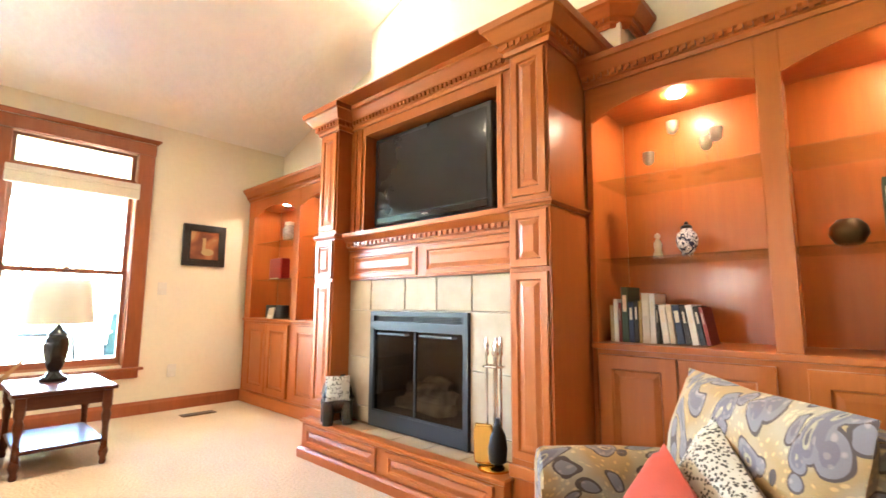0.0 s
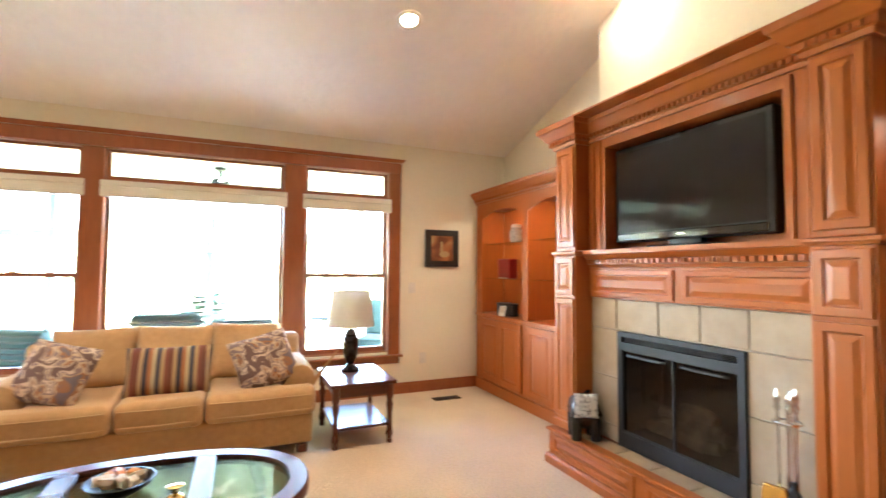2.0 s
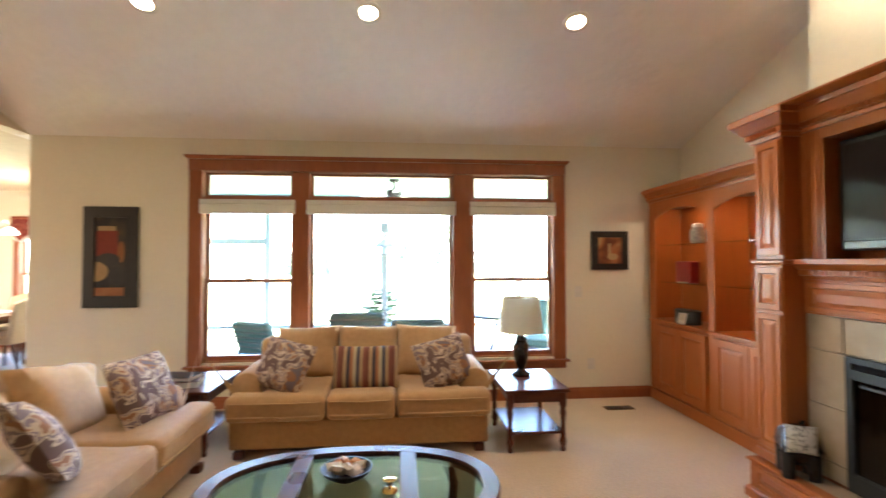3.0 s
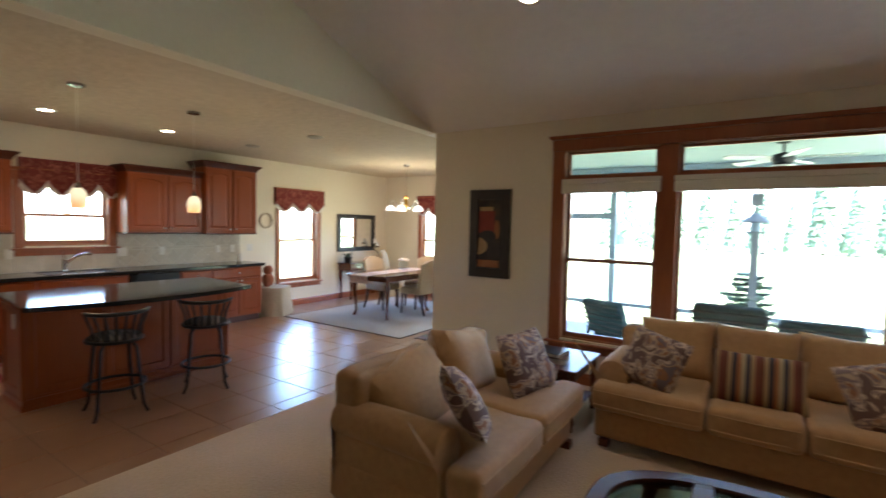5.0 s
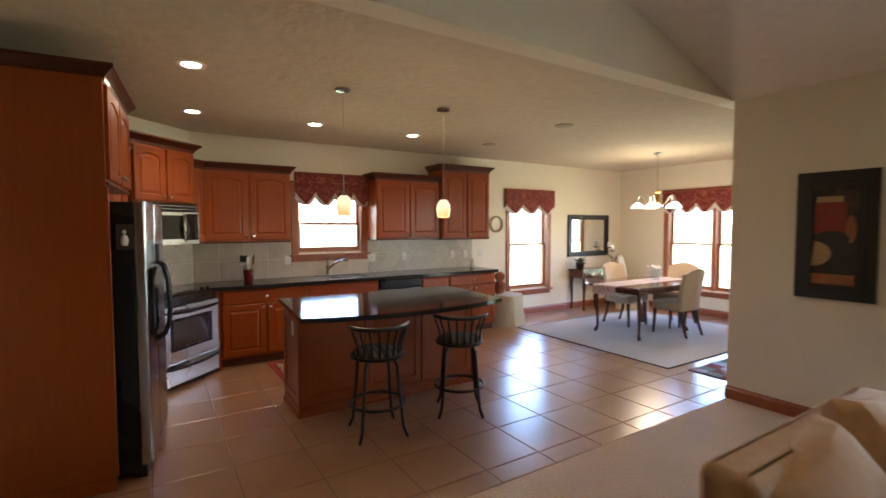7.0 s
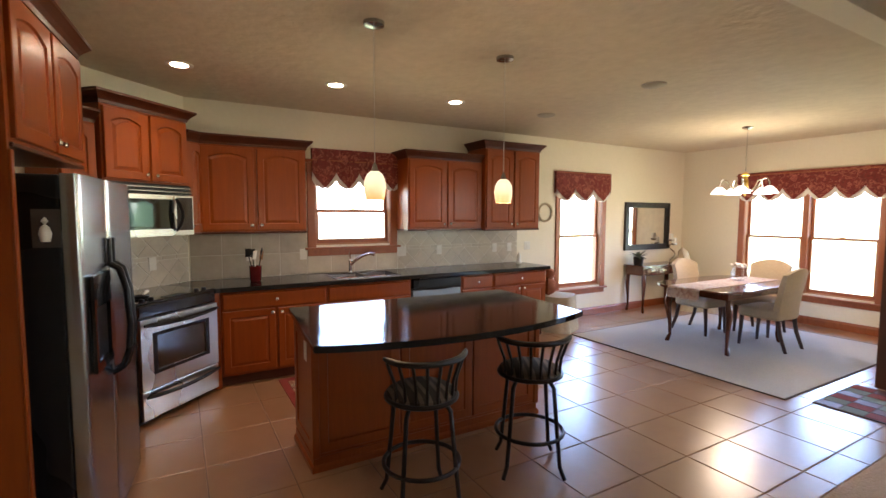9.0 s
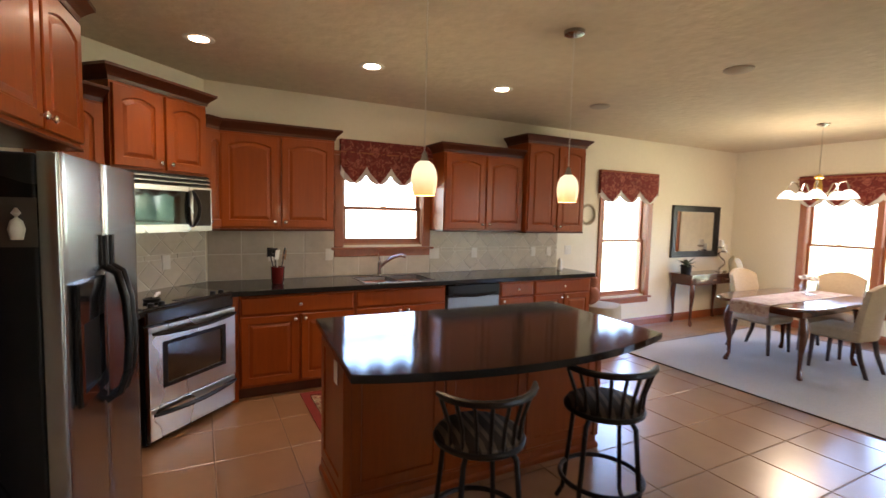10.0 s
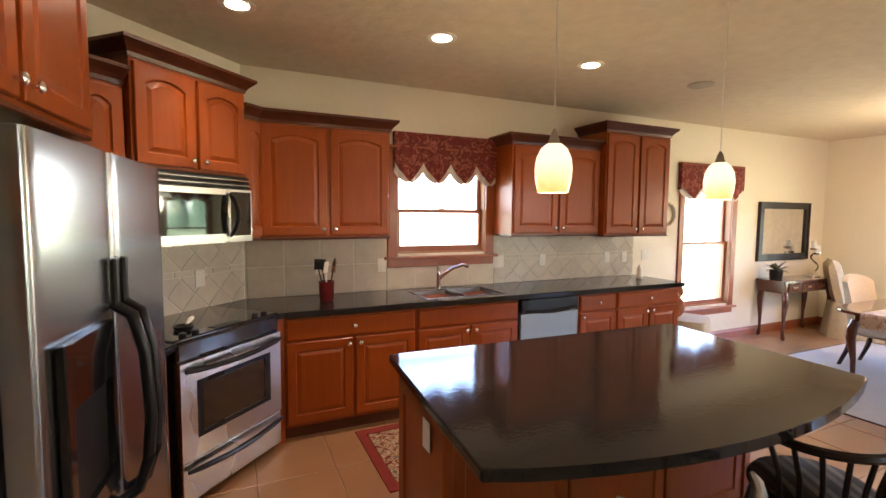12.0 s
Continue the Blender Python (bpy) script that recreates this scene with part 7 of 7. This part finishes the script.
def conifer(m, h, seed, label, density=1300):
    r = random.Random(seed)
    t = thing("conifer", m, label, "tree", "garden conifers")
    part("trunk", tube([(0, 0, 0), (0.02 * h * 0.1, 0, h * 0.5), (0, 0, h * 0.97)], [0.035 * h ** 0.6, 0.022 * h ** 0.6, 0.004], 7), BARK, t)
    bm = bm_new()
    for k in range(density):
        s = r.random() ** 0.8
        z = h * (0.06 + 0.92 * s)
        rad = h * 0.27 * (1 - s) ** 0.6 * r.uniform(0.45, 1.08) + 0.02
        a = r.uniform(0, 6.283)
        L, w = h * r.uniform(0.05, 0.10), h * r.uniform(0.018, 0.036)
        mtx = pose(rad * 0.55 * math.cos(a), rad * 0.55 * math.sin(a), z, r.uniform(-40, 15), r.uniform(-20, 20), math.degrees(a) - 90)
        q = [bm.verts.new(mtx @ Vector(v)) for v in ((-w, 0, 0), (w, 0, 0), (w * 0.5, L, -0.2 * L), (-w * 0.5, L, -0.2 * L), (0, L * 0.5, w))]
        bm.faces.new((q[0], q[1], q[4]))
        bm.faces.new((q[1], q[2], q[4]))
        bm.faces.new((q[2], q[3], q[4]))
        bm.faces.new((q[3], q[0], q[4]))
    rings = 9
    core = [[bm.verts.new((h * 0.20 * (1 - i / rings) ** 0.7 * r.uniform(0.75, 1.1) * math.cos(6.283 * j / 10), h * 0.20 * (1 - i / rings) ** 0.7 * r.uniform(0.75, 1.1) * math.sin(6.283 * j / 10), h * (0.05 + 0.93 * i / rings))) for j in range(10)] for i in range(rings)]
    for p, q in zip(core, core[1:]):
        for j in range(10):
            bm.faces.new((p[j], p[(j + 1) % 10], q[(j + 1) % 10], q[j]))
    part("crown", bm, LEAVES, t)
    return t


base = conifer(pose(-55, -14, -0.45), 6.0, 1, "dark green conifer at the far edge of the lawn")
rnd = random.Random(5)
for k in range(20):
    m = pose(-55 + rnd.uniform(-3, 3), -11.5 + 2.4 * k, -0.45, 0, 0, rnd.uniform(0, 360))
    cp = copy_thing(base, m)
    sc = rnd.uniform(0.75, 1.2)
    cp.scale = (sc, sc, sc * rnd.uniform(0.9, 1.15))


def sapling(m, h, seed, label):
    """A young conifer: a thin stem with whorls of long sparse branches, each fringed with short needles."""
    r = random.Random(seed)
    t = thing("young_conifer", m, label, "tree")
    part("trunk", tube([(0, 0, 0), (0.01, 0, h * 0.5), (0, 0, h)], [0.05, 0.035, 0.008], 8), BARK, t)
    bm = bm_new()
    for k in range(34):
        z = h * (0.16 + 0.76 * (k / 34) ** 0.9)
        L = 0.98 * (1.06 - z / h) * r.uniform(0.75, 1.1)
        a = k * 2.4
        c, s = math.cos(a), math.sin(a)
        for j in range(22):
            u = (j + 1) / 22
            p = Vector((L * u * c, L * u * s, z - 0.16 * L * u + 0.20 * L * u * u))
            n = 0.17 * (1.1 - u * 0.75)
            for side in (-1, 1):
                q = p + Vector((-s * side * n + c * n * 0.7, c * side * n + s * n * 0.7, r.uniform(-0.05, 0.05)))
                w = Vector((c, s, 0.9)) * 0.022
                bm.faces.new([bm.verts.new(v) for v in (p - w, p + w, q)])
    part("crown", bm, LEAVES, t)
    return t


sapling(pose(-8.70, -0.50, -0.45), 1.5, 4, "young conifer with sparse spreading branches outside the porch")
FEEDG = mat("weathered_grey_wood", (0.16, 0.17, 0.165), 0.85, scale=20, bump=0.3)
fd = thing("bird_feeder", pose(-8.45, -0.455, -0.45), "grey post with a roofed bird feeder by the porch", "bird feeder")
part("post", box(-0.055, 0.055, -0.055, 0.055, 0, 2.0, 0.008), FEEDG, fd)
part("tray", box(-0.13, 0.13, -0.13, 0.13, 2.001, 2.03, 0.004), FEEDG, fd)
part("seed_box", lathe([(0.07, 2.031), (0.07, 2.16), (0.066, 2.16)], n=12), PORCHW, fd, "", True)
part("roof", lathe([(0.20, 2.161), (0.19, 2.19), (0.05, 2.30), (0.003, 2.31)], n=8), FEEDG, fd)
part("finial", box(-0.08, 0.08, -0.08, 0.08, 2.42, 2.60, 0.01), FEEDG, fd)
part("rod", box(-0.02, 0.02, -0.02, 0.02, 2.30, 2.42), FEEDG, fd)


# ---- ornaments on the shelves and hearth ----
def standing_book(m, w, d, h, material, label):
    b = thing("book", m, label, "book", "books on the shelf")
    part("cover", joined(box(-w / 2, -w / 2 + 0.002, 0, d, 0, h), box(w / 2 - 0.002, w / 2, 0, d, 0, h), box(-w / 2 + 0.002, w / 2 - 0.002, 0, 0.003, 0, h)), material, b)
    part("pages", box(-w / 2 + 0.0025, w / 2 - 0.0025, 0.004, d - 0.004, 0.004, h - 0.005), PAPER, b)
    part("title_bar", box(-w / 2 + 0.006, w / 2 - 0.006, -0.0012, -0.0002, h * 0.55, h * 0.85), PAPER if material is not PAPER else BLACK, b)
    return b


cols = {"pale yellow": (0.55, 0.46, 0.25), "white": (0.72, 0.70, 0.66), "dark red": (0.20, 0.03, 0.03), "dark green": (0.03, 0.06, 0.04), "black": (0.02, 0.02, 0.025), "navy blue": (0.02, 0.035, 0.09), "ochre": (0.42, 0.28, 0.08), "cream": (0.62, 0.56, 0.44)}
covers = {k: mat("book_cloth_" + k.replace(" ", "_"), v, 0.55) for k, v in cols.items()}
order = [("pale yellow", 0.024, 0.20), ("white", 0.03, 0.235), ("dark red", 0.022, 0.215), ("dark green", 0.045, 0.30), ("navy blue", 0.035, 0.22), ("black", 0.03, 0.225), ("ochre", 0.02, 0.225),
         ("cream", 0.05, 0.265), ("white", 0.034, 0.262), ("black", 0.022, 0.205), ("white", 0.04, 0.20), ("cream", 0.035, 0.20), ("navy blue", 0.045, 0.20), ("black", 0.03, 0.195), ("white", 0.04, 0.20), ("black", 0.03, 0.195), ("dark red", 0.022, 0.19)]
x = -0.712
for k, (c, w, h) in enumerate(order):
    w, h = w * 0.66, h * 0.86
    lean = 0 if k < 10 else -5 - (k - 10) * 0.8
    standing_book(pose(x + w / 2 + (0.012 if lean else 0), 2.50, 0.811 + (0.004 if lean else 0), 0, lean, 0), w, 0.16, h, covers[c], c + " book standing in the shelf row")
    x += w + 0.002 + (0.003 if lean else 0)

vase = thing("patterned_jar", pose(-0.385, 2.62, 1.2055) @ Matrix.Scale(0.76, 4), "blue and white painted ginger jar on a glass shelf", "jar")
JAR = ramp_pattern(mat("blue_white_porcelain", (0.7, 0.7, 0.7), 0.15, coat=0.5), [(0.0, (0.02, 0.025, 0.06)), (0.46, (0.70, 0.69, 0.66)), (0.58, (0.05, 0.06, 0.12)), (0.64, (0.72, 0.70, 0.68))], 24, distort=1.5)
part("jar", lathe([(0.028, 0), (0.032, 0.012), (0.03, 0.02), (0.055, 0.06), (0.062, 0.10), (0.055, 0.14), (0.032, 0.165), (0.03, 0.172)], n=24), JAR, vase, "", True)
part("lid", lathe([(0.034, 0.173), (0.03, 0.19), (0.01, 0.2), (0.012, 0.212), (0.003, 0.22)], n=18), IRON, vase, "dark lid", True)
fig = part("figurine", joined(lathe([(0.028, 0), (0.03, 0.01), (0.02, 0.05), (0.024, 0.09), (0.012, 0.115), (0.010, 0.12)], n=14), lathe([(0.004, 0.118), (0.016, 0.13), (0.015, 0.145), (0.004, 0.155)], n=12)), mat("ivory_figure", (0.62, 0.50, 0.32), 0.5), None, "", True)
fig.matrix_basis = pose(-0.515, 2.62, 1.2055) @ Matrix.Scale(0.8, 4)
tagged(fig, "small ivory figurine on a glass shelf", "figurine")
CLEAR = glass("candle_glass", (0.95, 0.95, 0.95))
FROST = mat("frosted_cup_glass", (0.85, 0.80, 0.70), 0.35, trans=0.45)
WAXLIT = mat("white_wax", (0.82, 0.76, 0.64), 0.5)
for x, y, h in ((-0.537, 2.62, 0.085), (-0.421, 2.62, 0.215), (-0.285, 2.64, 0.11), (-0.235, 2.60, 0.13)):
    c = thing("candle_holder", pose(x, y, 1.5905), "stemmed clear glass votive holder with white candle", "candle holder", "votive holders on the top shelf")
    part("stem", lathe([(0.03, 0), (0.028, 0.004), (0.004, 0.012), (0.004, h - 0.01), (0.012, h)], n=14), CLEAR, c, "", True)
    part("cup", lathe([(0.012, h), (0.024, h + 0.012), (0.027, h + 0.06), (0.024, h + 0.06), (0.02, h + 0.014)], n=16), FROST, c, "", True)
    part("candle", lathe([(0.019, h + 0.014), (0.020, h + 0.045), (0.003, h + 0.047)], n=12), WAXLIT, c, "", True)
bw = thing("bronze_bowl", pose(0.18, 2.62, 1.2055) @ Matrix.Diagonal((0.72, 0.72, 0.82, 1)), "round bronze ball vase on a glass shelf", "vase")
part("body", lathe([(0.03, 0), (0.06, 0.02), (0.085, 0.06), (0.078, 0.10), (0.045, 0.13), (0.035, 0.132), (0.03, 0.12)], n=24), mat("aged_bronze", (0.10, 0.055, 0.025), 0.35, 0.8), bw, "", True)
standing_book(pose(0.31, 2.55, 1.2055), 0.05, 0.16, 0.24, covers["dark green"], "thick dark green book on a glass shelf")
standing_book(pose(0.365, 2.55, 1.2055), 0.05, 0.16, 0.26, covers["black"], "thick black book on a glass shelf")
pt = thing("white_vase", pose(0.34, 2.62, 0.811), "white ceramic vase standing on the bookcase ledge", "vase")
part("body", lathe([(0.04, 0), (0.06, 0.05), (0.07, 0.12), (0.04, 0.19), (0.045, 0.21), (0.038, 0.21)], n=20), WHITE, pt, "", True)

# corner bookcase
wj = thing("white_jar", pose(-3.99, 2.62, 1.6085), "white lidded ceramic jar on the top glass shelf", "jar")
part("jar", lathe([(0.05, 0), (0.065, 0.02), (0.068, 0.11), (0.05, 0.14), (0.045, 0.15)], n=20), mat("mottled_white_jar", (0.62, 0.60, 0.54), 0.35, second=(0.30, 0.30, 0.28), scale=40), wj, "", True)
part("lid", lathe([(0.05, 0.151), (0.05, 0.18), (0.01, 0.19)], n=20), WHITE, wj, "", True)
rbx = thing("red_box", pose(-4.16, 2.62, 1.2285), "red lacquer box standing on a glass shelf", "box")
part("body", box(-0.12, 0.12, -0.05, 0.05, 0.0, 0.21, 0.015), mat("red_lacquer", (0.30, 0.012, 0.014), 0.3, coat=0.3), rbx)
part("foot", box(-0.09, 0.09, -0.055, 0.055, -0.0, 0.012), CHROME, rbx)
rd = thing("desk_radio", pose(-4.13, 2.60, 0.841), "black clock radio with rounded ends on the bookcase ledge", "radio")
part("body", prism([(0.17 * math.copysign(abs(math.cos(t)) ** 0.6, math.cos(t)), 0.07 * math.sin(t)) for t in [2 * math.pi * k / 28 for k in range(28)]], 0.0, 0.13, 0.01), BLACK, rd, "", True)
ph = thing("photo_card", pose(-4.10, 2.505, 0.8415, -14, 0, 0), "small white photo card leaning before the radio", "photo")
part("card", box(-0.06, 0.06, 0, 0.006, 0, 0.11), WHITE, ph)
part("image", box(-0.05, 0.05, -0.0015, -0.0005, 0.035, 0.10), covers["cream"], ph)

# hearth ornaments
el = joined(moved(cushion(0.24, 0.30, 0.24, 0.5, 12, 2.4), pose(0, 0.02, 0.185, 0, 0, 0)), moved(cushion(0.15, 0.17, 0.17, 0.5, 10, 2.2), pose(0.0, -0.15, 0.235, 60, 0, 0)),
            tube([(0, -0.22, 0.22), (0, -0.26, 0.15), (0, -0.255, 0.07), (0, -0.235, 0.02)], [0.04, 0.032, 0.024, 0.018], 10),
            *[tube([(sx * 0.07, y, 0.15), (sx * 0.075, y, 0.0)], [0.05, 0.04], 12) for sx in (-1, 1) for y in (-0.07, 0.11)],
            *[moved(cushion(0.11, 0.14, 0.03, 0.5, 8, 2.4), pose(sx * 0.085, -0.10, 0.235, 0, 70 * sx, 0)) for sx in (-1, 1)])
el = part("elephant_statue", el, mat("black_carved_stone", (0.014, 0.013, 0.014), 0.25, wear=0.2), None, "", True)
el.matrix_basis = pose(-2.33, 2.075, 0.2415, 0, 0, -118) @ Matrix.Diagonal((0.80, 0.62, 0.92, 1))
tagged(el, "black carved elephant statue standing on the hearth", "statue")
blk = thing("ornamental_cloth", pose(-2.25, 2.025, 0.44), "white lace saddle patch on the elephant statue", "ornament")
part("patch", moved(cushion(0.15, 0.15, 0.05, 0.5, 10, 2.2), pose(0.0, 0.0, 0.025, 84, 0, 62)), ramp_pattern(mat("lace_mosaic", (0.6, 0.6, 0.6), 0.6), [(0.0, (0.70, 0.69, 0.66)), (0.5, (0.10, 0.10, 0.10)), (0.55, (0.66, 0.65, 0.62))], 40), blk, "", True)

ft = thing("fireplace_tools", pose(-1.10, 2.085, 0.2415), "brass and black fireplace tool set standing on the hearth", "fireplace tools")
part("base", lathe([(0.078, 0), (0.082, 0.010), (0.07, 0.018), (0.03, 0.024), (0.012, 0.03)], n=28), BRASS, ft, "", True)
part("post", lathe([(0.007, 0.03), (0.007, 0.50), (0.014, 0.51), (0.007, 0.53), (0.012, 0.545), (0.003, 0.565)], n=12), CHROME, ft, "", True)
part("rack", tube([(0.05 * math.cos(a), 0.05 * math.sin(a), 0.455) for a in [2 * math.pi * k / 16 for k in range(16)]], 0.005, 6, True), CHROME, ft)
for k, (a, lean) in enumerate(((-0.6, 0.0), (-2.2, -0.02), (1.2, 0.015))):
    c, s = 0.030 * math.cos(a), 0.030 * math.sin(a)
    tl = part("tool", joined(tube([(c * 1.2, s * 1.2, 0.15), (c + lean * 0.4, s, 0.50)], 0.006, 8),
                             lathe([(0.007, 0.50), (0.013, 0.512), (0.008, 0.53), (0.013, 0.548), (0.009, 0.566), (0.004, 0.59)], (c + lean * 0.4, s, 0), 12)), CHROME, ft, "", True)
    if k == 0:
        part("brush", lathe([(0.020, 0.030), (0.040, 0.042), (0.046, 0.10), (0.036, 0.16), (0.014, 0.20), (0.010, 0.23)], (c * 1.2, s * 1.2, 0), 16), BLACK, tl, "black bristle brush", True)
    elif k == 1:
        pan = soft_box(0.10, 0.018, 0.18, 0.008)
        for v in pan.verts:
            v.co.x *= 1.0 if v.co.z < 0.14 else 1.0 - 6.0 * (v.co.z - 0.14)
            v.co.y -= 0.012 * (1 - (v.co.x / 0.06) ** 2)
        part("shovel", moved(pan, pose(c * 1.6, s * 1.5, 0.026, 5, 0, 18)), BRASS, tl, "polished brass shovel blade", True)
    else:
        part("poker_hook", tube([(c * 1.2, s * 1.2, 0.16), (c * 1.2, s * 1.2, 0.04), (c * 1.2 + 0.03, s, 0.05)], 0.006, 6), CHROME, tl)
wo = thing("outlet", pose(WIN_X + 0.001, 1.72, 1.12, 0, 0, TO_EAST), "ivory light switch plate on the window wall", "outlet", "outlet plates")
part("plate", box(-0.038, 0.038, -0.006, -0.0005, -0.058, 0.058, 0.002), WHITE, wo)
wo = thing("outlet", pose(WIN_X + 0.001, 1.85, 0.36, 0, 0, TO_EAST), "ivory outlet plate low on the window wall", "outlet", "outlet plates")
part("plate", box(-0.038, 0.038, -0.006, -0.0005, -0.058, 0.058, 0.002), WHITE, wo)


# ---- tiles ----
def clip_poly(poly, axis, limit, keep_less):
    out = []
    for i, p in enumerate(poly):
        q = poly[(i + 1) % len(poly)]
        a, b = (p[axis] <= limit) == keep_less, (q[axis] <= limit) == keep_less
        if a:
            out.append(p)
        if a != b:
            s = (limit - p[axis]) / (q[axis] - p[axis])
            out.append((p[0] + s * (q[0] - p[0]), p[1] + s * (q[1] - p[1])))
    return out


def area_of(poly):
    return abs(sum(p[0] * q[1] - q[0] * p[1] for p, q in zip(poly, poly[1:] + poly[:1]))) / 2


SPLASHGROUT = mat("splash_grout", (0.70, 0.66, 0.57), 0.9)
SPLASH = mat("backsplash_tile", (0.50, 0.44, 0.345), 0.30, second=(0.43, 0.375, 0.29), scale=9, bump=0.08, bump_scale=30, vary=0.14, wear=0.1)


def backsplash(name, m, x0, x1, label, top=1.39, diag=True):
    """Wall tiles on a thin bed, facing -y: diagonal squares above and below a narrow band."""
    b = thing(name, m, label, "backsplash", "", "structure")
    part("mortar_bed", box(x0, x1, -0.0072, -0.0005, 0.911, top), SPLASHGROUT, b)
    g = 0.0032

    def lay(poly):
        if area_of(poly) < 0.0006:
            return
        cx, cz = sum(p[0] for p in poly) / len(poly), sum(p[1] for p in poly) / len(poly)
        inner = []
        for p in poly:
            d = math.hypot(p[0] - cx, p[1] - cz)
            k = max(1 - 1.4 * g / d, 0.5)
            inner.append((cx + (p[0] - cx) * k, cz + (p[1] - cz) * k))
        if sum(p[0] * q[1] - q[0] * p[1] for p, q in zip(inner, inner[1:] + inner[:1])) < 0:
            inner.reverse()
        part("tile", loops_mesh([(inner, -0.0095), ([(cx + (p[0] - cx) * 0.97, cz + (p[1] - cz) * 0.97) for p in inner], -0.011)], -0.003), SPLASH, b)

    if diag:
        s = 0.106
        for z0, z1 in ((0.912, 1.145), (1.185, top)):
            n = int((x1 - x0) / s) + 3
            for i in range(-1, n):
                for j in range(-1, 4):
                    if (i + j) % 2:
                        continue
                    cx, cz = x0 + i * s, z0 + 0.01 + j * s
                    poly = [(cx, cz - s), (cx + s, cz), (cx, cz + s), (cx - s, cz)]
                    for ax, lim, less in ((0, x0, False), (0, x1, True), (1, z0, False), (1, z1, True)):
                        poly = clip_poly(poly, ax, lim, less)
                        if len(poly) < 3:
                            break
                    if len(poly) >= 3:
                        lay(poly)
        n = max(int((x1 - x0) / 0.15), 1)
        for k in range(n):
            a, c = x0 + (x1 - x0) * k / n, x0 + (x1 - x0) * (k + 1) / n
            lay([(a, 1.146), (c, 1.146), (c, 1.184), (a, 1.184)])
    else:
        n, rows = max(round((x1 - x0) / 0.30), 1), [0.912, 1.15, top]
        for k in range(n):
            for z0, z1 in zip(rows, rows[1:]):
                a, c = x0 + (x1 - x0) * k / n, x0 + (x1 - x0) * (k + 1) / n
                lay([(a, z0), (c, z0), (c, z1), (a, z1)])
    return b


backsplash("backsplash", pose(0, SINK_Y, 0, 0, 0, 180), 0.65, 1.77, "plain beige wall tiles beside the sink window", diag=False)
backsplash("backsplash", pose(0, SINK_Y, 0, 0, 0, 180), 1.772, 2.845, "plain beige wall tiles under the sink window", top=1.10, diag=False)
backsplash("backsplash", pose(0, SINK_Y, 0, 0, 0, 180), 2.847, 4.67, "beige diagonal wall tiles with a narrow band behind the counter")
backsplash("backsplash", D, -0.80, 0.71, "beige diagonal wall tiles with a narrow band behind the range")

# floor tiles
PX, PY = 0.455, 0.4625
shared = {}


def floor_tile(x0, x1, y0, y1):
    w, d = round(x1 - x0, 3), round(y1 - y0, 3)
    if (w, d) not in shared:
        bm = bm_new()
        g = 0.003
        lo = [bm.verts.new((x, y, -0.012)) for x, y in ((g, g), (w - g, g), (w - g, d - g), (g, d - g))]
        mi = [bm.verts.new((x, y, -0.002)) for x, y in ((g, g), (w - g, g), (w - g, d - g), (g, d - g))]
        hi = [bm.verts.new((x, y, 0.0)) for x, y in ((g + 0.004, g + 0.004), (w - g - 0.004, g + 0.004), (w - g - 0.004, d - g - 0.004), (g + 0.004, d - g - 0.004))]
        for a, b in ((lo, mi), (mi, hi)):
            for k in range(4):
                bm.faces.new((a[k], a[(k + 1) % 4], b[(k + 1) % 4], b[k]))
        bm.faces.new(hi)
        me = bpy.data.meshes.new("floor_tile")
        bm.to_mesh(me)
        bm.free()
        me.materials.append(TILE)
        shared[w, d] = me
    ob = new("floor_tile", shared[w, d])
    ob.location = (x0, y0, 0)
    ob.parent = floor_tiles


xs = [FAR_X] + [v for v in (-3.84 + PX * k for k in range(-12, 12)) if FAR_X + 0.03 < v < EAST_X - 0.03] + [EAST_X]
ys = [SINK_Y] + [v for v in (-4.33 + PY * k for k in range(-9, 3)) if SINK_Y + 0.03 < v < WIN_END - 0.0] + [WIN_END + 0.018]
for a, b in zip(xs, xs[1:]):
    for c, d in zip(ys, ys[1:]):
        floor_tile(a, b, c, d)
